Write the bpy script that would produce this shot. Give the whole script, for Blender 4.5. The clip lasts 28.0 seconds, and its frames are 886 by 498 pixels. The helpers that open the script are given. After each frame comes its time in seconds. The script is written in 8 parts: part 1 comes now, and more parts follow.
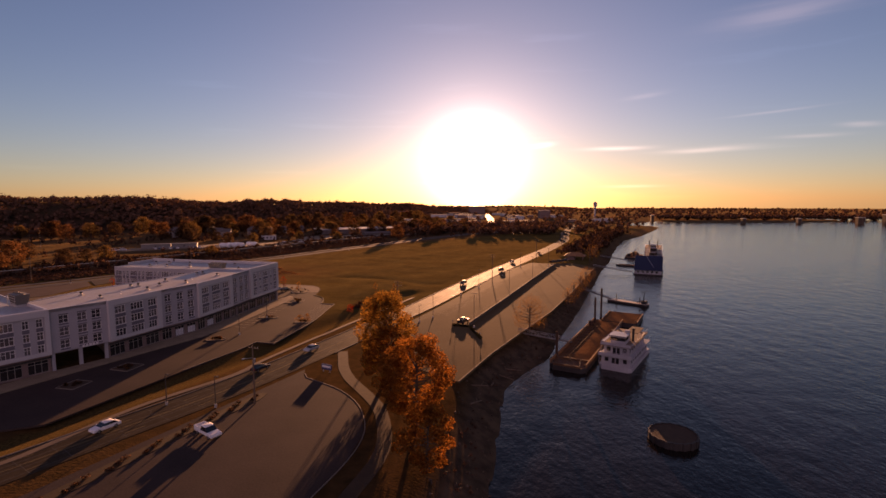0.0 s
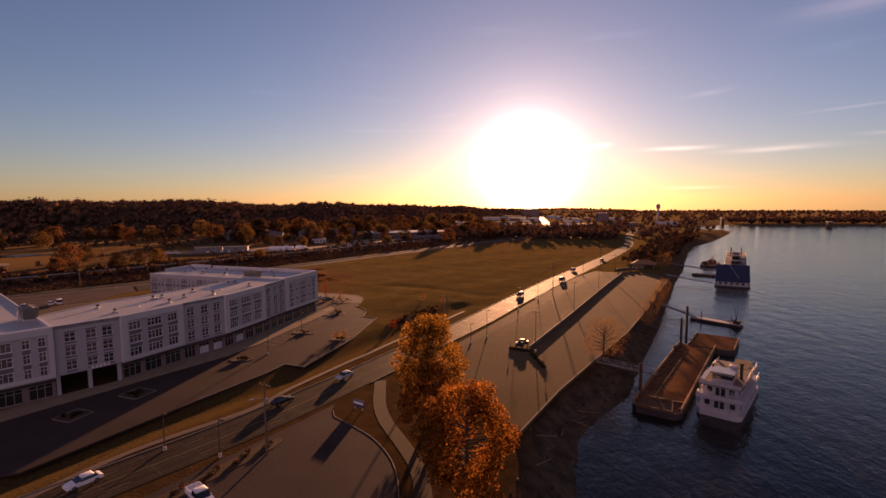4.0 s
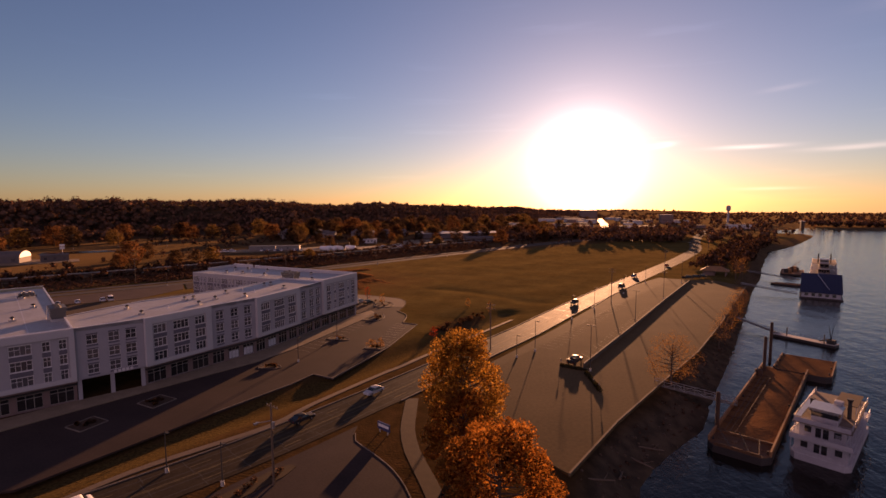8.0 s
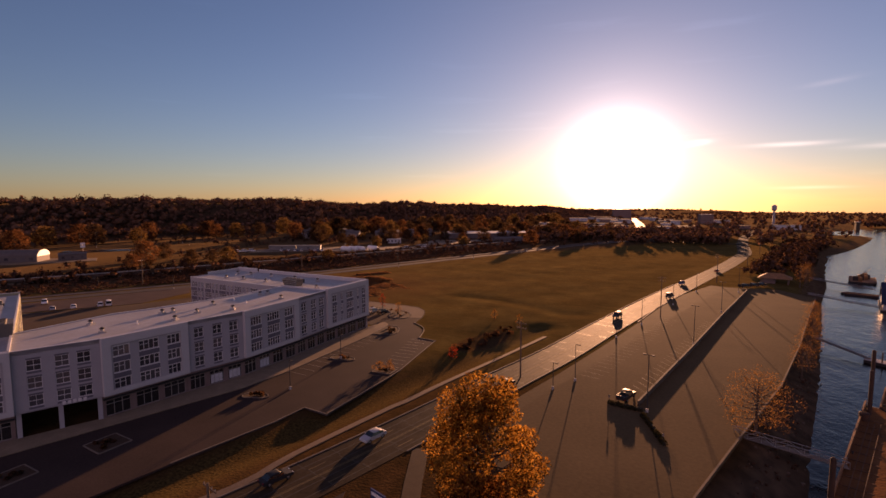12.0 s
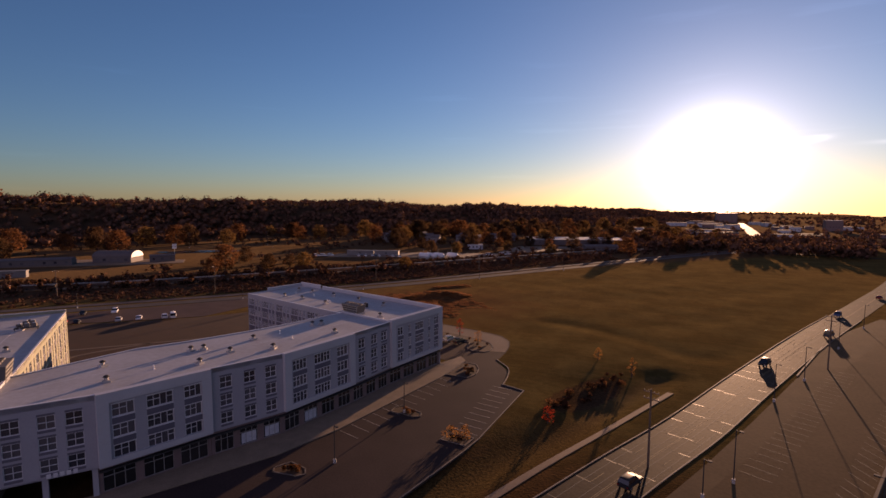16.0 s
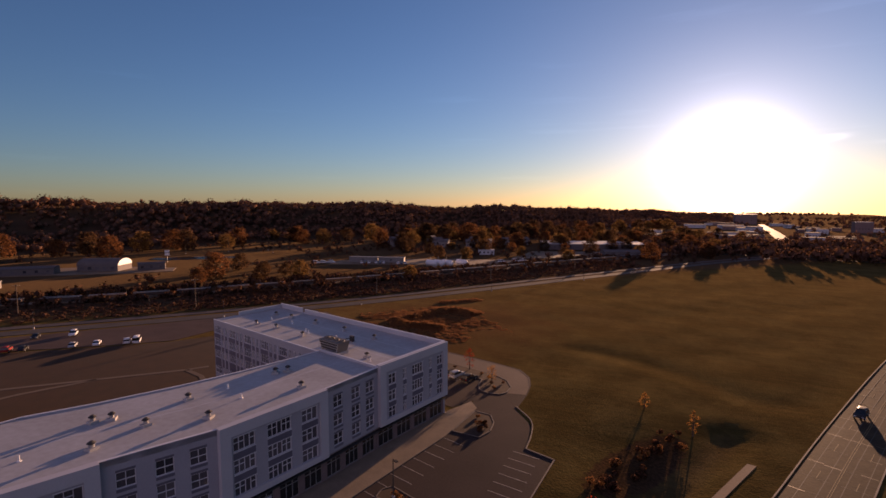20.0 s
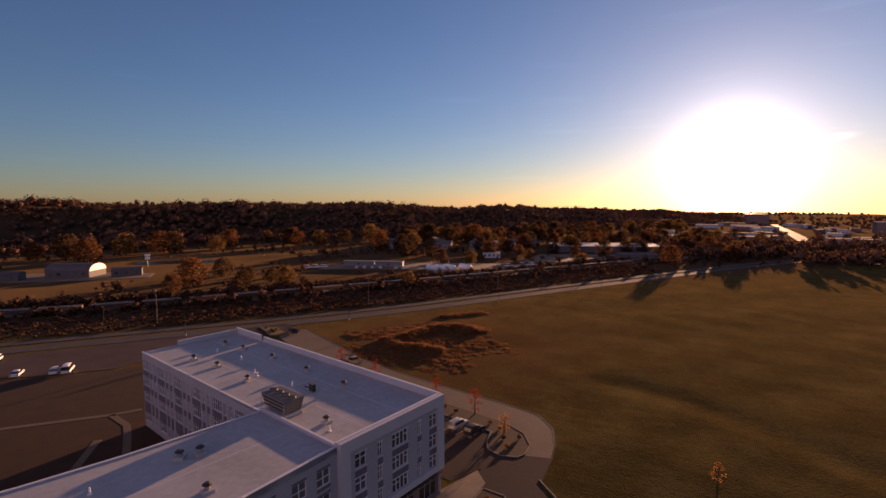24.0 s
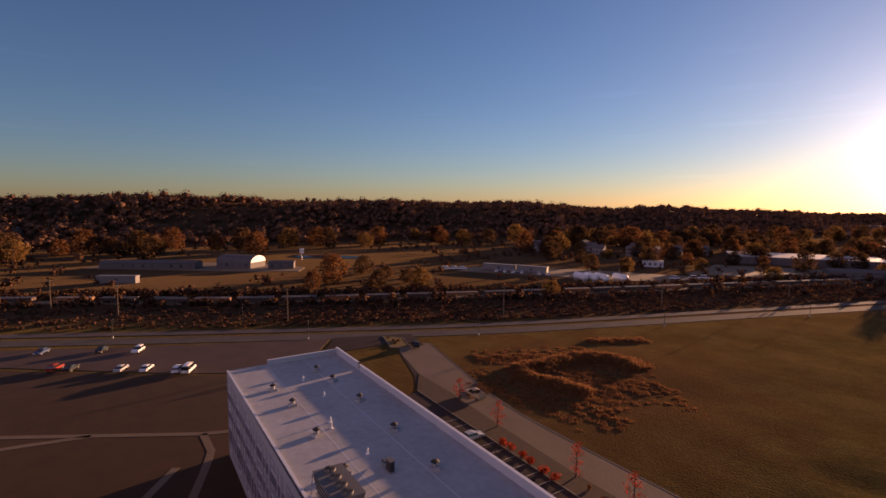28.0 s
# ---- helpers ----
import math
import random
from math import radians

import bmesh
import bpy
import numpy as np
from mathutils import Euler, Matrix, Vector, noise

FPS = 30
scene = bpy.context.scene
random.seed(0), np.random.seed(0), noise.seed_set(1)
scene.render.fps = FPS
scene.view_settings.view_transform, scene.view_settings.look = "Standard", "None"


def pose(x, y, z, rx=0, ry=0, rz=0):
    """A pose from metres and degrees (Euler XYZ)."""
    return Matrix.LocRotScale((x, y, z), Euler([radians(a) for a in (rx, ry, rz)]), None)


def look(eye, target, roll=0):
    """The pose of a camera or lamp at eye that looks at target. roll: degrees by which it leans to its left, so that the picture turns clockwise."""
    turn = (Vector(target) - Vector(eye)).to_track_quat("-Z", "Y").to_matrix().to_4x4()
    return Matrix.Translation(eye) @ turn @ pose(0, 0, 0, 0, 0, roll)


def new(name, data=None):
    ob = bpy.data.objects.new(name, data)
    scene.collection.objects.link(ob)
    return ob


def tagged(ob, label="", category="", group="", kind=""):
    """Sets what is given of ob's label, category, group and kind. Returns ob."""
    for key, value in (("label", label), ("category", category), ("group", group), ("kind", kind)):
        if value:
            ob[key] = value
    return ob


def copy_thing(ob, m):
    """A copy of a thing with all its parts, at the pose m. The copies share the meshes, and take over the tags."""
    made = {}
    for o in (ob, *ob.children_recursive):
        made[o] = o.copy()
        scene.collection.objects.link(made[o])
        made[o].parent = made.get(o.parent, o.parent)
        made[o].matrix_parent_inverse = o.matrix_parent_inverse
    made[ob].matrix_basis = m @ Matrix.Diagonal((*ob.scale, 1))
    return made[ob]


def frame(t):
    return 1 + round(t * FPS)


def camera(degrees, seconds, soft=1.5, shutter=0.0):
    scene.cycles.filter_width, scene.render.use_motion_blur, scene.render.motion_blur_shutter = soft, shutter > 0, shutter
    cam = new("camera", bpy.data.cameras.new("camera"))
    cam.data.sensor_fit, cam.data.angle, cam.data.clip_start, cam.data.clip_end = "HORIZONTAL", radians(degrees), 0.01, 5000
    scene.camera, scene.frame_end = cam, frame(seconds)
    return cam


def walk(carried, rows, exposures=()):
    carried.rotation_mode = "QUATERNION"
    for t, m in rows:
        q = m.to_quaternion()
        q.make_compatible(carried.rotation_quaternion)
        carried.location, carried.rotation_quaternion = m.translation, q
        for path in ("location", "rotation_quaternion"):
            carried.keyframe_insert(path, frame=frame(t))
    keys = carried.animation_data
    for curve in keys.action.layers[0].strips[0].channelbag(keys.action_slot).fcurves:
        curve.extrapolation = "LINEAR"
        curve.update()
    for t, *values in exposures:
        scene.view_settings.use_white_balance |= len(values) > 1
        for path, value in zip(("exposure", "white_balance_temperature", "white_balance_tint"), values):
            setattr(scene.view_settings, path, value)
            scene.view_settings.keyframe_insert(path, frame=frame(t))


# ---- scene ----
cam = camera(83.7, 28.0, soft=1.55)
PATH = [
    (0, (-13.324, 20.245, 41.053), (-13.261, 22.234, 40.853), -0.2),
    (1, (-13.492, 26.597, 41.032), (-13.44, 28.587, 40.834), -0.4),
    (2, (-13.607, 32.904, 41.026), (-13.584, 34.894, 40.831), -0.5),
    (3, (-13.802, 38.293, 40.992), (-13.841, 40.283, 40.801), -0.4),
    (3.5, (-13.797, 40.616, 40.939), (-13.899, 42.604, 40.749), -0.4),
    (5.5, (-13.504, 48.134, 40.56), (-13.713, 50.115, 40.377), -0.3),
    (6, (-13.31, 49.72, 40.459), (-13.549, 51.697, 40.276), -0.3),
    (7, (-12.719, 52.727, 40.306), (-12.998, 54.699, 40.123), -0.3),
    (8, (-12.008, 55.725, 40.245), (-12.372, 57.683, 40.061), -0.2),
    (9, (-11.765, 59.496, 40.145), (-12.169, 61.446, 39.959), -0.2),
    (10, (-12.282, 64.937, 40.058), (-12.683, 66.887, 39.871), -0.1),
    (11, (-13.287, 71.31, 40.013), (-13.68, 73.262, 39.826), -0.2),
    (12, (-14.458, 77.994, 39.944), (-14.934, 79.927, 39.756), -0.1),
    (12.5, (-15.375, 81.544, 40.026), (-15.957, 83.449, 39.836), 0.0),
    (14.5, (-20.078, 95.478, 41.414), (-20.804, 97.331, 41.224), 0.35),
    (15, (-21.365, 98.895, 41.833), (-22.139, 100.73, 41.644), 0.4),
    (16, (-23.95, 105.604, 42.603), (-24.737, 107.433, 42.418), 0.2),
    (17, (-26.538, 111.923, 43.372), (-27.338, 113.747, 43.191), 0.2),
    (18, (-29.048, 118.281, 43.752), (-29.865, 120.098, 43.571), 0.1),
    (19, (-31.474, 124.761, 43.938), (-32.299, 126.574, 43.757), 0.1),
    (20, (-33.796, 131.167, 43.921), (-34.621, 132.98, 43.741), 0.0),
    (21, (-36.202, 137.518, 43.829), (-37.028, 139.331, 43.648), -0.0),
    (21.5, (-37.536, 140.855, 43.799), (-38.366, 142.666, 43.618), -0.1),
    (23.5, (-43.357, 155.007, 43.478), (-44.196, 156.813, 43.297), -0.1),
    (24, (-44.765, 158.569, 43.442), (-45.604, 160.375, 43.263), -0.1),
    (25, (-47.494, 165.56, 43.5), (-48.333, 167.366, 43.322), -0.2),
    (26, (-50.233, 172.054, 43.543), (-51.162, 173.816, 43.365), -0.2),
    (26.5, (-51.64, 175.004, 43.527), (-52.711, 176.683, 43.348), 0.1),
    (27, (-53.154, 177.824, 43.511), (-54.36, 179.41, 43.33), 0.3),
    (27.5, (-54.743, 180.564, 43.465), (-56.037, 182.078, 43.284), 0.6),
    (28, (-56.286, 183.194, 43.442), (-57.618, 184.674, 43.258), 0.5),
]
EXPOSURES = [(0, 1.1, 8900, 52), (8, 1.08, 8600, 51), (12.5, 1.02, 7900, 46), (15.5, 0.94, 6500, 33), (20, 0.97, 6600, 34), (24, 1.0, 7050, 37), (26, 1.05, 7150, 38), (28, 1.14, 7050, 38)]
walk(cam, [(t, look(e, a, r)) for t, e, a, r in PATH], EXPOSURES)

# ---- light ----
SUN_EL, SUN_AZ = radians(5.3), radians(5.4)
GLOW_EL = radians(4.0)
SUN_DIR = Vector((math.sin(SUN_AZ) * math.cos(SUN_EL), math.cos(SUN_AZ) * math.cos(SUN_EL), math.sin(SUN_EL)))
world = bpy.data.worlds.new("sky_world")
scene.world = world
world.use_nodes = True
wt = world.node_tree
wt.nodes.clear()
w_out = wt.nodes.new("ShaderNodeOutputWorld")
w_bg = wt.nodes.new("ShaderNodeBackground")
w_sky = wt.nodes.new("ShaderNodeTexSky")
w_sky.sky_type = "NISHITA"
w_sky.sun_disc = False
w_sky.sun_elevation = SUN_EL
w_sky.sun_rotation = SUN_AZ
w_sky.altitude = 150
w_sky.air_density = 0.96
w_sky.dust_density = 0.25
w_sky.ozone_density = 3.6
w_bg.inputs["Strength"].default_value = 0.064
# the bright aureole round the low sun
w_tc = wt.nodes.new("ShaderNodeTexCoord")
w_dot = wt.nodes.new("ShaderNodeVectorMath")
w_dot.operation = "DOT_PRODUCT"
w_dot.inputs[1].default_value = (math.sin(SUN_AZ) * math.cos(GLOW_EL), math.cos(SUN_AZ) * math.cos(GLOW_EL), math.sin(GLOW_EL))
w_clamp = wt.nodes.new("ShaderNodeMath")
w_clamp.operation = "MAXIMUM"
w_clamp.inputs[1].default_value = 0.0
wt.links.new(w_tc.outputs["Generated"], w_dot.inputs[0])
wt.links.new(w_dot.outputs["Value"], w_clamp.inputs[0])
w_last = w_sky.outputs["Color"]
for power, gain, tint in ((480.0, 20.0, (1.0, 0.97, 0.95)), (110.0, 2.3, (1.0, 0.95, 0.88)), (14.0, 0.55, (0.95, 0.82, 0.66))):
    w_pow = wt.nodes.new("ShaderNodeMath")
    w_pow.operation = "POWER"
    w_pow.inputs[1].default_value = power
    wt.links.new(w_clamp.outputs[0], w_pow.inputs[0])
    w_mul = wt.nodes.new("ShaderNodeVectorMath")
    w_mul.operation = "SCALE"
    w_mul.inputs[0].default_value = tint
    w_gain = wt.nodes.new("ShaderNodeMath")
    w_gain.operation = "MULTIPLY"
    w_gain.inputs[1].default_value = gain
    wt.links.new(w_pow.outputs[0], w_gain.inputs[0])
    wt.links.new(w_gain.outputs[0], w_mul.inputs["Scale"])
    w_add = wt.nodes.new("ShaderNodeVectorMath")
    w_add.operation = "ADD"
    wt.links.new(w_last, w_add.inputs[0])
    wt.links.new(w_mul.outputs["Vector"], w_add.inputs[1])
    w_last = w_add.outputs["Vector"]
# pink fill glow added to the unseen sky opposite the sun
w_east = wt.nodes.new("ShaderNodeVectorMath")
w_east.operation = "DOT_PRODUCT"
w_east.inputs[1].default_value = (-math.sin(SUN_AZ), -math.cos(SUN_AZ), 0.25)
wt.links.new(w_tc.outputs["Generated"], w_east.inputs[0])
w_er = wt.nodes.new("ShaderNodeMapRange")
w_er.interpolation_type = "SMOOTHSTEP"
w_er.inputs["From Min"].default_value, w_er.inputs["From Max"].default_value = 0.25, 1.0
w_er.inputs["To Max"].default_value = 2.8
wt.links.new(w_east.outputs["Value"], w_er.inputs["Value"])
w_es = wt.nodes.new("ShaderNodeVectorMath")
w_es.operation = "SCALE"
w_es.inputs[0].default_value = (1.0, 0.6, 0.6)
wt.links.new(w_er.outputs[0], w_es.inputs["Scale"])
w_ea = wt.nodes.new("ShaderNodeVectorMath")
w_ea.operation = "ADD"
wt.links.new(w_last, w_ea.inputs[0])
wt.links.new(w_es.outputs["Vector"], w_ea.inputs[1])
w_last = w_ea.outputs["Vector"]
# thin cirrus streaks
w_map = wt.nodes.new("ShaderNodeMapping")
w_map.inputs["Scale"].default_value = (2.2, 2.2, 26.0)
w_map.inputs["Rotation"].default_value = (0.0, radians(3), 0.0)
wt.links.new(w_tc.outputs["Generated"], w_map.inputs["Vector"])
w_cn = wt.nodes.new("ShaderNodeTexNoise")
w_cn.inputs["Scale"].default_value = 1.6
w_cn.inputs["Detail"].default_value = 6
wt.links.new(w_map.outputs[0], w_cn.inputs["Vector"])
w_cr = wt.nodes.new("ShaderNodeMapRange")
w_cr.interpolation_type = "SMOOTHSTEP"
w_cr.inputs["From Min"].default_value, w_cr.inputs["From Max"].default_value = 0.6, 0.8
w_cr.inputs["To Max"].default_value = 0.08
wt.links.new(w_cn.outputs["Fac"], w_cr.inputs["Value"])
w_cs = wt.nodes.new("ShaderNodeVectorMath")
w_cs.operation = "SCALE"
wt.links.new(w_last, w_cs.inputs[0])
wt.links.new(w_cr.outputs[0], w_cs.inputs["Scale"])
w_ca = wt.nodes.new("ShaderNodeVectorMath")
w_ca.operation = "ADD"
wt.links.new(w_last, w_ca.inputs[0])
wt.links.new(w_cs.outputs["Vector"], w_ca.inputs[1])
w_last = w_ca.outputs["Vector"]


def w_math(op, a, b=0.0, c=0.0):
    n = wt.nodes.new("ShaderNodeMath")
    n.operation = op
    for k, v in enumerate((a, b, c)):
        if isinstance(v, (int, float)):
            n.inputs[k].default_value = v
        else:
            wt.links.new(v, n.inputs[k])
    return n.outputs[0]


# single bright cirrus streaks: azimuth, height, half length, half thickness (degrees), tilt, strength
w_xyz = wt.nodes.new("ShaderNodeSeparateXYZ")
wt.links.new(w_tc.outputs["Generated"], w_xyz.inputs[0])
w_az = w_math("MULTIPLY", w_math("ARCTAN2", w_xyz.outputs["X"], w_xyz.outputs["Y"]), 57.2958)
w_el = w_math("MULTIPLY", w_math("ARCSINE", w_xyz.outputs["Z"]), 57.2958)
w_fray = w_math("MULTIPLY_ADD", w_cn.outputs["Fac"], 1.5, -0.75)
w_sum = 0.0
for a0, e0, wa, we, tilt, gain in ((20.8, 5.35, 2.8, 0.2, 0.0, 3.0), (29.2, 4.95, 3.6, 0.22, 0.03, 1.7), (35.5, 16.4, 5.0, 0.85, 0.06, 0.8), (22.6, 1.35, 2.6, 0.13, 0.0, 1.6),
                                   (35.0, 8.1, 3.2, 0.12, 0.06, 0.6), (38.0, 5.7, 2.4, 0.16, -0.02, 0.7), (41.5, 6.4, 1.4, 0.24, -0.1, 0.8), (13.0, 5.95, 1.1, 0.26, 0.1, 4.5), (23.5, 10.6, 1.8, 0.25, 0.1, 0.5)):
    du = w_math("MULTIPLY", w_math("SUBTRACT", w_az, a0), 1 / wa)
    dv = w_math("ADD", w_math("MULTIPLY", w_math("SUBTRACT", w_el, e0), 1 / we), w_math("MULTIPLY", du, -tilt * wa / we))
    dv = w_math("MULTIPLY_ADD", w_fray, 2.4, dv)
    r2 = w_math("MULTIPLY_ADD", du, du, w_math("MULTIPLY", dv, dv))
    w_sum = w_math("MULTIPLY_ADD", w_math("EXPONENT", w_math("MULTIPLY", r2, -1.0)), gain, w_sum)
w_st = wt.nodes.new("ShaderNodeVectorMath")
w_st.operation = "SCALE"
w_st.inputs[0].default_value = (1.0, 0.93, 0.84)
wt.links.new(w_sum, w_st.inputs["Scale"])
w_sa = wt.nodes.new("ShaderNodeVectorMath")
w_sa.operation = "ADD"
wt.links.new(w_last, w_sa.inputs[0])
wt.links.new(w_st.outputs["Vector"], w_sa.inputs[1])
w_last = w_sa.outputs["Vector"]
wt.links.new(w_last, w_bg.inputs["Color"])
wt.links.new(w_bg.outputs[0], w_out.inputs["Surface"])
sun_data = bpy.data.lights.new("sun", "SUN")
sun_data.energy = 5.0
sun_data.angle = radians(0.6)
sun_data.color = (1.0, 0.62, 0.32)
sun = new("sun", sun_data)
sun.matrix_world = Matrix.Translation((0, 0, 300)) @ (-SUN_DIR).to_track_quat("-Z", "Y").to_matrix().to_4x4()



# ---- materials ----
def socket(node, key, value):
    if key in node.inputs:
        node.inputs[key].default_value = value


def mat(name, c1, c2=None, rough=0.8, scale=1.0, fine=12.0, metal=0.0, bump=0.15, island=0.0, spec=0.3, obj_var=0.0, mid=0.5):
    """A surface that varies between two colours at a broad and a fine scale (features per metre), with slight relief."""
    m = bpy.data.materials.new(name)
    m.use_nodes = True
    nt = m.node_tree
    p = nt.nodes["Principled BSDF"]
    c2 = c2 or tuple(v * 0.75 for v in c1)
    tc = nt.nodes.new("ShaderNodeTexCoord")
    big = nt.nodes.new("ShaderNodeTexNoise")
    big.inputs["Scale"].default_value = scale
    big.inputs["Detail"].default_value = 5
    small = nt.nodes.new("ShaderNodeTexNoise")
    small.inputs["Scale"].default_value = fine
    small.inputs["Detail"].default_value = 3
    for n in (big, small):
        nt.links.new(tc.outputs["Object"], n.inputs["Vector"])
    mix = nt.nodes.new("ShaderNodeMath")
    mix.operation = "MULTIPLY_ADD"
    mix.inputs[1].default_value = 0.45
    nt.links.new(small.outputs["Fac"], mix.inputs[0])
    half = nt.nodes.new("ShaderNodeMath")
    half.operation = "MULTIPLY"
    half.inputs[1].default_value = 0.55
    nt.links.new(big.outputs["Fac"], half.inputs[0])
    nt.links.new(half.outputs[0], mix.inputs[2])
    value = mix.outputs[0]
    if island or obj_var:
        src = nt.nodes.new("ShaderNodeNewGeometry" if island else "ShaderNodeObjectInfo")
        off = nt.nodes.new("ShaderNodeMath")
        off.operation = "MULTIPLY_ADD"
        off.inputs[1].default_value = island or obj_var
        nt.links.new(src.outputs["Random Per Island" if island else "Random"], off.inputs[0])
        sub = nt.nodes.new("ShaderNodeMath")
        sub.operation = "SUBTRACT"
        sub.inputs[1].default_value = (island or obj_var) / 2
        nt.links.new(value, sub.inputs[0])
        nt.links.new(sub.outputs[0], off.inputs[2])
        value = off.outputs[0]
    ramp = nt.nodes.new("ShaderNodeValToRGB")
    ramp.color_ramp.elements[0].position = mid - 0.2
    ramp.color_ramp.elements[1].position = mid + 0.2
    ramp.color_ramp.elements[0].color = (*c2, 1)
    ramp.color_ramp.elements[1].color = (*c1, 1)
    nt.links.new(value, ramp.inputs["Fac"])
    nt.links.new(ramp.outputs["Color"], p.inputs["Base Color"])
    p.inputs["Roughness"].default_value = rough
    p.inputs["Metallic"].default_value = metal
    socket(p, "Specular IOR Level", spec)
    if bump:
        b = nt.nodes.new("ShaderNodeBump")
        b.inputs["Strength"].default_value = bump
        b.inputs["Distance"].default_value = 0.05
        nt.links.new(small.outputs["Fac"], b.inputs["Height"])
        nt.links.new(b.outputs["Normal"], p.inputs["Normal"])
    return m


def leaf_mat(name, c1, c2, glow=0.5, obj_var=0.0):
    """Thin leaves: each clump its own tone, light shining through from behind."""
    m = bpy.data.materials.new(name)
    m.use_nodes = True
    nt = m.node_tree
    nt.nodes.clear()
    out = nt.nodes.new("ShaderNodeOutputMaterial")
    geo = nt.nodes.new("ShaderNodeNewGeometry")
    ramp = nt.nodes.new("ShaderNodeValToRGB")
    ramp.color_ramp.elements[0].color = (*c2, 1)
    ramp.color_ramp.elements[1].color = (*c1, 1)
    value = geo.outputs["Random Per Island"]
    if obj_var:
        info = nt.nodes.new("ShaderNodeObjectInfo")
        a = nt.nodes.new("ShaderNodeMath")
        a.operation = "MULTIPLY_ADD"
        a.inputs[1].default_value = 1 - obj_var
        nt.links.new(value, a.inputs[0])
        b = nt.nodes.new("ShaderNodeMath")
        b.operation = "MULTIPLY"
        b.inputs[1].default_value = obj_var
        nt.links.new(info.outputs["Random"], b.inputs[0])
        nt.links.new(b.outputs[0], a.inputs[2])
        value = a.outputs[0]
    nt.links.new(value, ramp.inputs["Fac"])
    dif = nt.nodes.new("ShaderNodeBsdfDiffuse")
    tra = nt.nodes.new("ShaderNodeBsdfTranslucent")
    nt.links.new(ramp.outputs["Color"], dif.inputs["Color"])
    nt.links.new(ramp.outputs["Color"], tra.inputs["Color"])
    mx = nt.nodes.new("ShaderNodeMixShader")
    mx.inputs[0].default_value = glow
    nt.links.new(dif.outputs[0], mx.inputs[1])
    nt.links.new(tra.outputs[0], mx.inputs[2])
    nt.links.new(mx.outputs[0], out.inputs["Surface"])
    return m


ASPHALT = mat("asphalt", (0.058, 0.041, 0.037), (0.031, 0.023, 0.022), rough=0.9, scale=0.12, fine=3.0, bump=0.3, spec=0.08)
ROAD = mat("road_concrete", (0.062, 0.046, 0.029), (0.027, 0.021, 0.015), rough=0.72, scale=0.3, fine=2.0, bump=0.3, spec=0.03)
LOT = mat("lot_paving", (0.142, 0.099, 0.052), (0.086, 0.06, 0.033), rough=0.95, scale=0.06, fine=1.5, bump=0.3, spec=0.02)
CONCRETE = mat("concrete", (0.46, 0.43, 0.39), (0.33, 0.31, 0.28), rough=0.75, scale=0.4, fine=5.0)
LANE = mat("lane_paving", (0.19, 0.145, 0.105), (0.125, 0.095, 0.07), rough=0.9, scale=0.1, fine=2.0, spec=0.1)
KERB = mat("kerb_concrete", (0.18, 0.152, 0.125), (0.11, 0.094, 0.08), rough=0.8, scale=0.5, fine=5.0)
STREET_PAVING = mat("street_asphalt", (0.12, 0.105, 0.095), (0.075, 0.067, 0.06), rough=0.95, scale=0.15, fine=2.0, spec=0.04)
# CROWN and SCRUB cover the light-blocking hulls inside the leaf crowns
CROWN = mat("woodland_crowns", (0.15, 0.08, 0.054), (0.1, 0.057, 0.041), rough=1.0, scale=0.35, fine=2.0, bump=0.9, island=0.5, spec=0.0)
SCRUB = mat("scrub_hull", (0.1, 0.054, 0.038), (0.065, 0.037, 0.027), rough=1.0, scale=0.6, fine=4.0, bump=0.9, island=0.4, spec=0.0)
# near-white for the hall's end: direct sun put into the base colour
SHEET_SUNLIT = mat("sunlit_sheet_metal", (0.9, 0.9, 0.88), (0.84, 0.84, 0.82), rough=0.45, scale=0.5, fine=3.0, bump=0.05)
SPANDREL = mat("spandrel_panel", (0.14, 0.13, 0.165), (0.105, 0.1, 0.125), rough=0.5, scale=0.4, bump=0)
GRAVEL = mat("gravel", (0.22, 0.155, 0.1), (0.135, 0.095, 0.062), rough=0.9, scale=0.15, fine=3.0)
BAY_PAINT = mat("worn_bay_paint", (0.27, 0.22, 0.15), (0.14, 0.105, 0.065), rough=0.8, scale=1.2, fine=6.0)
PAINT = mat("road_paint", (0.42, 0.38, 0.33), (0.2, 0.18, 0.155), rough=0.7, scale=1.5, fine=9.0)
MULCH = mat("mulch", (0.075, 0.045, 0.028), (0.035, 0.022, 0.015), rough=0.95, scale=1.0, fine=8.0)
HEDGE = leaf_mat("hedge_leaves", (0.06, 0.05, 0.02), (0.03, 0.026, 0.012), 0.3)
WALL_WHITE = mat("white_panel", (0.48, 0.475, 0.495), (0.42, 0.415, 0.435), rough=0.55, scale=0.3, fine=4.0, bump=0.05)
WALL_GREY = mat("grey_panel", (0.35, 0.345, 0.38), (0.3, 0.295, 0.325), rough=0.55, scale=0.3, fine=4.0, bump=0.05)
WALL_MID = mat("pale_grey_panel", (0.46, 0.465, 0.49), (0.41, 0.415, 0.44), rough=0.55, scale=0.3, fine=4.0, bump=0.05)
WALL_CREAM = mat("cream_panel", (0.29, 0.285, 0.205), (0.235, 0.23, 0.165), rough=0.6, scale=0.3, fine=4.0, bump=0.05)
# tan that stands for low sunlight lying on the shop pavement
SUNLIT_WALK = mat("sunlit_pavement", (0.27, 0.215, 0.15), (0.17, 0.135, 0.095), rough=0.9, scale=0.4, fine=4.0, spec=0.1)
BAY_GREY = mat("bay_infill_panel", (0.36, 0.355, 0.385), (0.315, 0.31, 0.335), rough=0.55, scale=0.3, fine=4.0, bump=0.05)
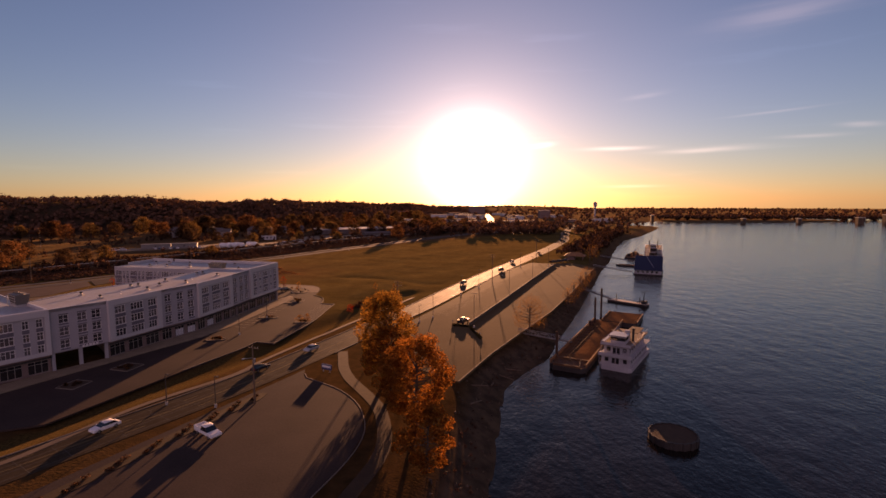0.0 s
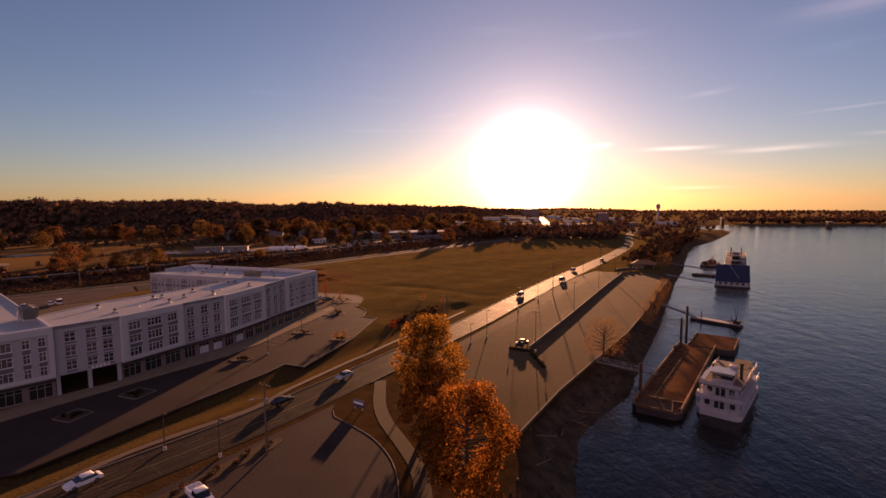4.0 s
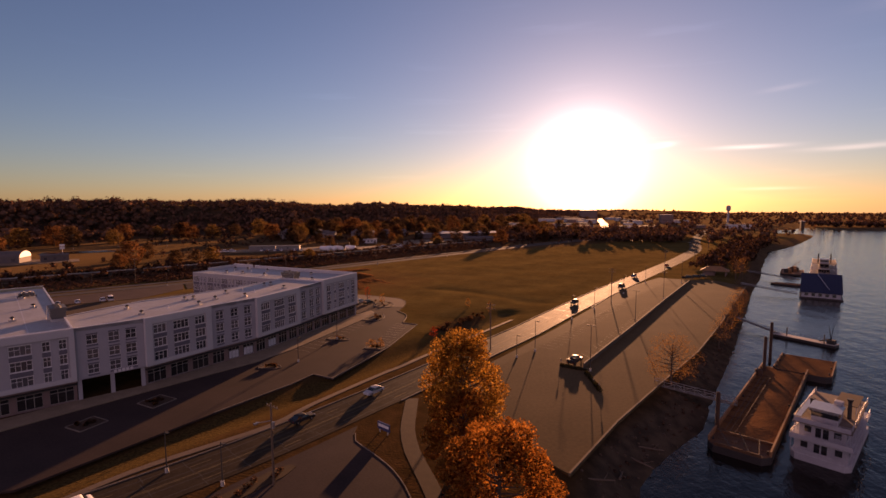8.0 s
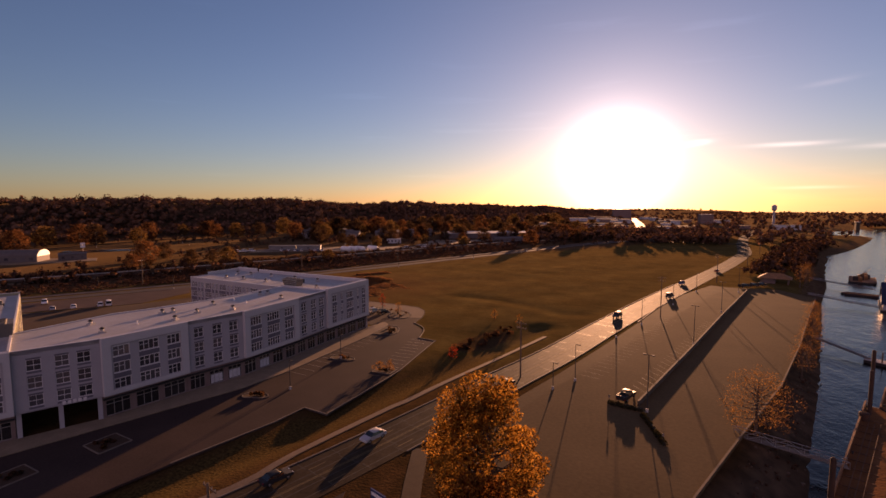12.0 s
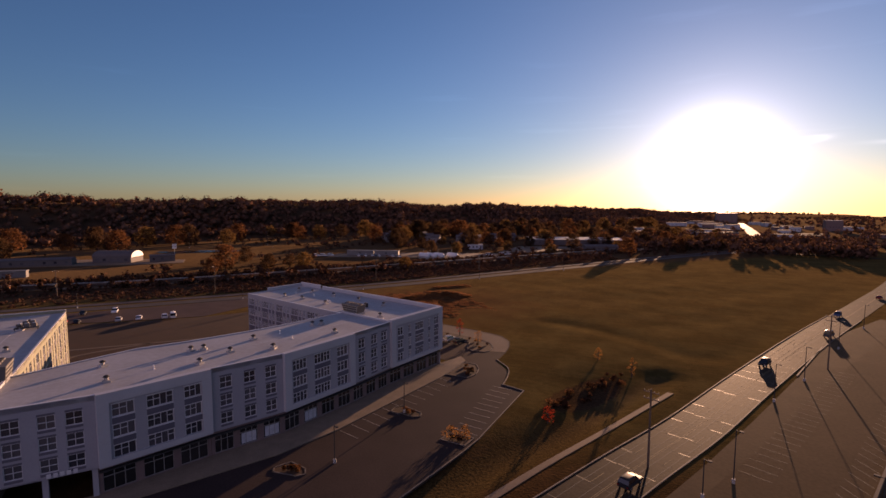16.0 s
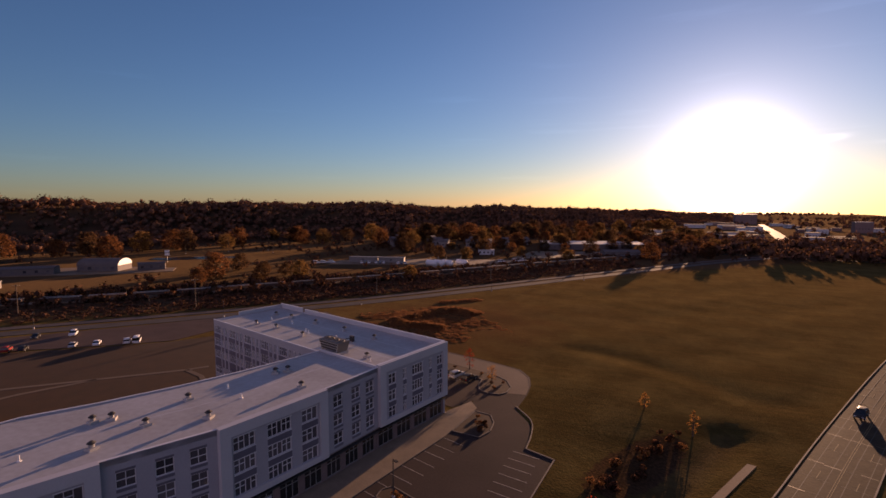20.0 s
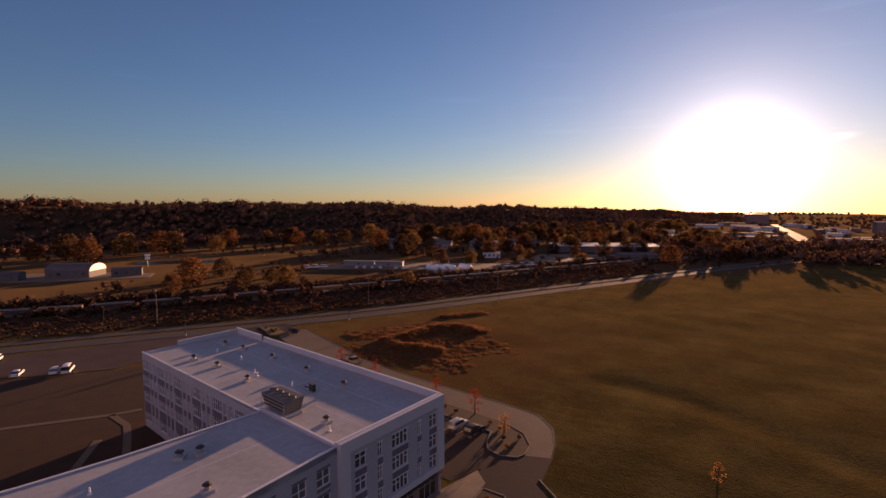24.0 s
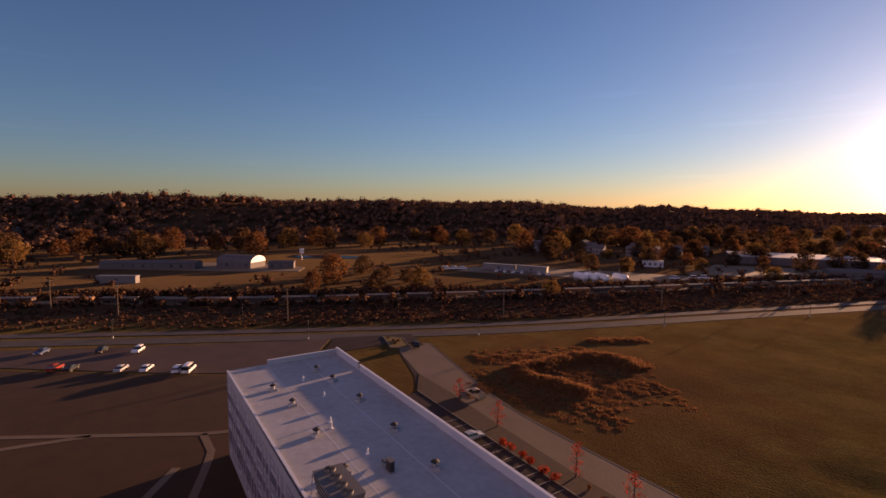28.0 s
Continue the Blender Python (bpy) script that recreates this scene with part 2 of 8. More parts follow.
BRICK = mat("brick", (0.22, 0.15, 0.14), (0.15, 0.105, 0.1), rough=0.85, scale=0.8, fine=10.0)
ROOF_WHITE = mat("roof_membrane", (0.42, 0.42, 0.43), (0.3, 0.29, 0.28), rough=0.6, scale=0.15, fine=1.2, bump=0.05)
FRAME = mat("window_frame", (0.66, 0.65, 0.66), (0.58, 0.57, 0.58), rough=0.4, bump=0)
GLASS = mat("window_glass", (0.13, 0.12, 0.13), (0.04, 0.04, 0.048), rough=0.06, scale=0.3, bump=0, spec=0.7, obj_var=0.5)
METAL = mat("galvanised_metal", (0.46, 0.46, 0.47), (0.34, 0.34, 0.35), rough=0.4, metal=0.8, scale=2.0)
DARK_METAL = mat("dark_metal", (0.06, 0.058, 0.058), (0.035, 0.034, 0.034), rough=0.8, metal=0.2, scale=2.0)
RUST = mat("rusty_steel", (0.34, 0.175, 0.08), (0.17, 0.085, 0.045), rough=0.85, scale=0.5, fine=4.0, bump=0.3)
DECK_RUST = mat("rusty_deck", (0.16, 0.082, 0.042), (0.07, 0.038, 0.024), rough=0.9, scale=0.35, fine=3.0, bump=0.4)
SOIL = mat("cargo_soil", (0.21, 0.106, 0.05), (0.11, 0.057, 0.03), rough=1.0, scale=0.35, fine=3.0, bump=0.6, spec=0.0)
HULL = mat("hull_paint", (0.05, 0.045, 0.045), (0.028, 0.025, 0.025), rough=0.6, scale=0.4)
BOAT_WHITE = mat("boat_white", (0.76, 0.76, 0.77), (0.64, 0.63, 0.62), rough=0.5, scale=0.6, fine=6.0)
BLUE_ROOF = mat("blue_roof", (0.032, 0.032, 0.075), (0.022, 0.022, 0.052), rough=0.55, scale=0.3, metal=0.2)
WOOD_POLE = mat("weathered_pole", (0.17, 0.12, 0.085), (0.1, 0.07, 0.05), rough=0.9, scale=1.0, fine=8.0)
BARK = mat("bark", (0.11, 0.08, 0.06), (0.06, 0.045, 0.035), rough=0.95, scale=2.0, fine=10.0, bump=0.5)
TYRE = mat("tyre", (0.025, 0.025, 0.025), (0.018, 0.018, 0.018), rough=0.8, bump=0)
RIM = mat("wheel_rim", (0.5, 0.5, 0.52), (0.4, 0.4, 0.42), rough=0.3, metal=0.9, bump=0)
CAR_GLASS = mat("car_glass", (0.02, 0.022, 0.026), (0.014, 0.015, 0.018), rough=0.04, bump=0, spec=0.8)
ROCK = mat("riprap_rock", (0.11, 0.078, 0.056), (0.05, 0.036, 0.027), rough=0.9, scale=0.5, fine=5.0, island=0.6)
LEAF_ORANGE = leaf_mat("leaves_orange", (0.52, 0.2, 0.045), (0.27, 0.095, 0.024), 0.55)
LEAF_GOLD = leaf_mat("leaves_gold", (0.54, 0.27, 0.055), (0.3, 0.13, 0.028), 0.55)
LEAF_FOREST = leaf_mat("leaves_forest", (0.18, 0.092, 0.056), (0.125, 0.068, 0.046), 0.14)
LEAF_THIN = leaf_mat("leaves_thin_brown", (0.4, 0.2, 0.06), (0.2, 0.1, 0.035), 0.5)
LEAF_RED = leaf_mat("leaves_red", (0.4, 0.05, 0.02), (0.2, 0.03, 0.015), 0.5)
REED = leaf_mat("dry_reeds", (0.26, 0.125, 0.055), (0.13, 0.063, 0.031), 0.4)
SHRUB = leaf_mat("shrub_leaves", (0.13, 0.066, 0.04), (0.085, 0.046, 0.03), 0.12)


def ground_material():
    m = bpy.data.materials.new("ground_cover")
    m.use_nodes = True
    nt = m.node_tree
    p = nt.nodes["Principled BSDF"]
    tc = nt.nodes.new("ShaderNodeTexCoord")

    def noise_at(scale, detail=6):
        n = nt.nodes.new("ShaderNodeTexNoise")
        n.inputs["Scale"].default_value = scale
        n.inputs["Detail"].default_value = detail
        nt.links.new(tc.outputs["Object"], n.inputs["Vector"])
        return n

    def ramp_of(fac, c1, c2, a=0.35, b=0.65):
        r = nt.nodes.new("ShaderNodeValToRGB")
        r.color_ramp.elements[0].position, r.color_ramp.elements[1].position = a, b
        r.color_ramp.elements[0].color, r.color_ramp.elements[1].color = (*c1, 1), (*c2, 1)
        nt.links.new(fac, r.inputs["Fac"])
        return r.outputs["Color"]

    def mix_of(fac, a, b):
        x = nt.nodes.new("ShaderNodeMixRGB")
        if isinstance(fac, float):
            x.inputs[0].default_value = fac
        else:
            nt.links.new(fac, x.inputs[0])
        nt.links.new(a, x.inputs[1])
        nt.links.new(b, x.inputs[2])
        return x.outputs[0]

    broad, fine = noise_at(0.012), noise_at(0.35)
    tuft = noise_at(2.2, 3)
    green = ramp_of(fine.outputs["Fac"], (0.02982, 0.03244, 0.008069), (0.0497, 0.04911, 0.01131))
    brown = ramp_of(fine.outputs["Fac"], (0.07809, 0.03614, 0.01668), (0.1122, 0.05468, 0.02422))
    sep = nt.nodes.new("ShaderNodeSeparateXYZ")
    nt.links.new(tc.outputs["Object"], sep.inputs[0])
    drier = nt.nodes.new("ShaderNodeMapRange")
    drier.inputs["From Min"].default_value, drier.inputs["From Max"].default_value = -100.0, -25.0
    drier.inputs["To Min"].default_value, drier.inputs["To Max"].default_value = 0.2, -0.16
    nt.links.new(sep.outputs["X"], drier.inputs["Value"])
    dry = nt.nodes.new("ShaderNodeMath")
    dry.operation = "ADD"
    nt.links.new(broad.outputs["Fac"], dry.inputs[0])
    nt.links.new(drier.outputs[0], dry.inputs[1])
    lush = nt.nodes.new("ShaderNodeMapRange")
    lush.inputs["From Min"].default_value, lush.inputs["From Max"].default_value = 236.0, 262.0
    lush.inputs["To Min"].default_value, lush.inputs["To Max"].default_value = -0.3, 0.0
    nt.links.new(sep.outputs["Y"], lush.inputs["Value"])
    dry2 = nt.nodes.new("ShaderNodeMath")
    dry2.operation = "ADD"
    nt.links.new(dry.outputs[0], dry2.inputs[0])
    nt.links.new(lush.outputs[0], dry2.inputs[1])
    dry = dry2
    patch = ramp_of(dry.outputs[0], (0, 0, 0), (1, 1, 1), 0.4, 0.6)
    grass = mix_of(patch, green, brown)
    middling = noise_at(0.7, 5)
    clump = ramp_of(middling.outputs["Fac"], (0.0284, 0.02549, 0.0085), (0.1349, 0.09819, 0.02905), 0.38, 0.62)
    grass = mix_of(0.3, grass, clump)
    dark = ramp_of(tuft.outputs["Fac"], (0.0426, 0.03799, 0.01292), (0.1171, 0.09081, 0.03228))
    grass = mix_of(0.3, grass, dark)
    # long streaks put into the colour for tuft shadows in low sun
    smap = nt.nodes.new("ShaderNodeMapping")
    smap.inputs["Scale"].default_value = (0.02, 0.12, 1.0)
    smap.inputs["Rotation"].default_value = (0, 0, radians(17))
    nt.links.new(tc.outputs["Object"], smap.inputs["Vector"])
    streak = nt.nodes.new("ShaderNodeTexNoise")
    streak.inputs["Scale"].default_value = 1.0
    streak.inputs["Detail"].default_value = 5
    nt.links.new(smap.outputs[0], streak.inputs["Vector"])
    shade = ramp_of(streak.outputs["Fac"], (0.03976, 0.03521, 0.01055), (0.1171, 0.08245, 0.02422), 0.32, 0.68)
    grass = mix_of(0.3, grass, shade)
    # old mowing rows
    rmap = nt.nodes.new("ShaderNodeMapping")
    rmap.inputs["Scale"].default_value = (0.09, 0.75, 1.0)
    rmap.inputs["Rotation"].default_value = (0, 0, radians(28))
    nt.links.new(tc.outputs["Object"], rmap.inputs["Vector"])
    rows = nt.nodes.new("ShaderNodeTexNoise")
    rows.inputs["Scale"].default_value = 1.0
    rows.inputs["Detail"].default_value = 4
    nt.links.new(rmap.outputs[0], rows.inputs["Vector"])
    swath = ramp_of(rows.outputs["Fac"], (0.01845, 0.01668, 0.007532), (0.1207, 0.06857, 0.02367), 0.42, 0.66)
    grass = mix_of(0.28, grass, swath)
    # ragged brown patches of dead growth
    blot = nt.nodes.new("ShaderNodeTexNoise")
    blot.inputs["Scale"].default_value = 0.07
    blot.inputs["Detail"].default_value = 8
    blot.inputs["Roughness"].default_value = 0.72
    nt.links.new(tc.outputs["Object"], blot.inputs["Vector"])
    dead = ramp_of(blot.outputs["Fac"], (0.022, 0.019, 0.008), (0.1, 0.079, 0.028), 0.42, 0.6)
    grass = mix_of(0.45, grass, dead)
    # rough red-brown ground round the reed beds
    centre = nt.nodes.new("ShaderNodeVectorMath")
    centre.operation = "ADD"
    centre.inputs[1].default_value = (112.0, -298.0, 0.0)
    nt.links.new(tc.outputs["Object"], centre.inputs[0])
    span = nt.nodes.new("ShaderNodeVectorMath")
    span.operation = "LENGTH"
    nt.links.new(centre.outputs[0], span.inputs[0])
    edge = nt.nodes.new("ShaderNodeMath")
    edge.operation = "MULTIPLY_ADD"
    edge.inputs[1].default_value = 60.0
    nt.links.new(blot.outputs["Fac"], edge.inputs[0])
    nt.links.new(span.outputs["Value"], edge.inputs[2])
    rough_area = nt.nodes.new("ShaderNodeMapRange")
    rough_area.inputs["From Min"].default_value, rough_area.inputs["From Max"].default_value = 82.0, 54.0
    rough_area.inputs["To Max"].default_value = 0.8
    nt.links.new(edge.outputs[0], rough_area.inputs["Value"])
    stubble = ramp_of(tuft.outputs["Fac"], (0.034, 0.017, 0.009), (0.11, 0.056, 0.026), 0.3, 0.7)
    grass = mix_of(rough_area.outputs[0], grass, stubble)
    mud = ramp_of(fine.outputs["Fac"], (0.04, 0.031, 0.024), (0.085, 0.062, 0.043))
    low = nt.nodes.new("ShaderNodeMapRange")
    low.inputs["From Min"].default_value, low.inputs["From Max"].default_value = -0.6, -2.2
    nt.links.new(sep.outputs["Z"], low.inputs["Value"])
    near = nt.nodes.new("ShaderNodeMapRange")
    near.inputs["From Min"].default_value, near.inputs["From Max"].default_value = -60.0, -20.0
    nt.links.new(sep.outputs["X"], near.inputs["Value"])
    both = nt.nodes.new("ShaderNodeMath")
    both.operation = "MULTIPLY"
    nt.links.new(low.outputs[0], both.inputs[0])
    nt.links.new(near.outputs[0], both.inputs[1])
    high = nt.nodes.new("ShaderNodeMapRange")
    high.inputs["From Min"].default_value, high.inputs["From Max"].default_value = 1.0, 6.0
    nt.links.new(sep.outputs["Z"], high.inputs["Value"])
    litter = ramp_of(fine.outputs["Fac"], (0.065, 0.036, 0.016), (0.11, 0.06, 0.028))
    grass = mix_of(high.outputs[0], grass, litter)
    # brown leaf litter on the verges by the turning area
    verge = nt.nodes.new("ShaderNodeMapRange")
    verge.inputs["From Min"].default_value, verge.inputs["From Max"].default_value = 205.0, 178.0
    nt.links.new(sep.outputs["Y"], verge.inputs["Value"])
    leaves = ramp_of(fine.outputs["Fac"], (0.032, 0.019, 0.009), (0.064, 0.034, 0.015))
    grass = mix_of(verge.outputs[0], grass, leaves)
    # swale between footpath and plot: the ditch's shade put into the grass colour
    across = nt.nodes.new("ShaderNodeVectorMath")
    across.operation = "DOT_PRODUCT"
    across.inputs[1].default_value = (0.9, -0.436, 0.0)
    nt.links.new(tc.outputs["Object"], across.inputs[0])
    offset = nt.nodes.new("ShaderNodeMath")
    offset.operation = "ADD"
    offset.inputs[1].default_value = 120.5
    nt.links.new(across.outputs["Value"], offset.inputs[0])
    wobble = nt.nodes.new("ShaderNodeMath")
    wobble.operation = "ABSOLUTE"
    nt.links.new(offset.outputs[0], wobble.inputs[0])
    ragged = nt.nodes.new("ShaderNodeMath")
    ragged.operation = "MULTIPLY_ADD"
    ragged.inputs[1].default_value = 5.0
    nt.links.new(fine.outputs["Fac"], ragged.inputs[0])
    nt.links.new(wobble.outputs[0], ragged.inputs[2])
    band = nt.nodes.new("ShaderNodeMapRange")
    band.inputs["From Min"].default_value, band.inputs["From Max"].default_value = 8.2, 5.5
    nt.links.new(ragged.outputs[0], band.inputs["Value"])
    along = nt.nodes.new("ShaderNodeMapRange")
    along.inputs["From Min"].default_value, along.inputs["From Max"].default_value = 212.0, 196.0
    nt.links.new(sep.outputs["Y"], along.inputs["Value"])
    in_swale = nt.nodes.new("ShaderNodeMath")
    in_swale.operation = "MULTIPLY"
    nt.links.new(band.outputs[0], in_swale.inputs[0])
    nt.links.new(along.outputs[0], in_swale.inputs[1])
    ditch_shade = ramp_of(tuft.outputs["Fac"], (0.03, 0.02, 0.008), (0.075, 0.05, 0.018))
    grass = mix_of(in_swale.outputs[0], grass, ditch_shade)
    # mulch of the rain garden
    across2 = nt.nodes.new("ShaderNodeVectorMath")
    across2.operation = "DOT_PRODUCT"
    across2.inputs[1].default_value = (0.9 / 5.0, -0.436 / 5.0, 0.0)
    along2 = nt.nodes.new("ShaderNodeVectorMath")
    along2.operation = "DOT_PRODUCT"
    along2.inputs[1].default_value = (0.436 / 15.0, 0.9 / 15.0, 0.0)
    shift = nt.nodes.new("ShaderNodeVectorMath")
    shift.operation = "ADD"
    shift.inputs[1].default_value = (37.0, -219.0, 0.0)
    nt.links.new(tc.outputs["Object"], shift.inputs[0])
    both_uv = nt.nodes.new("ShaderNodeCombineXYZ")
    for node, key in ((across2, "X"), (along2, "Y")):
        nt.links.new(shift.outputs[0], node.inputs[0])
        nt.links.new(node.outputs["Value"], both_uv.inputs[key])
    nt.links.new(middling.outputs["Fac"], both_uv.inputs["Z"])
    reach = nt.nodes.new("ShaderNodeVectorMath")
    reach.operation = "LENGTH"
    nt.links.new(both_uv.outputs[0], reach.inputs[0])
    in_bed = nt.nodes.new("ShaderNodeMapRange")
    in_bed.inputs["From Min"].default_value, in_bed.inputs["From Max"].default_value = 1.15, 1.05
    nt.links.new(reach.outputs["Value"], in_bed.inputs["Value"])
    mulch = ramp_of(tuft.outputs["Fac"], (0.02, 0.013, 0.008), (0.055, 0.032, 0.018))
    grass = mix_of(in_bed.outputs[0], grass, mulch)
    # brown earth in the valley beyond the street
    side = nt.nodes.new("ShaderNodeVectorMath")
    side.operation = "DOT_PRODUCT"
    side.inputs[1].default_value = (-0.745, 0.667, 0.0)
    nt.links.new(tc.outputs["Object"], side.inputs[0])
    beyond = nt.nodes.new("ShaderNodeMapRange")
    beyond.inputs["From Min"].default_value, beyond.inputs["From Max"].default_value = 338.0, 352.0
    nt.links.new(side.outputs["Value"], beyond.inputs["Value"])
    earth = ramp_of(broad.outputs["Fac"], (0.036, 0.024, 0.019), (0.078, 0.046, 0.028), 0.38, 0.68)
    grass = mix_of(beyond.outputs[0], grass, earth)
    col = mix_of(both.outputs[0], grass, mud)
    nt.links.new(col, p.inputs["Base Color"])
    p.inputs["Roughness"].default_value = 0.95
    socket(p, "Specular IOR Level", 0.0)
    socket(p, "Sheen Weight", 0.05)
    socket(p, "Sheen Roughness", 0.45)
    socket(p, "Sheen Tint", (1.0, 0.66, 0.28, 1.0))
    b = nt.nodes.new("ShaderNodeBump")
    b.inputs["Strength"].default_value = 0.6
    b.inputs["Distance"].default_value = 0.14
    nt.links.new(tuft.outputs["Fac"], b.inputs["Height"])
    nt.links.new(b.outputs["Normal"], p.inputs["Normal"])
    return m


def water_material():
    m = bpy.data.materials.new("river_water")
    m.use_nodes = True
    nt = m.node_tree
    p = nt.nodes["Principled BSDF"]
    p.inputs["Base Color"].default_value = (0.012, 0.009, 0.0075, 1)
    p.inputs["Roughness"].default_value = 0.07
    socket(p, "IOR", 1.33)
    socket(p, "Specular IOR Level", 0.32)
    tc = nt.nodes.new("ShaderNodeTexCoord")
    mp = nt.nodes.new("ShaderNodeMapping")
    mp.inputs["Scale"].default_value = (1.0, 0.62, 1.0)
    mp.inputs["Rotation"].default_value = (0, 0, radians(-25))
    nt.links.new(tc.outputs["Object"], mp.inputs["Vector"])
    last = None
    for scale, strength, dist in ((3.2, 0.45, 0.08), (1.0, 0.55, 0.2), (0.2, 0.5, 0.6)):
        n = nt.nodes.new("ShaderNodeTexNoise")
        n.inputs["Scale"].default_value = scale
        n.inputs["Detail"].default_value = 3
        nt.links.new(mp.outputs[0], n.inputs["Vector"])
        b = nt.nodes.new("ShaderNodeBump")
        b.inputs["Strength"].default_value = strength
        b.inputs["Distance"].default_value = dist
        nt.links.new(n.outputs["Fac"], b.inputs["Height"])
        if last:
            nt.links.new(last, b.inputs["Normal"])
        last = b.outputs["Normal"]
    nt.links.new(last, p.inputs["Normal"])
    return m


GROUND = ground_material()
WATER = water_material()


# ---- builders ----
def mesh_ob(name, bm, material, parent=None, label=""):
    me = bpy.data.meshes.new(name)
    bm.normal_update()
    bm.to_mesh(me)
    bm.free()
    for mm in (material if isinstance(material, (list, tuple)) else [material]):
        me.materials.append(mm)
    ob = new(name, me)
    if parent:
        ob.parent = parent
    if label:
        ob["label"] = label
    return ob


def part(name, bm, material, parent, label=""):
    return mesh_ob(name, bm, material, parent, label)


def thing(name, label, category, m=None, group="", kind=""):
    ob = new(name)
    ob.empty_display_size = 0.5
    if m is not None:
        ob.matrix_basis = m
    return tagged(ob, label, category, group, kind)


def raw_mesh(name, verts, faces, material, parent=None):
    me = bpy.data.meshes.new(name)
    me.from_pydata([tuple(v) for v in verts], [], faces)
    for mm in (material if isinstance(material, (list, tuple)) else [material]):
        me.materials.append(mm)
    ob = new(name, me)
    if parent:
        ob.parent = parent
    return ob


def quads_mesh(name, verts, n_per, material, parent=None, normals=None):
    """Many separate quads (n_per 4) or triangles (3) from one array of corners, fast."""
    me = bpy.data.meshes.new(name)
    verts = np.asarray(verts, dtype=np.float32)
    n = len(verts)
    me.vertices.add(n)
    me.vertices.foreach_set("co", verts.ravel())
    me.loops.add(n)
    me.loops.foreach_set("vertex_index", np.arange(n, dtype=np.int32))
    me.polygons.add(n // n_per)
    me.polygons.foreach_set("loop_start", np.arange(0, n, n_per, dtype=np.int32))
    me.update(calc_edges=True)
    if normals is not None:
        me.normals_split_custom_set_from_vertices(np.repeat(normals, n_per, axis=0).tolist())
    me.materials.append(material)
    ob = new(name, me)
    if parent:
        ob.parent = parent
    return ob


def box(bm, x0, x1, y0, y1, z0, z1, m=None):
    vs = [bm.verts.new((x, y, z)) for z in (z0, z1) for x, y in ((x0, y0), (x1, y0), (x1, y1), (x0, y1))]
    for f in ((3, 2, 1, 0), (4, 5, 6, 7), (0, 1, 5, 4), (1, 2, 6, 5), (2, 3, 7, 6), (3, 0, 4, 7)):
        bm.faces.new([vs[i] for i in f])
    if m is not None:
        for v in vs:
            v.co = m @ v.co
    return vs


def prism(bm, poly, z0, z1):
    lo = [bm.verts.new((p[0], p[1], z0 if not callable(z0) else z0(p))) for p in poly]
    hi = [bm.verts.new((p[0], p[1], z1 if not callable(z1) else z1(p))) for p in poly]
    n = len(poly)
    area = sum(poly[i][0] * poly[(i + 1) % n][1] - poly[(i + 1) % n][0] * poly[i][1] for i in range(n))
    if area < 0:
        lo.reverse()
        hi.reverse()
    bm.faces.new(hi)
    bm.faces.new(lo[::-1])
    for i in range(n):
        j = (i + 1) % n
        bm.faces.new((lo[i], lo[j], hi[j], hi[i]))


def tube(bm, a, b, r0, r1, seg=8, caps=True):
    a, b = Vector(a), Vector(b)
    q = (b - a).to_track_quat("Z", "Y")
    r = []
    for p, rad in ((a, r0), (b, r1)):
        r.append([bm.verts.new(p + q @ Vector((math.cos(2 * math.pi * i / seg) * rad, math.sin(2 * math.pi * i / seg) * rad, 0))) for i in range(seg)])
    for i in range(seg):
        j = (i + 1) % seg
        bm.faces.new((r[0][i], r[0][j], r[1][j], r[1][i]))
    if caps:
        bm.faces.new(r[0][::-1])
        bm.faces.new(r[1])


def smooth_line(pts, step):
    """A rounded line through the points (Catmull-Rom), sampled about every step metres."""
    P = [Vector(p).to_2d() for p in pts]
    P = [2 * P[0] - P[1]] + P + [2 * P[-1] - P[-2]]
    out = []
    for i in range(1, len(P) - 2):
        n = max(1, int((P[i + 1] - P[i]).length / step))
        for k in range(n):
            t = k / n
            a, b, c, d = P[i - 1], P[i], P[i + 1], P[i + 2]
            out.append(0.5 * ((2 * b) + (c - a) * t + (2 * a - 5 * b + 4 * c - d) * t * t + (3 * b - a - 3 * c + d) * t ** 3))
    out.append(P[-2])
    return out


def offset_line(line, d):
    """The line moved d metres to its right."""
    out = []
    for i, p in enumerate(line):
        a, b = line[max(0, i - 1)], line[min(len(line) - 1, i + 1)]
        t = (b - a).normalized()
        out.append(p + Vector((t.y, -t.x)) * d)
    return out


# ---- terrain ----
WEST_BANK = [(-120, -700), (-70, -400), (-46, -150), (-26, 0), (-10, 70), (-2, 102), (5, 136), (12, 147), (21, 158), (32, 183), (49, 219), (58, 240), (78, 285), (97, 329),
             (118, 372), (152, 450), (195, 543), (262, 640), (330, 745), (352, 800), (330, 850), (420, 985)]
EAST_BANK = [(450, 1010), (470, 965), (560, 945), (800, 965), (1100, 975), (1500, 960), (2300, 700), (2600, -700)]
RIVER = np.array(WEST_BANK + EAST_BANK, dtype=float)
RIDGE = np.array([(-1050, -500), (-900, -100), (-850, 300), (-690, 700), (-480, 1050), (-200, 1500), (100, 2100)], dtype=float)
RIDGE_H = [40, 43, 45.5, 47.5, 40, 31, 16]
WATER_Z = -5.0
SWALE = np.array([(-60, 282), (-52, 281), (-40, 277), (-27, 268), (-14, 257), (-6, 258), (0, 268), (11, 292), (29, 335), (60, 410)], dtype=float)
MEADOW = np.array([(-48, 216), (-24, 232), (4, 284), (56, 392), (100, 500), (40, 590), (-20, 505), (-90, 395), (-146, 318), (-100, 278), (-62, 238)], dtype=float)


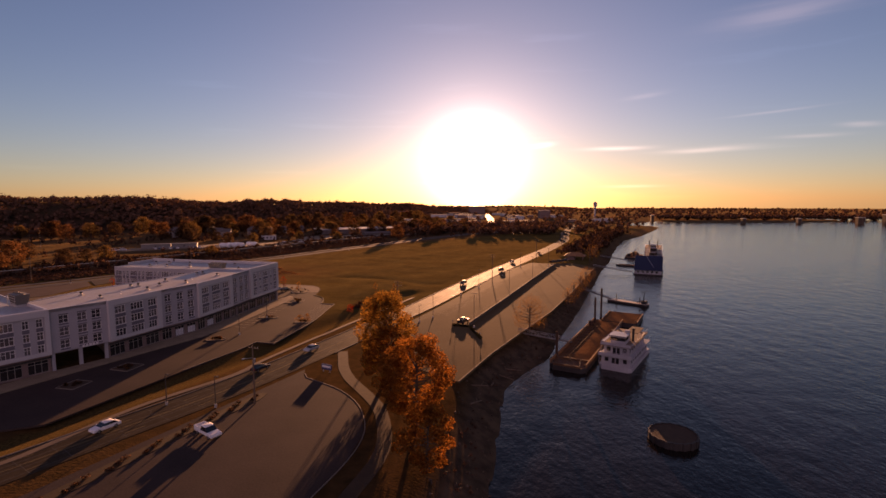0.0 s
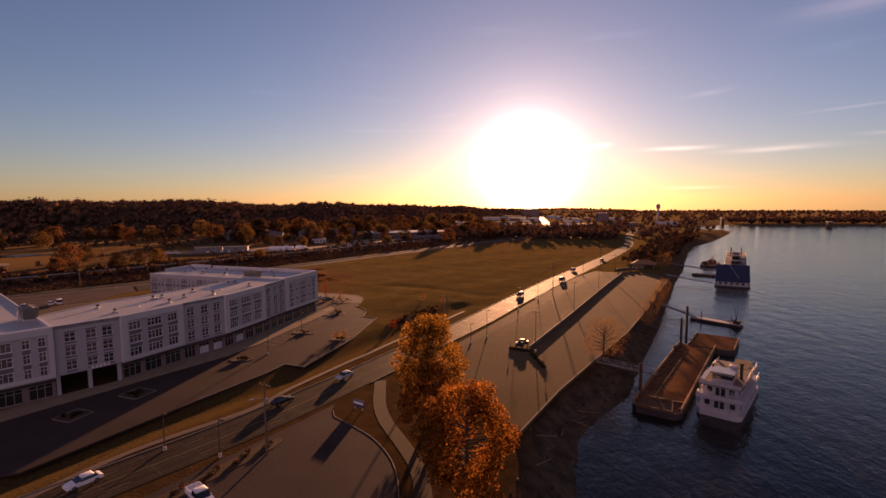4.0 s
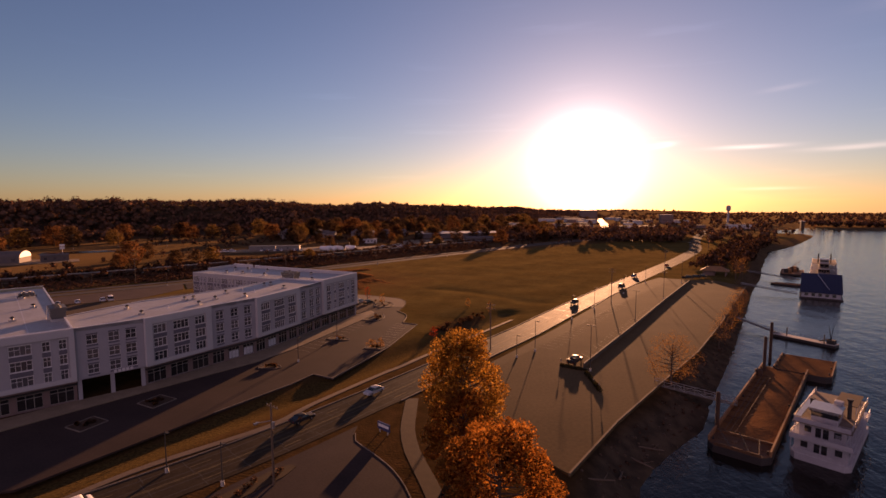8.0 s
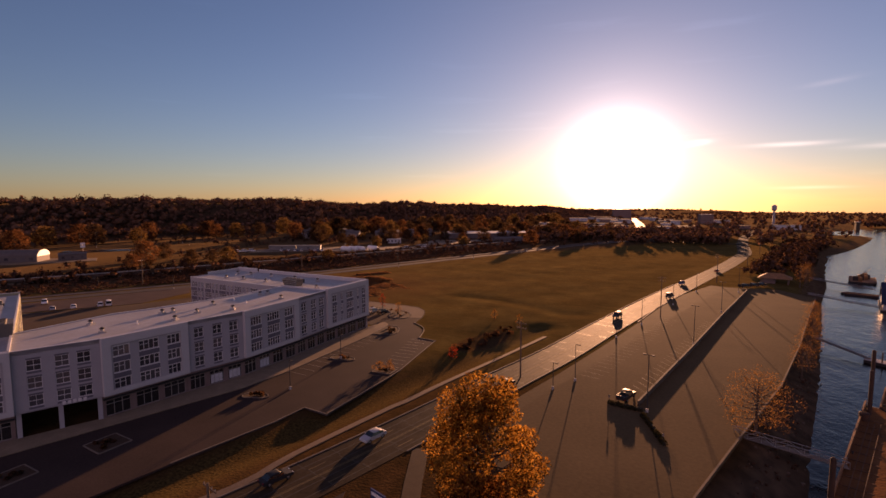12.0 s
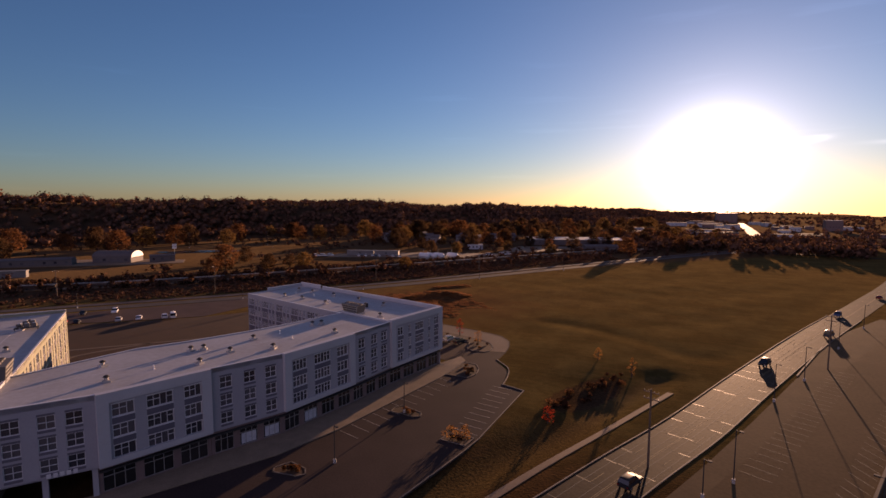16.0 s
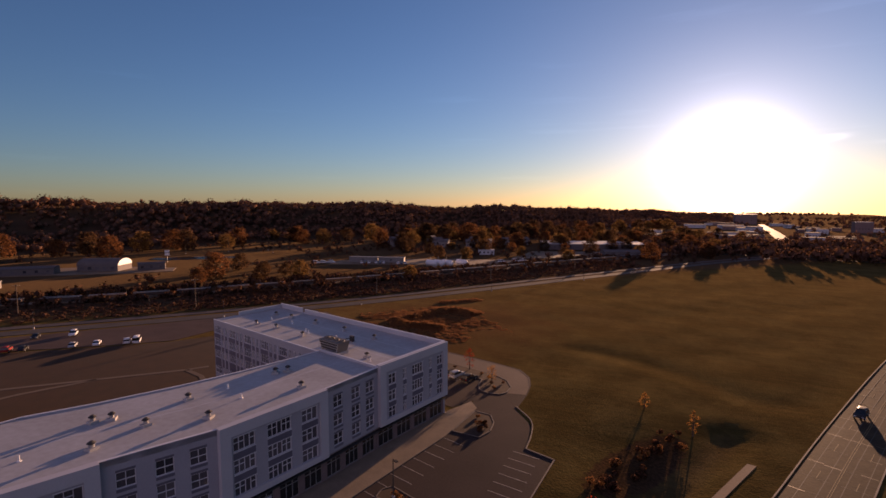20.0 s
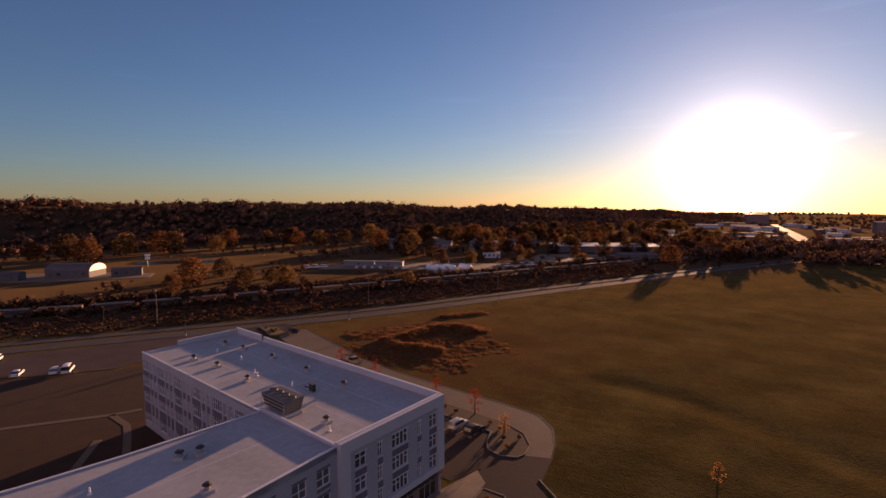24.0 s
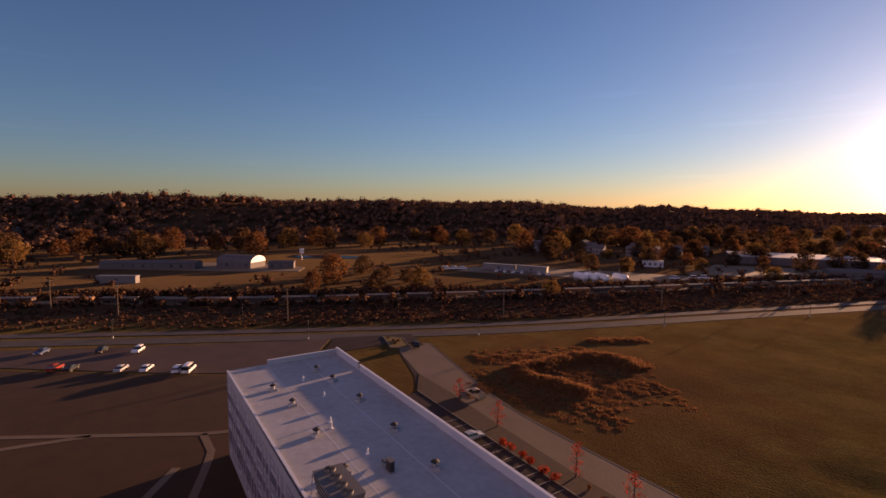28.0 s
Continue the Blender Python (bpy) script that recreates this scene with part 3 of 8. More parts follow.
def poly_distance(x, y, poly, closed):
    """Distance to a line, and for a closed one a minus sign inside; also the nearest place along it (in points)."""
    best = np.full(x.shape, 1e9)
    where = np.zeros(x.shape)
    inside = np.zeros(x.shape, dtype=bool)
    side = np.zeros(x.shape)
    n = len(poly)
    for i in range(n if closed else n - 1):
        a, b = poly[i], poly[(i + 1) % n]
        dx, dy = b - a
        t = np.clip(((x - a[0]) * dx + (y - a[1]) * dy) / (dx * dx + dy * dy), 0, 1)
        d = np.hypot(x - a[0] - t * dx, y - a[1] - t * dy)
        m = d < best
        best = np.where(m, d, best)
        where = np.where(m, i + t, where)
        side = np.where(m, np.sign(dx * (y - a[1]) - dy * (x - a[0])), side)
        if closed:
            cross = ((a[1] > y) != (b[1] > y)) & (x < (b[0] - a[0]) * (y - a[1]) / (b[1] - a[1] + 1e-12) + a[0])
            inside ^= cross
    return (np.where(inside, -best, best) if closed else best * side), where


def sstep(v):
    v = np.clip(v, 0, 1)
    return v * v * (3 - 2 * v)


def ground_z(x, y):
    x, y = np.asarray(x, dtype=float), np.asarray(y, dtype=float)
    r = np.hypot(x + 30, y - 150)
    z = -np.clip(r - 330, 0, 770) * 0.0042 - np.clip(r - 1100, 0, None) * 0.0118
    d, at = poly_distance(x, y, RIDGE, False)
    amp = np.interp(at, range(len(RIDGE_H)), RIDGE_H)
    z = z + amp * sstep((d + 215) / 215.0) * (0.9 + 0.1 * np.sin(x * 0.011) * np.cos(y * 0.009))
    # ditch between the plot and the footpath
    dd, at2 = poly_distance(x, y, np.array([(-86, 104), (-74, 128), (-62, 148), (-49, 178), (-36, 203), (-22, 236)], dtype=float), False)
    z = z - 1.05 * sstep(1 - np.abs(dd) / 7.5) * (r < 300)
    # shallow swale across the field, the rain garden's basin and gentle rolls in the meadow
    sw, _ = poly_distance(x, y, SWALE, False)
    z = z - 0.34 * sstep(1 - np.abs(sw) / 6.5)
    z = z - 0.6 * sstep(1.25 - np.hypot((x + 38) * 1.25, (y - 219) * 0.8) / 13.0)
    fd, _ = poly_distance(x, y, MEADOW, True)
    roll = 0.08 * np.sin(x * 0.19 + y * 0.06) * np.sin(y * 0.23 - x * 0.05) + 0.09 * np.sin(x * 0.08 - y * 0.11 + 1.0) + 0.035 * np.sin(x * 0.45 + y * 0.3) * np.sin(y * 0.51)
    z = z + roll * sstep((-fd - 5) / 12)
    rd, _ = poly_distance(x, y, RIVER, True)
    z = np.where(rd < 13, z + (-6.2 - z) * sstep((13 - rd) / 18.4), z)
    z = np.where(rd < -2, -7.5, z)
    return z


def gz(x, y):
    return float(ground_z(np.array([x]), np.array([y]))[0])


def axis(lo, hi, dense_lo, dense_hi, step, grow=1.12):
    v = list(np.arange(dense_lo, dense_hi + 0.1, step))
    s = step
    while v[-1] < hi:
        s = min(s * grow, 180)
        v.append(v[-1] + s)
    s = step
    while v[0] > lo:
        s = min(s * grow, 180)
        v.insert(0, v[0] - s)
    return np.array(v)


gx, gy = axis(-4300, 4300, -130, 130, 3.0), axis(-1500, 4700, 60, 400, 3.0)
GX, GY = np.meshgrid(gx, gy)
GZ = ground_z(GX, GY)
nx, ny = len(gx), len(gy)
idx = np.arange(nx * ny).reshape(ny, nx)
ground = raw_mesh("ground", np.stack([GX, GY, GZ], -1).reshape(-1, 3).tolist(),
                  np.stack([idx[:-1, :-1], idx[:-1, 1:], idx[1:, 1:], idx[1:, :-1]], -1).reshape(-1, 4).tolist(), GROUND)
for poly in ground.data.polygons:
    poly.use_smooth = True
tagged(ground, "autumn grassland with brown and green patches down to the river", "ground", kind="structure")
bm = bmesh.new()
bm.faces.new([bm.verts.new((x, y, WATER_Z)) for x, y in ((-160, -900), (2700, -900), (2700, 1120), (-160, 1120))])
tagged(mesh_ob("water", bm, WATER), "wide rippled grey-blue river in low sun", "river", kind="structure")


def strip(name, line, w_left, w_right, lift, material, thick=0.3):
    """A paved band along a line, lying on the ground."""
    L, R = offset_line(line, -w_left), offset_line(line, w_right)
    verts, faces = [], []
    for a, b in zip(L, R):
        for p in (a, b):
            z = gz(p.x, p.y) if w_left + w_right > 0 else 0
            verts += [(p.x, p.y, z + lift), (p.x, p.y, z + lift - thick)]
    for i in range(len(line) - 1):
        k = i * 4
        faces += [(k, k + 2, k + 6, k + 4), (k + 1, k + 5, k + 7, k + 3), (k, k + 4, k + 5, k + 1), (k + 2, k + 3, k + 7, k + 6)]
    return raw_mesh(name, verts, faces, material)


def slab(name, poly, z0, z1, material):
    bm = bmesh.new()
    prism(bm, poly, z0, z1)
    return mesh_ob(name, bm, material)


# river road: from the south-west round past the parking lot to the north-east
ROAD_LINE = smooth_line([(-140, -20), (-100, 60), (-74, 100), (-58, 124), (-46, 146), (-36, 166), (-26, 187), (-15, 209), (0, 243), (24, 295), (57, 362), (93, 437), (124, 512), (150, 600), (190, 720), (260, 900)], 6)
road = strip("road", ROAD_LINE, 5.2, 4.6, 0.06, ROAD)
tagged(road, "worn concrete two-way road shining in low sun", "road", kind="structure")
PATH_LINE = smooth_line([(-120, 40), (-84, 91), (-78, 101), (-71.5, 117), (-59, 135), (-55.5, 146), (-46.5, 167), (-45, 169.5), (-38.8, 184), (-31, 200.7), (-19.4, 225.6)], 3)
path_ob = strip("pavement", PATH_LINE, 0.7, 0.7, 0.1, LANE)
tagged(path_ob, "pale concrete footpath with a jog beside the road", "footpath", kind="structure")
# riverside parking lot
LOT_POLY = [(-6.3, 128), (3.6, 147.8), (16.4, 170), (32, 196.5), (49.8, 232), (68.6, 272), (87.2, 311), (80, 330), (60, 332), (44, 302), (26, 268), (8, 232), (-5, 205), (-17, 182), (-24, 168), (-27, 158), (-21, 142)]
lot = slab("parking_lot", LOT_POLY, -0.4, 0.05, LOT)
tagged(lot, "large worn asphalt riverside parking lot in low sun", "parking lot", kind="structure")
WALKWAY = [(-25.5, 172), (-24, 168), (-17, 182), (-5, 205), (8, 232), (26, 268), (44, 302), (60, 332), (54, 336), (36, 308), (23.9, 283.5), (10.3, 250.7), (-5.2, 215.2), (-15.2, 193.2)]
tagged(slab("walkway", WALKWAY, -0.4, 0.044, mat("walkway_paving", (0.135, 0.094, 0.05), (0.085, 0.06, 0.034), rough=0.9, scale=0.1, fine=1.5, bump=0.3, spec=0.02)), "brown paved strip between the verge and the parking lot", "pavement", kind="structure")
# turning area with the parked pickup
APRON = [(-72, 84), (-62, 102.5), (-54, 117.5), (-47, 130.5), (-43.2, 138), (-42.6, 134), (-40.4, 131.6), (-37.5, 129), (-32.6, 124.5), (-28.5, 118.5), (-26, 112), (-24.8, 104), (-26.3, 95), (-31, 82), (-40, 66), (-70, 60), (-80, 72)]
tagged(slab("turning_area", APRON, -0.3, 0.055, ASPHALT), "dark asphalt turning area beside the road", "asphalt area", kind="structure")
# parking of the apartment building
PLOT = [(-84, 110), (-72.4, 138.4), (-65, 155.2), (-63, 162), (-57.4, 160.2), (-52.7, 181.8), (-51.8, 187.2), (-50, 213.4), (-55.5, 215.2), (-57, 224.5), (-62, 231), (-62, 240), (-62.6, 246), (-64.2, 251.5), (-68, 256.4), (-76.5, 259.4), (-91, 263),
        (-111.4, 268.6), (-125, 274.5), (-138, 281.5), (-160, 293), (-168, 287), (-160, 279.7), (-142.9, 269), (-135, 262), (-131, 241.5), (-75, 226.5), (-72, 232), (-71, 213), (-77.5, 180), (-81.5, 168), (-99, 136), (-108, 118), (-100, 104)]
tagged(slab("plot_parking", PLOT, -0.3, 0.05, ASPHALT), "dark asphalt car park and lane round the apartment building", "car park", kind="structure")
LANE_OUTER = [(-62.3, 240), (-62.9, 246), (-64.4, 251.4), (-68.1, 256.1), (-76.6, 259.1), (-91, 262.7), (-111.4, 268.3), (-125, 274.2), (-138, 281.2), (-160, 292.7)]
LANE_INNER = [(-167.7, 287), (-160, 279.9), (-142.9, 270.6), (-128, 266.4), (-111, 260.6), (-91, 254.4), (-80.4, 251.8), (-73, 249.7), (-68.9, 247.1), (-66.6, 243), (-66.8, 239)]
tagged(slab("lane", LANE_OUTER + LANE_INNER, -0.2, 0.057, LANE), "pale worn lane round the north wing", "lane", kind="structure")
tagged(strip("footway", smooth_line([(-36.5, 152), (-35.4, 146), (-33.9, 138.3), (-31.1, 130.6), (-27.0, 123), (-22.6, 113), (-21, 98), (-25, 84)], 3), 1.3, 1.3, 0.05, mat("leaf_strewn_path", (0.06, 0.036, 0.02), (0.035, 0.021, 0.012), rough=0.95, scale=0.6, fine=4.0)), "leaf-strewn brown path between the turning area and the trees", "footpath", kind="structure")
# street behind, with its wide pale shoulder
STREET = smooth_line([(-420, 20), (-330, 120), (-258, 203), (-203, 266), (-154, 327), (-100, 409), (-54, 480), (-5, 556), (60, 640), (140, 720)], 8)
tagged(strip("road", STREET, -1.0, 8.0, 0.1, STREET_PAVING), "straight grey street behind the apartment building", "street", kind="structure")
tagged(strip("shoulder", STREET, 6.5, -2.0, 0.16, mat("shoulder_paving", (0.13, 0.108, 0.1), (0.085, 0.072, 0.068), rough=0.95, scale=0.15, fine=2.0, spec=0.04)), "pale concrete strip along the street", "verge", kind="structure")


# ---- apartment building ----


def wall_frame(p0, p1):
    """A frame at p0: x along the wall to p1, y outward (to the right of the way), z up."""
    d = Vector((p1[0] - p0[0], p1[1] - p0[1], 0))
    length = d.length
    d.normalize()
    n = Vector((d.y, -d.x, 0))
    m = Matrix((( d.x, n.x, 0, p0[0]), (d.y, n.y, 0, p0[1]), (0, 0, 1, 0), (0, 0, 0, 1)))
    return m, length


building = thing("apartment_building", "four-storey white and grey apartment block with shops below", "apartment building")
J = Vector((-103.5, 138.5))
U2, V2 = Vector((0.6, 0.8)), Vector((-0.8, 0.6))
FRONT = [J, Vector((-96.2, 148.5)), Vector((-90.5, 163.2)), Vector((-85.2, 174.5)), Vector((-81.4, 191.5)), Vector((-79.4, 203.6))]
BACK = [J + V2 * 16, Vector((-112.8, 166.5)), Vector((-108.4, 173.8)), Vector((-103.7, 183.6)), Vector((-100.4, 192)), Vector((-95.5, 207.7))]
RA, RW, PEAK = Vector((-75.0, 222.7)), Vector((-137.9, 219.4)), Vector((-132.9, 238.4))
C0, C1 = J, J - U2 * 20
W2N, W2S = J + V2 * 71, J - U2 * 20 + V2 * 71


def shell(poly, z0, z1, material, name="wall"):
    bm = bmesh.new()
    prism(bm, [tuple(p) for p in poly], z0, z1)
    return part(name, bm, material, building)
VENTS = [(-108.5, 157.4, 15.02), (-100.6, 153.0, 15.02), (-94.8, 165.0, 15.02), (-102.3, 169.5, 15.02), (-101, 171.2, 15.02), (-95.1, 171.9, 15.02), (-89.6, 177.0, 15.02), (-97.6, 180.2, 15.02), (-94.1, 194.4, 15.02), (-92.9, 196.1, 15.02), (-85.7, 191.1, 15.02),
         (-127.1, 229.9, 14.7), (-121.2, 229.0, 14.7), (-117.3, 219.4, 14.7), (-107, 216.5, 14.7), (-111.8, 227.0, 14.7), (-101.1, 224.0, 14.7), (-97.5, 213.6, 14.7), (-91.1, 220.9, 14.7), (-85.3, 209.2, 14.7), (-124.5, 220.4, 14.7),
         (-149.9, 166.1, 14.7), (-154.5, 170.2, 14.7), (-134.2, 156.1, 14.7), (-124.6, 143.4, 14.7)]
PIPES = [(-117, 224.5, 14.7), (-109, 220, 14.7), (-107.4, 219, 14.7), (-125, 226, 14.7), (-99, 218, 14.7), (-83.5, 207.6, 14.7), (-99.5, 160, 15.02), (-91, 184, 15.02), (-96, 186, 15.02)]
def panel_wall(m, length, z0, z1, holes, material, reveal=0.28, name="wall", y=0.0):
    """A wall face with openings cut through it and their reveals; holes are (s0, s1, z0, z1)."""
    ss = sorted({0.0, length, *[h[0] for h in holes], *[h[1] for h in holes]})
    zs = sorted({z0, z1, *[h[2] for h in holes], *[h[3] for h in holes]})
    bm = bmesh.new()
    grid = {}

    def vert(s, z, yy):
        k = (round(s, 4), round(z, 4), round(yy, 4))
        if k not in grid:
            grid[k] = bm.verts.new(m @ Vector((s, yy, z)))
        return grid[k]

    for i in range(len(ss) - 1):
        for j in range(len(zs) - 1):
            cs, cz = (ss[i] + ss[i + 1]) / 2, (zs[j] + zs[j + 1]) / 2
            if any(h[0] < cs < h[1] and h[2] < cz < h[3] for h in holes):
                continue
            bm.faces.new([vert(ss[i], zs[j], y), vert(ss[i], zs[j + 1], y), vert(ss[i + 1], zs[j + 1], y), vert(ss[i + 1], zs[j], y)])
    for a, b, c, d in holes:
        edge = [(s, c) for s in ss if a <= s <= b] + [(b, z) for z in zs if c < z <= d] + [(s, d) for s in ss[::-1] if a <= s < b] + [(a, z) for z in zs[::-1] if c < z < d]
        for k in range(len(edge)):
            p, r = edge[k], edge[(k + 1) % len(edge)]
            bm.faces.new([vert(p[0], p[1], y), vert(r[0], r[1], y), vert(r[0], r[1], y - reveal), vert(p[0], p[1], y - reveal)])
    return part(name, bm, material, building)


def plate(bm, x0, x1, z0, z1, holes, y0, y1):
    """A flat bar frame in one piece: front, back and the edges of its openings."""
    xs = sorted({x0, x1, *[h[0] for h in holes], *[h[1] for h in holes]})
    zs = sorted({z0, z1, *[h[2] for h in holes], *[h[3] for h in holes]})
    made = {}

    def v(x, y, z):
        k = (round(x, 4), y, round(z, 4))
        if k not in made:
            made[k] = bm.verts.new((x, y, z))
        return made[k]

    solid = lambda i, j: 0 <= i < len(xs) - 1 and 0 <= j < len(zs) - 1 and not any(h[0] < (xs[i] + xs[i + 1]) / 2 < h[1] and h[2] < (zs[j] + zs[j + 1]) / 2 < h[3] for h in holes)
    for i in range(len(xs) - 1):
        for j in range(len(zs) - 1):
            if not solid(i, j):
                continue
            a, b, c, d = xs[i], xs[i + 1], zs[j], zs[j + 1]
            bm.faces.new((v(a, y0, c), v(a, y0, d), v(b, y0, d), v(b, y0, c)))
            for di, dj, p, q in ((-1, 0, (a, c), (a, d)), (1, 0, (b, d), (b, c)), (0, -1, (b, c), (a, c)), (0, 1, (a, d), (b, d))):
                if not solid(i + di, j + dj):
                    bm.faces.new((v(p[0], y0, p[1]), v(p[0], y1, p[1]), v(q[0], y1, q[1]), v(q[0], y0, q[1])))


WINDOW_CACHE = {}


def window(m, s, z, w, h, style, y=0.0):
    """A framed window of the building with its pane; style names the pattern of its bars."""
    key = (round(w, 2), round(h, 2), style)
    if key not in WINDOW_CACHE:
        t, bm = (0.07 if style == "cross" else 0.09), bmesh.new()
        n = 2 if style == "cross" else max(2, round(w / 0.85))
        bar = h * (0.5 if style == "cross" else 0.6)
        cell = (w - t) / n
        lights = []
        for k in range(n):
            a, b = -w / 2 + t / 2 + k * cell, -w / 2 + t / 2 + (k + 1) * cell
            a, b = a + (t / 2 if k == 0 else 0.032), b - (t / 2 if k == n - 1 else 0.032)
            if style == "row" and k % 3 == 2:
                lights.append((a, b, t, h - t))
            else:
                lights += [(a, b, t, bar - 0.032), (a, b, bar + 0.032, h - t)]
        plate(bm, -w / 2, w / 2, 0, h, lights, 0.04, -0.14)
        fr = mesh_ob("window", bm, FRAME)
        bm = bmesh.new()
        box(bm, -w / 2 + 0.03, w / 2 - 0.03, -0.13, -0.1, 0.03, h - 0.03)
        gl = mesh_ob("pane", bm, GLASS)
        WINDOW_CACHE[key] = (fr.data, gl.data)
        bpy.data.objects.remove(fr)
        bpy.data.objects.remove(gl)
    fd, gd = WINDOW_CACHE[key]
    fr = new("window", fd)
    fr.parent = building
    fr.matrix_basis = m @ Matrix.Translation((s, y - 0.12, z))
    gl = new("pane", gd)
    gl.parent = fr
    return fr


ROWS = (5.3, 8.4, 11.5)
WIN_H = 1.95


def plain_section(p0, p1, top, columns, material=WALL_GREY, street_level=True):
    """A flat grey section with three storeys of cross windows."""
    m, length = wall_frame(p0, p1)
    holes = []
    for c in columns:
        for z in ROWS:
            holes.append((c * length - 1.0, c * length + 1.0, z, z + WIN_H))
            window(m, c * length, z, 2.0, WIN_H, "cross")
            for z0, z1 in ((z - 0.42, z - 0.06), (z + WIN_H + 0.05, z + WIN_H + 0.33)):
                bm = bmesh.new()
                box(bm, c * length - 1.0, c * length + 1.0, -0.1, 0.035, z0, z1, m)
                part("window_panel", bm, SPANDREL, building, "dark grey panel at a window")
    panel_wall(m, length, 4.4, top, holes, material)
    if street_level:
        ground_floor(p0, p1)


def bay_section(p0, p1, top, columns, proud=0.7, margin=1.5, bottom=4.5):
    """A projecting white frame; within it window columns with dark panels between the storeys."""
    m, length = wall_frame(p0, p1)
    inner0, inner1, z0, z1 = margin, length - margin, bottom + 0.9, top - 1.5
    bm = bmesh.new()
    for a, b, c, d in ((0, inner0, bottom, top), (inner1, length, bottom, top), (inner0, inner1, bottom, z0), (inner0, inner1, z1, top)):
        box(bm, a, b, -0.4, proud, c, d, m)
    part("bay_frame", bm, WALL_WHITE, building, "white projecting bay frame")
    back = proud - 0.3
    holes = []
    for c, w in columns:
        s = c * length
        for z in ROWS:
            holes.append((s - w / 2, s + w / 2, z, z + WIN_H))
            window(m, s, z, w, WIN_H, "row" if w > 1.2 else "slit", back)
    panel_wall(m, length, bottom, top - 0.1, holes, BAY_GREY, y=back)
    for c, w in columns:
        s = c * length
        for z in ROWS:
            for zr in (z - 0.1, z + WIN_H):
                bm = bmesh.new()
                box(bm, s - w / 2 - 0.05, s + w / 2 + 0.05, back - 0.1, back + 0.09, zr, zr + 0.1, m)
                part("window_rail", bm, FRAME, building, "thin white rail at a window band")
        for za, zb in ((ROWS[0] + WIN_H + 0.06, ROWS[1] - 0.06), (ROWS[1] + WIN_H + 0.06, ROWS[2] - 0.06)):
            bm = bmesh.new()
            box(bm, s - w / 2, s + w / 2, back - 0.1, back + 0.04, za, zb, m)
            part("spandrel_panel", bm, SPANDREL, building, "dark grey panel between windows")
    ground_floor(p0, p1)


SHOP_GLASS = mat("shop_glass", (0.035, 0.03, 0.03), (0.015, 0.014, 0.016), rough=0.08, scale=0.5, bump=0, spec=0.6, obj_var=0.6)
POSTER = mat("window_poster", (0.6, 0.6, 0.62), (0.35, 0.36, 0.42), rough=0.5, scale=1.2, fine=3.0)
SHOP_FRAME = mat("shop_frame", (0.3, 0.28, 0.26), (0.2, 0.19, 0.18), rough=0.45, bump=0)
shop_count = 0


def ground_floor(p0, p1, set_back=0.5):
    """Brick piers, glazed shop fronts and a canopy at street level."""
    global shop_count
    m, length = wall_frame(p0, p1)
    n = max(1, round(length / 4.6))
    bay = length / n
    holes = [(k * bay + 0.55, (k + 1) * bay - 0.55, 0.35, 3.3) for k in range(n)]
    panel_wall(m, length, -0.1, 4.6, holes, BRICK, name="brick_base", y=-set_back)
    for k, (a, b, c, d) in enumerate(holes):
        shop_count += 1
        bm = bmesh.new()
        third = (b - a) / 3
        plate(bm, a, b, c, d, [(a + k2 * third + 0.05, a + (k2 + 1) * third - 0.05, zz0, zz1) for k2 in range(3) for zz0, zz1 in ((c + 0.08, 2.5), (2.6, d - 0.08))], -set_back - 0.08, -set_back - 0.2)
        bm.transform(m)
        sf = part("shop_front", bm, SHOP_FRAME, building, "glazed shop front with dark metal bars")
        bm = bmesh.new()
        box(bm, a + 0.04, b - 0.04, -set_back - 0.19, -set_back - 0.15, c + 0.04, d - 0.04, m)
        part("pane", bm, SHOP_GLASS, sf)
        if shop_count in (9, 10, 12):
            bm = bmesh.new()
            box(bm, a + 0.25, b - 0.25, -set_back - 0.14, -set_back - 0.1, c + 0.2, 2.4, m)
            part("poster", bm, POSTER, sf, "pale printed film behind the shop window")
    bm = bmesh.new()
    box(bm, 0.02, length - 0.02, -set_back, 0.25, 3.62, 3.8, m)
    part("canopy", bm, DARK_METAL, building, "thin dark canopy over the shops")
    bm = bmesh.new()
    box(bm, 0, length, -set_back, -0.02, 4.35, 4.5, m)
    part("soffit", bm, WALL_GREY, building)


def low_wall(a, b, z0, z1, material, w=0.3, name="parapet"):
    m, length = wall_frame(a, b)
    bm = bmesh.new()
    box(bm, 0, length, -w, 0, z0, z1, m)
    ob = part(name, bm, material, building)
    bm = bmesh.new()
    box(bm, -0.02, length + 0.02, -w - 0.04, 0.04, z1, z1 + 0.07, m)
    part("coping", bm, FRAME, ob, "pale metal coping")


# walls run so that the outward side is to the right of each pair
MAIN_TOP, WING_TOP = 15.28, 15.72
bay_section(C1, C0, 15.4, ((0.2, 3.3), (0.58, 3.4), (0.775, 1.3), (0.905, 1.3)), margin=0.9)
plain_section(FRONT[0], FRONT[1], MAIN_TOP, (0.24, 0.55, 0.8), street_level=False)
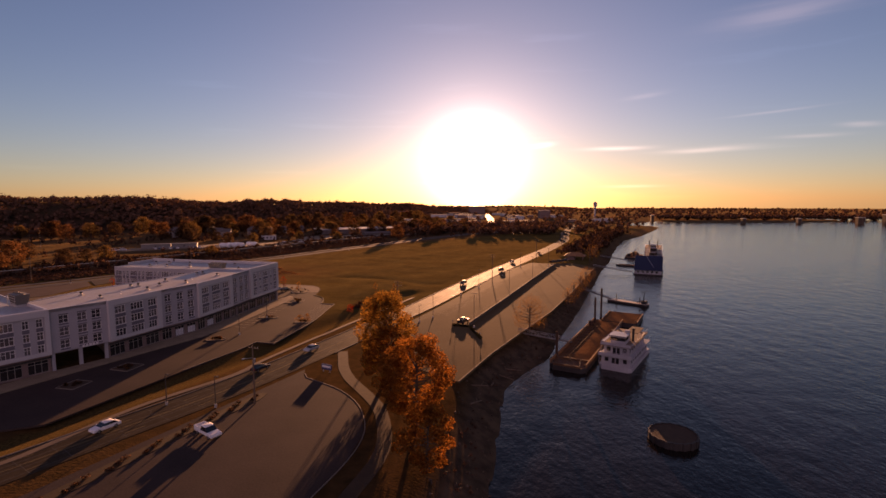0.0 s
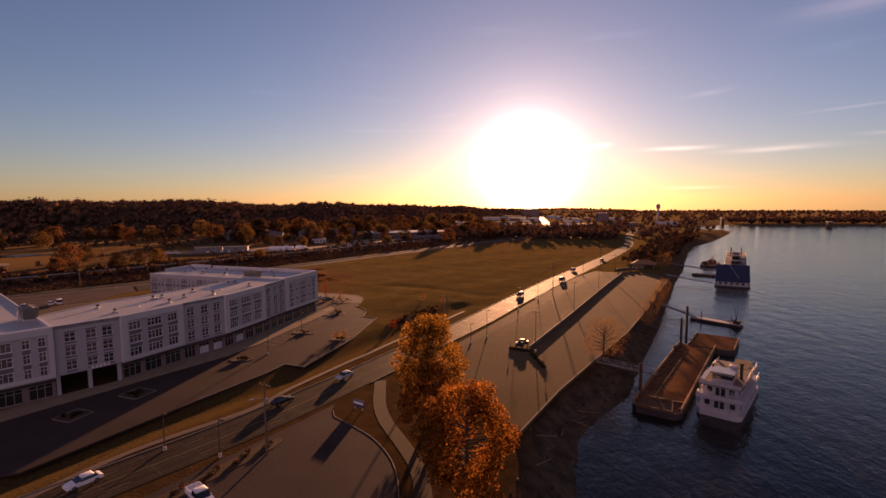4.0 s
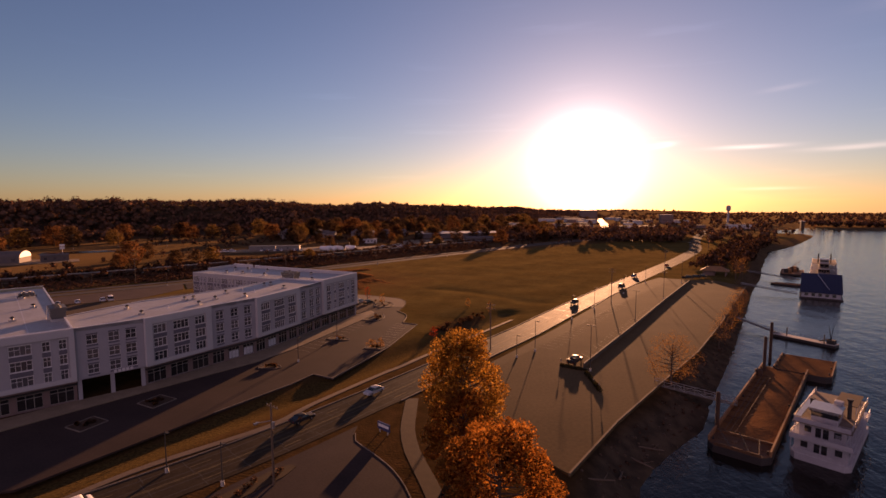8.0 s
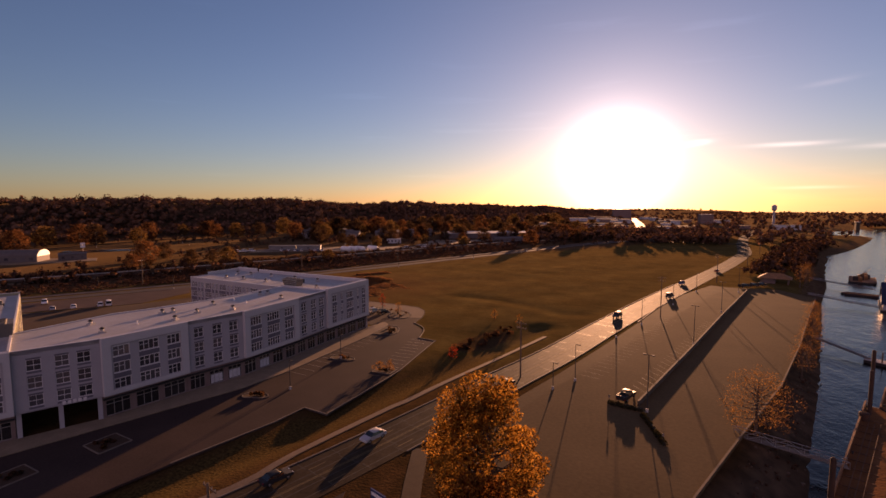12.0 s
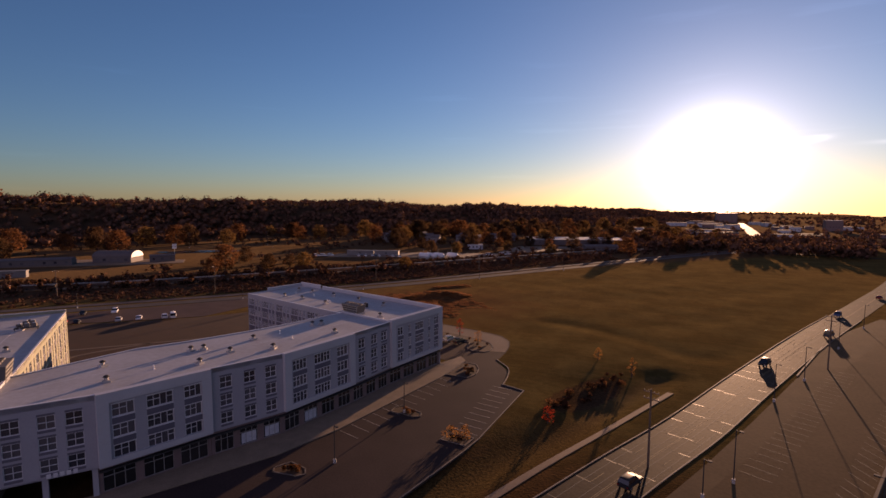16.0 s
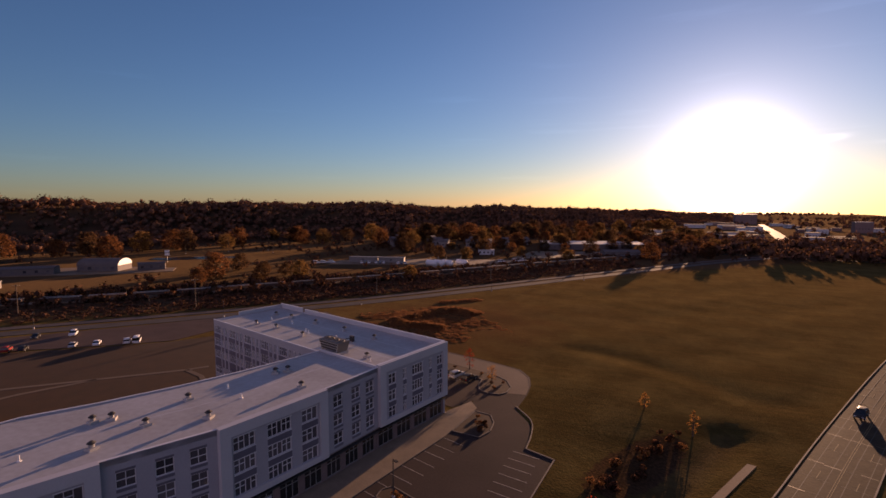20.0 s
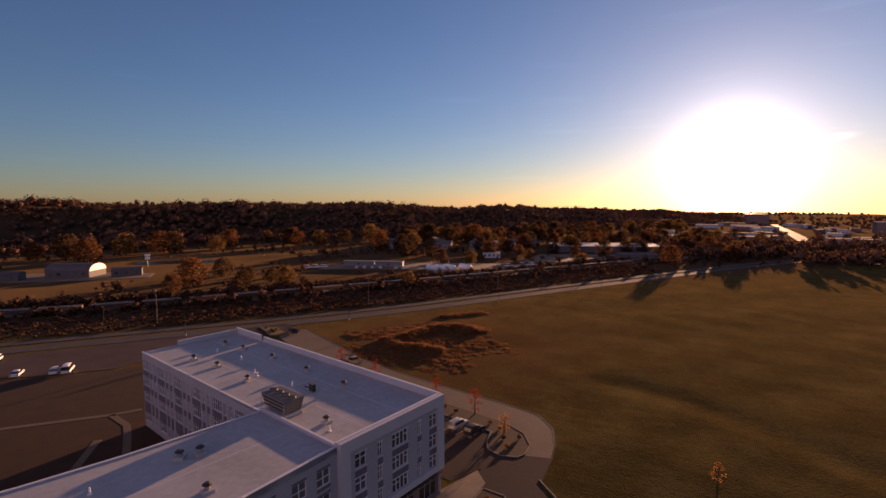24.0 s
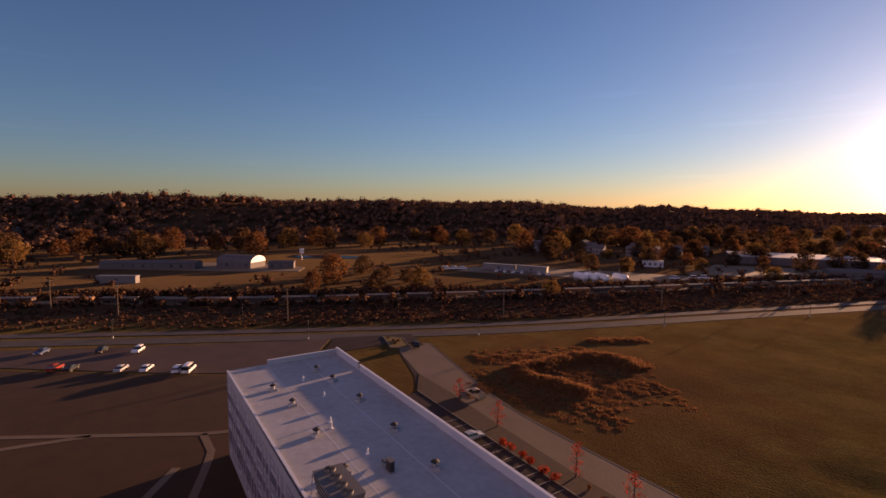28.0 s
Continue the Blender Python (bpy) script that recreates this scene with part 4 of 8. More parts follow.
# open passage to the courtyard under the first section
bm = bmesh.new()
prism(bm, [tuple(p) for p in (FRONT[0], FRONT[1], BACK[1], BACK[0])], 4.4, 4.6)
part("passage_ceiling", bm, WALL_GREY, building)
for a, b, off in ((FRONT[0], BACK[0], 0.0), (FRONT[1], BACK[1], 0.35)):
    m, length = wall_frame(a, b)
    bm = bmesh.new()
    box(bm, 0.9, length - 0.4, off - 0.35, off, -0.1, 4.4, m)
    part("passage_wall", bm, BRICK, building, "brick side wall of the passage")
m, length = wall_frame(FRONT[0], FRONT[1])
for c in (0.5, length / 2, length - 0.5):
    bm = bmesh.new()
    box(bm, c - 0.35, c + 0.35, -1.0, -0.3, -0.1, 4.4, m)
    part("pier", bm, WALL_GREY, building, "pale square pier at the passage mouth")
bay_section(FRONT[1], FRONT[2], MAIN_TOP + 0.1, ((0.21, 2.9), (0.52, 3.7), (0.82, 2.6)))
plain_section(FRONT[2], FRONT[3], MAIN_TOP, (0.2, 0.52, 0.82))
bay_section(FRONT[3], FRONT[4], MAIN_TOP + 0.1, ((0.2, 3.2), (0.51, 3.9), (0.81, 2.9)))
plain_section(FRONT[4], FRONT[5], MAIN_TOP, (0.22, 0.55, 0.83))
bay_section(FRONT[5], RA, WING_TOP, ((0.17, 1.9), (0.34, 0.9), (0.53, 3.1), (0.73, 0.8), (0.885, 1.7)))


def wing_wall(p0, p1, top, spacing, material=WALL_MID, storeys=(1.2, *ROWS), paired=False):
    """A long side of a wing: stacked windows with darker panels between; paired sets one wide stack beside two slim ones."""
    m, length = wall_frame(p0, p1)
    n = int(length / spacing)
    if paired:
        n = max(1, round(length / 7.4))
        stacks = [((k + f) * length / n, w) for k in range(n) for f, w in ((0.24, 3.0), (0.6, 0.95), (0.84, 0.95))]
    else:
        stacks = [((k + 0.5) * length / n, (1.9, 1.0, 2.4, 1.0)[k % 4]) for k in range(n)]
    holes = []
    for s, w in stacks:
        for z in storeys:
            holes.append((s - w / 2, s + w / 2, z, z + WIN_H))
            window(m, s, z, w, WIN_H, "row" if w > 1 else "slit")
        for za, zb in zip(storeys, storeys[1:]):
            bm = bmesh.new()
            box(bm, s - w / 2, s + w / 2, -0.05, 0.05, za + WIN_H + 0.05, zb - 0.05, m)
            part("spandrel_panel", bm, SPANDREL, building, "dark grey panel between windows")
    panel_wall(m, length, -0.1, top, holes, material)


wing_wall(RW, BACK[5], 14.75, 2.75, BAY_GREY, paired=True)                 # courtyard side of the north wing
wing_wall(PEAK, RW, 14.85, 2.9)                     # west end of the north wing
wing_wall(RA, PEAK, 14.85, 3.4)                    # north side
wing_wall(W2N, W2S, 15.4, 3.3, WALL_CREAM)         # west end of the south wing
wing_wall(C0 + V2 * 16, W2N, 14.9, 3.0, WALL_CREAM)
for a, b, top in ((BACK[1], BACK[0], 15.1), (BACK[2], BACK[1], 15.1), (BACK[3], BACK[2], 15.1), (BACK[4], BACK[3], 15.1), (BACK[5], BACK[4], 15.1), (W2S, C1, 15.3)):
    m, length = wall_frame(a, b)
    panel_wall(m, length, -0.1, top, [(1.0, length - 1.0, -0.1, 4.2)] if a is BACK[1] else [], WALL_MID)

# roofs
bm = bmesh.new()
prism(bm, [tuple(p) for p in FRONT + BACK[::-1]], 14.5, 15.02)
part("roof", bm, ROOF_WHITE, building, "white flat membrane roof")
for poly in ([FRONT[5], RA, PEAK, RW], [C0, C1, W2S, W2N]):
    bm = bmesh.new()
    prism(bm, [tuple(p) for p in poly], 14.2, 14.7)
    part("roof", bm, ROOF_WHITE, building, "white flat membrane roof")
for i in range(5):
    low_wall(FRONT[i], FRONT[i + 1], 14.9, MAIN_TOP - 0.02, WALL_GREY if i % 2 == 0 else WALL_WHITE)
    low_wall(BACK[i + 1], BACK[i], 14.9, 15.12, WALL_MID, 0.25)
WX = (PEAK - RA).normalized()
STEP = PEAK - WX * 10.3
low_wall(FRONT[5], RA, 14.6, WING_TOP - 0.02, WALL_WHITE)
low_wall(RA, STEP + (RA - STEP).normalized() * 1.0, 14.6, 15.72, WALL_WHITE)
low_wall(STEP, PEAK, 14.6, 15.9, WALL_WHITE)
low_wall(PEAK, PEAK + (RW - PEAK) * 0.66, 14.6, 15.6, WALL_WHITE)
low_wall(RW, FRONT[5], 14.6, 14.86, WALL_MID, 0.25)
low_wall(FRONT[5] + (RW - FRONT[5]) * 0.28, FRONT[5], 14.85, 15.42, WALL_WHITE, 0.25)
low_wall(C0, C0 + V2 * 17, 14.6, 15.38, WALL_WHITE)
low_wall(C0 + V2 * 17, W2N, 14.6, 14.9, WALL_CREAM, 0.25)
low_wall(W2N, W2S, 14.6, 15.4, WALL_CREAM)
low_wall(W2S, C1, 14.6, 15.3, WALL_WHITE)
low_wall(C1, C0, 14.6, 15.38, WALL_WHITE)
# seams in the membrane
SEAM = mat("membrane_seam", (0.5, 0.5, 0.52), (0.42, 0.42, 0.44), rough=0.6, bump=0)
for t in (0.33, 0.66):
    for (a, b) in ((FRONT[5] + (RA - FRONT[5]) * t, RW + (PEAK - RW) * t), (C1 + (C0 - C1) * t, W2S + (W2N - W2S) * t)):
        m, length = wall_frame(a, b)
        bm = bmesh.new()
        box(bm, 0.5, length - 0.5, -0.1, 0.1, 14.7, 14.706, m)
        part("roof_seam", bm, SEAM, building)
for i in range(5):
    a, b = (FRONT[i] + BACK[i]) / 2, (FRONT[i + 1] + BACK[i + 1]) / 2
    m, length = wall_frame(a, b)
    bm = bmesh.new()
    box(bm, 0, length, -0.1, 0.1, 15.02, 15.026, m)
    part("roof_seam", bm, SEAM, building)
# letters over the passage: unreadable bars
m, length = wall_frame(FRONT[0], FRONT[1])
for k in range(5):
    bm = bmesh.new()
    box(bm, length * 0.52 + k * 0.75, length * 0.52 + k * 0.75 + 0.5, 0.02, 0.12, 4.55, 5.15, m)
    part("sign_bar", bm, FRAME, building, "pale sign lettering")


# roof fittings
def roof_vent(x, y, z, r=0.0):
    v = thing("roof_vent", "small metal exhaust fan on a curb on the white roof", "roof vent", pose(x, y, z, 0, 0, r), "roof vents")
    bm = bmesh.new()
    box(bm, -0.55, 0.55, -0.55, 0.55, 0, 0.35)
    part("curb", bm, ROOF_WHITE, v)
    bm = bmesh.new()
    tube(bm, (0, 0, 0.35), (0, 0, 0.7), 0.3, 0.3, 10)
    part("duct", bm, METAL, v)
    bm = bmesh.new()
    tube(bm, (0, 0, 0.7), (0, 0, 0.85), 0.28, 0.52, 10)
    tube(bm, (0, 0, 0.85), (0, 0, 1.1), 0.52, 0.2, 10)
    part("hood", bm, DARK_METAL, v)
    return v


def roof_pipe(x, y, z):
    bm = bmesh.new()
    tube(bm, (0, 0, 0), (0, 0, 0.7), 0.09, 0.09, 8)
    tube(bm, (0, 0, 0), (0, 0, 0.08), 0.25, 0.2, 8)
    ob = mesh_ob("vent_pipe", bm, BOAT_WHITE)
    ob.matrix_basis = pose(x, y, z)
    tagged(ob, "white plumbing vent pipe on the roof", "vent pipe", "vent pipes")


first = None
for x, y, z in VENTS:
    if first is None:
        first = roof_vent(x, y, z)
    else:
        copy_thing(first, pose(x, y, z, 0, 0, (x * 37) % 360))
for x, y, z in PIPES:
    roof_pipe(x, y, z)


UNIT_GREY = mat("unit_grey", (0.149, 0.138, 0.132), (0.105, 0.099, 0.0935), rough=0.6, scale=0.6)


def rooftop_unit(x, y, z, r, w, d, h):
    u = thing("rooftop_unit", "grey rooftop air handling unit on a white curb", "air handler", pose(x, y, z, 0, 0, r), "air handlers")
    bm = bmesh.new()
    box(bm, -w / 2 + 0.3, w / 2 - 0.3, -d / 2 + 0.2, d / 2 - 0.2, 0, 0.5)
    part("curb", bm, ROOF_WHITE, u)
    bm = bmesh.new()
    lo = [bm.verts.new((sx * (w / 2 - 0.55), sy * (d / 2 - 0.3), 0.5)) for sx, sy in ((-1, -1), (1, -1), (1, 1), (-1, 1))]
    hi = [bm.verts.new((sx * w / 2, sy * d / 2, h)) for sx, sy in ((-1, -1), (1, -1), (1, 1), (-1, 1))]
    bm.faces.new(lo[::-1])
    bm.faces.new(hi)
    for k in range(4):
        bm.faces.new((lo[k], lo[(k + 1) % 4], hi[(k + 1) % 4], hi[k]))
    part("casing", bm, UNIT_GREY, u)
    for k in range(7):
        t = (k + 0.7) / 7.4
        yy, xx = d / 2 - 0.3 + 0.3 * t, w / 2 - 0.55 + 0.55 * t
        for sy in (-1, 1):
            bm = bmesh.new()
            box(bm, -xx + 0.12, xx - 0.12, sy * yy - 0.07, sy * yy + 0.07, 0.5 + (h - 0.5) * t - 0.05, 0.5 + (h - 0.5) * t + 0.05)
            part("slat", bm, DARK_METAL if k % 2 else METAL, u)
    for k in range(4):
        bm = bmesh.new()
        c = -w / 2 + (k + 0.5) * w / 4
        tube(bm, (c, 0, h + 0.002), (c, 0, h + 0.22), 0.6, 0.56, 14)
        f = part("fan_shroud", bm, UNIT_GREY, u)
        for i in range(6):
            bm = bmesh.new()
            box(bm, -0.52, 0.52, -0.02, 0.02, 0.221 + 0.004 * i, 0.241 + 0.004 * i, pose(c, 0, h, 0, 0, 30 * i))
            part("guard_bar", bm, DARK_METAL, f)
    for sx in (-1, 1):
        bm = bmesh.new()
        tube(bm, (sx * w * 0.45, -d / 2 - 0.3, 0.02), (sx * (w / 2 - 0.1), -d / 2, h - 0.2), 0.05, 0.05, 6)
        part("brace", bm, METAL, u)
    return u


rooftop_unit(-93.3, 209.8, 14.7, -15, 6.0, 3.0, 2.5)
rooftop_unit(-116.6, 146.8, 14.7, -36, 5.4, 3.0, 3.0)


def condenser_rack(x, y, z, r, n):
    """A low steel stand with a row of small condensers."""
    u = thing("condenser_rack", "low steel rack of small roof condensers", "condensers", pose(x, y, z, 0, 0, r), "condenser racks")
    w = n * 1.3 + 0.4
    bm = bmesh.new()
    box(bm, -w / 2, w / 2, -0.7, 0.7, 0.4, 0.52)
    part("platform", bm, DARK_METAL, u)
    for sx in (-1, 1):
        for sy in (-1, 1):
            bm = bmesh.new()
            box(bm, sx * (w / 2 - 0.2) - 0.06, sx * (w / 2 - 0.2) + 0.06, sy * 0.55 - 0.06, sy * 0.55 + 0.06, 0, 0.4)
            part("leg", bm, DARK_METAL, u)
    for k in range(n):
        c = -w / 2 + 0.85 + 1.3 * k
        bm = bmesh.new()
        box(bm, c - 0.45, c + 0.45, -0.45, 0.45, 0.522, 1.4)
        bmesh.ops.bevel(bm, geom=bm.edges[:], offset=0.05, segments=1, affect="EDGES")
        q = part("condenser", bm, UNIT_GREY, u)
        bm = bmesh.new()
        tube(bm, (c, 0, 1.402), (c, 0, 1.47), 0.36, 0.33, 14)
        part("fan_guard", bm, METAL, q)


condenser_rack(-149.6, 167.2, 14.7, 53, 3)
condenser_rack(-152.0, 168.9, 14.7, 53, 2)
u = thing("condenser", "small dark roof condenser beside the parapet", "condenser", pose(-94.6, 217.4, 14.7, 0, 0, -15))
bm = bmesh.new()
box(bm, -0.3, 0.75, -0.25, 0.25, 0.12, 1.2)
part("casing", bm, DARK_METAL, u)
bm = bmesh.new()
box(bm, -0.34, 0.79, -0.29, 0.29, 1.202, 1.26)
part("lid", bm, UNIT_GREY, u)
bm = bmesh.new()
tube(bm, (-1.7, 0, 0.3), (-0.3, 0, 0.5), 0.12, 0.12, 8)
part("pipe", bm, DARK_METAL, u)
bm = bmesh.new()
box(bm, -1.9, 0.9, -0.4, 0.4, 0, 0.12)
part("base", bm, METAL, u)


# ---- plants ----
def leaf_cloud(rng, centres, radii, n, size, flat=0.75):
    """Corners of n loose leaf quads on and inside a set of rounded clumps."""
    centres, radii = np.asarray(centres, float), np.asarray(radii, float)
    pick = rng.choice(len(centres), n, p=radii ** 2 / np.sum(radii ** 2))
    v = rng.normal(size=(n, 3))
    v /= np.linalg.norm(v, axis=1, keepdims=True)
    rr = radii[pick] * rng.uniform(0.45, 1.08, n) ** 0.6
    c = centres[pick] + v * rr[:, None] * np.array([1, 1, flat])
    a = rng.normal(size=(n, 3)) + v * 0.2
    a /= np.linalg.norm(a, axis=1, keepdims=True)
    b = np.cross(a, rng.normal(size=(n, 3)))
    b /= np.linalg.norm(b, axis=1, keepdims=True)
    s = size * rng.uniform(0.55, 1.3, n)[:, None]
    up = v * 0.7 + rng.normal(size=(n, 3)) * 0.3 + np.array([0, 0, 0.15])
    return np.stack([c - a * s, c - b * s * 0.55, c + a * s, c + b * s * 0.55], 1).reshape(-1, 3), up / np.linalg.norm(up, axis=1, keepdims=True)


def limbs(bm, rng, height, base_r, centres, fork=0.3):
    tube(bm, (0, 0, -0.3), (0, 0, height * fork), base_r * 1.25, base_r * 0.8, 8)
    tube(bm, (0, 0, height * fork), (0.1, 0.05, height * 0.72), base_r * 0.8, base_r * 0.25, 7)
    for c in centres:
        z = height * fork + (c[2] - height * fork) * 0.62
        z = max(height * fork * 0.8, min(z, height * 0.7))
        knee = (c[0] * 0.5, c[1] * 0.5, z + (c[2] - z) * 0.34)
        tube(bm, (0, 0, z), knee, base_r * 0.32, base_r * 0.18, 5)
        tube(bm, knee, tuple(c), base_r * 0.18, base_r * 0.05, 5)


def clumps(rng, height, spread, n, low=0.3, puff=1.0):
    out, rad = [], []
    for k in range(n):
        t = (k + 0.5) / n
        z = height * (low + (0.93 - low) * t)
        reach = spread * math.sin(math.pi * (0.18 + 0.72 * t)) * rng.uniform(0.45, 0.9)
        a = k * 2.4 + rng.uniform(-0.4, 0.4)
        out.append((math.cos(a) * reach, math.sin(a) * reach, z))
        rad.append(spread * rng.uniform(0.3, 0.46) * puff)
    out.append((0, 0, height * 0.88))
    rad.append(spread * 0.34 * puff)
    return out, rad


TREE_CACHE = {}


def tree(x, y, z, height, spread, material, label, seed, leaves=1500, leaf=0.5, n=12, low=0.3, group="", share="", puff=1.0):
    key = share or seed
    if key in TREE_CACHE:
        ob = copy_thing(TREE_CACHE[key], pose(x, y, z, 0, 0, (seed * 77) % 360))
        k = height / TREE_CACHE[key]["tall"]
        ob.scale = (k, k, k)
        return tagged(ob, label)
    rng = np.random.default_rng(seed)
    t = thing("tree", label, "tree", pose(x, y, z), group)
    c, r = clumps(rng, height, spread, n, low, puff)
    bm = bmesh.new()
    limbs(bm, rng, height, height * 0.018 + 0.05, c)
    part("trunk", bm, BARK, t)
    quad, facing = leaf_cloud(rng, c, r, leaves, leaf)
    quads_mesh("crown", quad, 4, material, t, facing)
    t["tall"] = height
    TREE_CACHE[key] = t
    return t


# the two large maples by the lot
tree(-23.0, 131.0, 0, 20.5, 8.0, LEAF_GOLD, "tall golden autumn tree beside the parking lot", 3, 30000, 0.19, 64, 0.14, puff=0.62)
tree(-15.5, 107.5, 0, 17.0, 7.8, LEAF_ORANGE, "broad orange autumn tree near the river bank", 8, 22000, 0.19, 56, 0.14, puff=0.6)
tree(-21.5, 121.0, 0, 15.5, 5.6, LEAF_ORANGE, "smaller orange tree between two tall trees", 5, 12000, 0.18, 40, 0.14, puff=0.62)
tree(-13.5, 92.0, -0.2, 11.0, 5.0, LEAF_ORANGE, "low orange tree on the river bank", 6, 8000, 0.18, 32, 0.12, puff=0.6)
# sparse trees on the bank edge
for i, (x, y, h) in enumerate(((18.6, 171.5, 12.5), (42.5, 213, 9.5), (48.5, 225, 11), (56.5, 242, 12.5), (60.5, 251, 9), (67, 266, 11), (74, 280, 9), (95, 345, 12), (100, 352, 11), (104, 360, 11))):
    z = gz(x, y)
    tree(x, y, z, h, h * (0.34 if i > 0 else 0.5), LEAF_GOLD if i in (2, 3, 5) else LEAF_THIN, "broad half-bare autumn tree at the lot edge" if i == 0 else "thin half-bare autumn tree on the river bank", 30 + i, 4200 if i == 0 else 800, 0.115, 46, 0.22, "trees on the bank", puff=0.8)
# young trees round the building
for i, (x, y, h) in enumerate(((-124.5, 264.9, 5.2), (-110.5, 259.8, 5.4), (-90.7, 253.6, 6.0), (-80.6, 251.2, 6.0), (-28, 234, 5.2), (-37, 243, 3.6), (-42, 200, 3.2), (-56.5, 185.2, 2.6), (-54.3, 186.2, 2.6), (-166, 262, 4), (-72.4, 245.4, 4.0))):
    tree(x, y, gz(x, y), h, 1.1 if i in (4, 5) else 1.5, LEAF_THIN if i in (4, 5, 7, 8, 10) else LEAF_RED, "young autumn tree planted in the lawn", 60 + i, 420, 0.13, 12, 0.14, "young trees")


def shrub(x, y, z, r, h, material, label, seed, group="shrubs", n=220):
    rng = np.random.default_rng(seed)
    s = thing("shrub", label, "shrub", pose(x, y, z), group)
    c = [(rng.uniform(-0.4, 0.4) * r, rng.uniform(-0.4, 0.4) * r, h * rng.uniform(0.4, 0.65)) for _ in range(5)]
    for q in c[:3]:
        bm = bmesh.new()
        tube(bm, (0, 0, -0.05), q, 0.04, 0.015, 5)
        part("stem", bm, BARK, s)
    quad, facing = leaf_cloud(rng, c, [r * 0.55] * 5, n, 0.14 * max(1, r), h / r * 0.7)
    quads_mesh("foliage", quad, 4, material, s, facing)


rng = random.Random(5)
for i, (x, y) in enumerate(((-105.5, 254.6), (-103.5, 254), (-100.5, 253.2), (-98.5, 252.4), (-95, 251.4), (-92.8, 250.6))):
    shrub(x, y, 0, 1.15, 1.2, LEAF_RED, "round scarlet shrub in a bed by the lane", 200 + i, "red shrubs")
for i in range(30):
    t = i / 29
    x, y = -43 + 12 * t + rng.uniform(-2.2, 2.2), 207 + 24 * t + rng.uniform(-3, 3)
    shrub(x, y, gz(x, y) - 0.03, rng.uniform(0.7, 1.3), rng.uniform(0.6, 1.3), (LEAF_RED if i == 8 else SHRUB) if i % 4 else REED, "low dry shrub in a mulched rain garden", 230 + i)
# reed beds in the field: blades along winding crests, as stuff
rs = np.random.default_rng(12)


def blades(x, y, h, lean=0.25, wide=(0.03, 0.08)):
    n = len(x)
    z = ground_z(x, y)
    w, t = rs.uniform(*wide, n), rs.uniform(0, math.pi, n)
    bend = rs.normal(size=(n, 2)) * lean * h[:, None] * 0.6
    dx, dy = np.cos(t) * w, np.sin(t) * w
    return np.stack([np.stack([x - dx, y - dy, z - 0.05], 1), np.stack([x + dx, y + dy, z - 0.05], 1),
                     np.stack([x + bend[:, 0] + dx * 1.3, y + bend[:, 1] + dy * 1.3, z + h], 1), np.stack([x + bend[:, 0] - dx * 1.3, y + bend[:, 1] - dy * 1.3, z + h * 0.94], 1)], 1).reshape(-1, 3)


for line, n, w, h, lab in (([(-127, 292), (-121, 287.5), (-115.5, 288), (-110.7, 288.4), (-105, 287)], 300, 1.7, 1.5, "winding bed of tall red-brown reeds in the field"),
                           ([(-126, 293), (-122.5, 297), (-121.5, 303.4), (-117.4, 312), (-111.2, 316.5), (-102.5, 312.5)], 430, 2.2, 1.7, "broad horseshoe bed of tall brown reeds in the field"),
                           ([(-125, 329), (-118.4, 336), (-112, 343.5)], 120, 1.6, 0.8, "small bed of pale dry reeds near the street"),
                           ([(-140, 290), (-132, 300), (-125, 310), (-119, 320)], 200, 4.0, 0.4, "low dry weeds beside the lane"),
                           ([(-128, 272), (-117, 280), (-104, 280), (-93, 282)], 260, 5.5, 0.35, "low dry weeds beside the lane"),
                           ([(-125, 310), (-112, 300), (-100, 298), (-92, 305)], 330, 7.0, 0.35, "rough brown grass between the reed beds")):
    # uneven tussocks scattered along the bed, each a tuft of blades
    pts = np.array([(p.x, p.y) for p in smooth_line(line, 1.0)])
    t = rs.uniform(0, len(pts) - 1.001, n)
    k = t.astype(int)
    d = pts[k + 1] - pts[k]
    d /= np.linalg.norm(d, axis=1, keepdims=True)
    o = rs.normal(size=n) * w
    c = pts[k] + (pts[k + 1] - pts[k]) * (t - k)[:, None] + np.stack([d[:, 1], -d[:, 0]], 1) * o[:, None]
    tall = h * rs.uniform(0.35, 1.15, n) * np.clip(1.15 - np.abs(o) / (w * 2.4), 0.2, 1)
    m = 70
    c = np.repeat(c, m, axis=0) + rs.normal(size=(n * m, 2)) * np.repeat(rs.uniform(0.25, 0.7, n), m)[:, None]
    hh = np.repeat(tall, m) * rs.uniform(0.6, 1.1, n * m)
    tagged(quads_mesh("reeds", blades(c[:, 0], c[:, 1], hh, 0.35), 4, REED), lab, "reeds", kind="stuff")
# woods on the hill and in the distance: many crowns of leaf clumps
ball = bmesh.new()
bmesh.ops.create_icosphere(ball, subdivisions=1, radius=1.0)
BALL_V = np.array([q.co[:] for q in ball.verts])
BALL_F = np.array([[q.index for q in f.verts] for f in ball.faces])
ball.free()


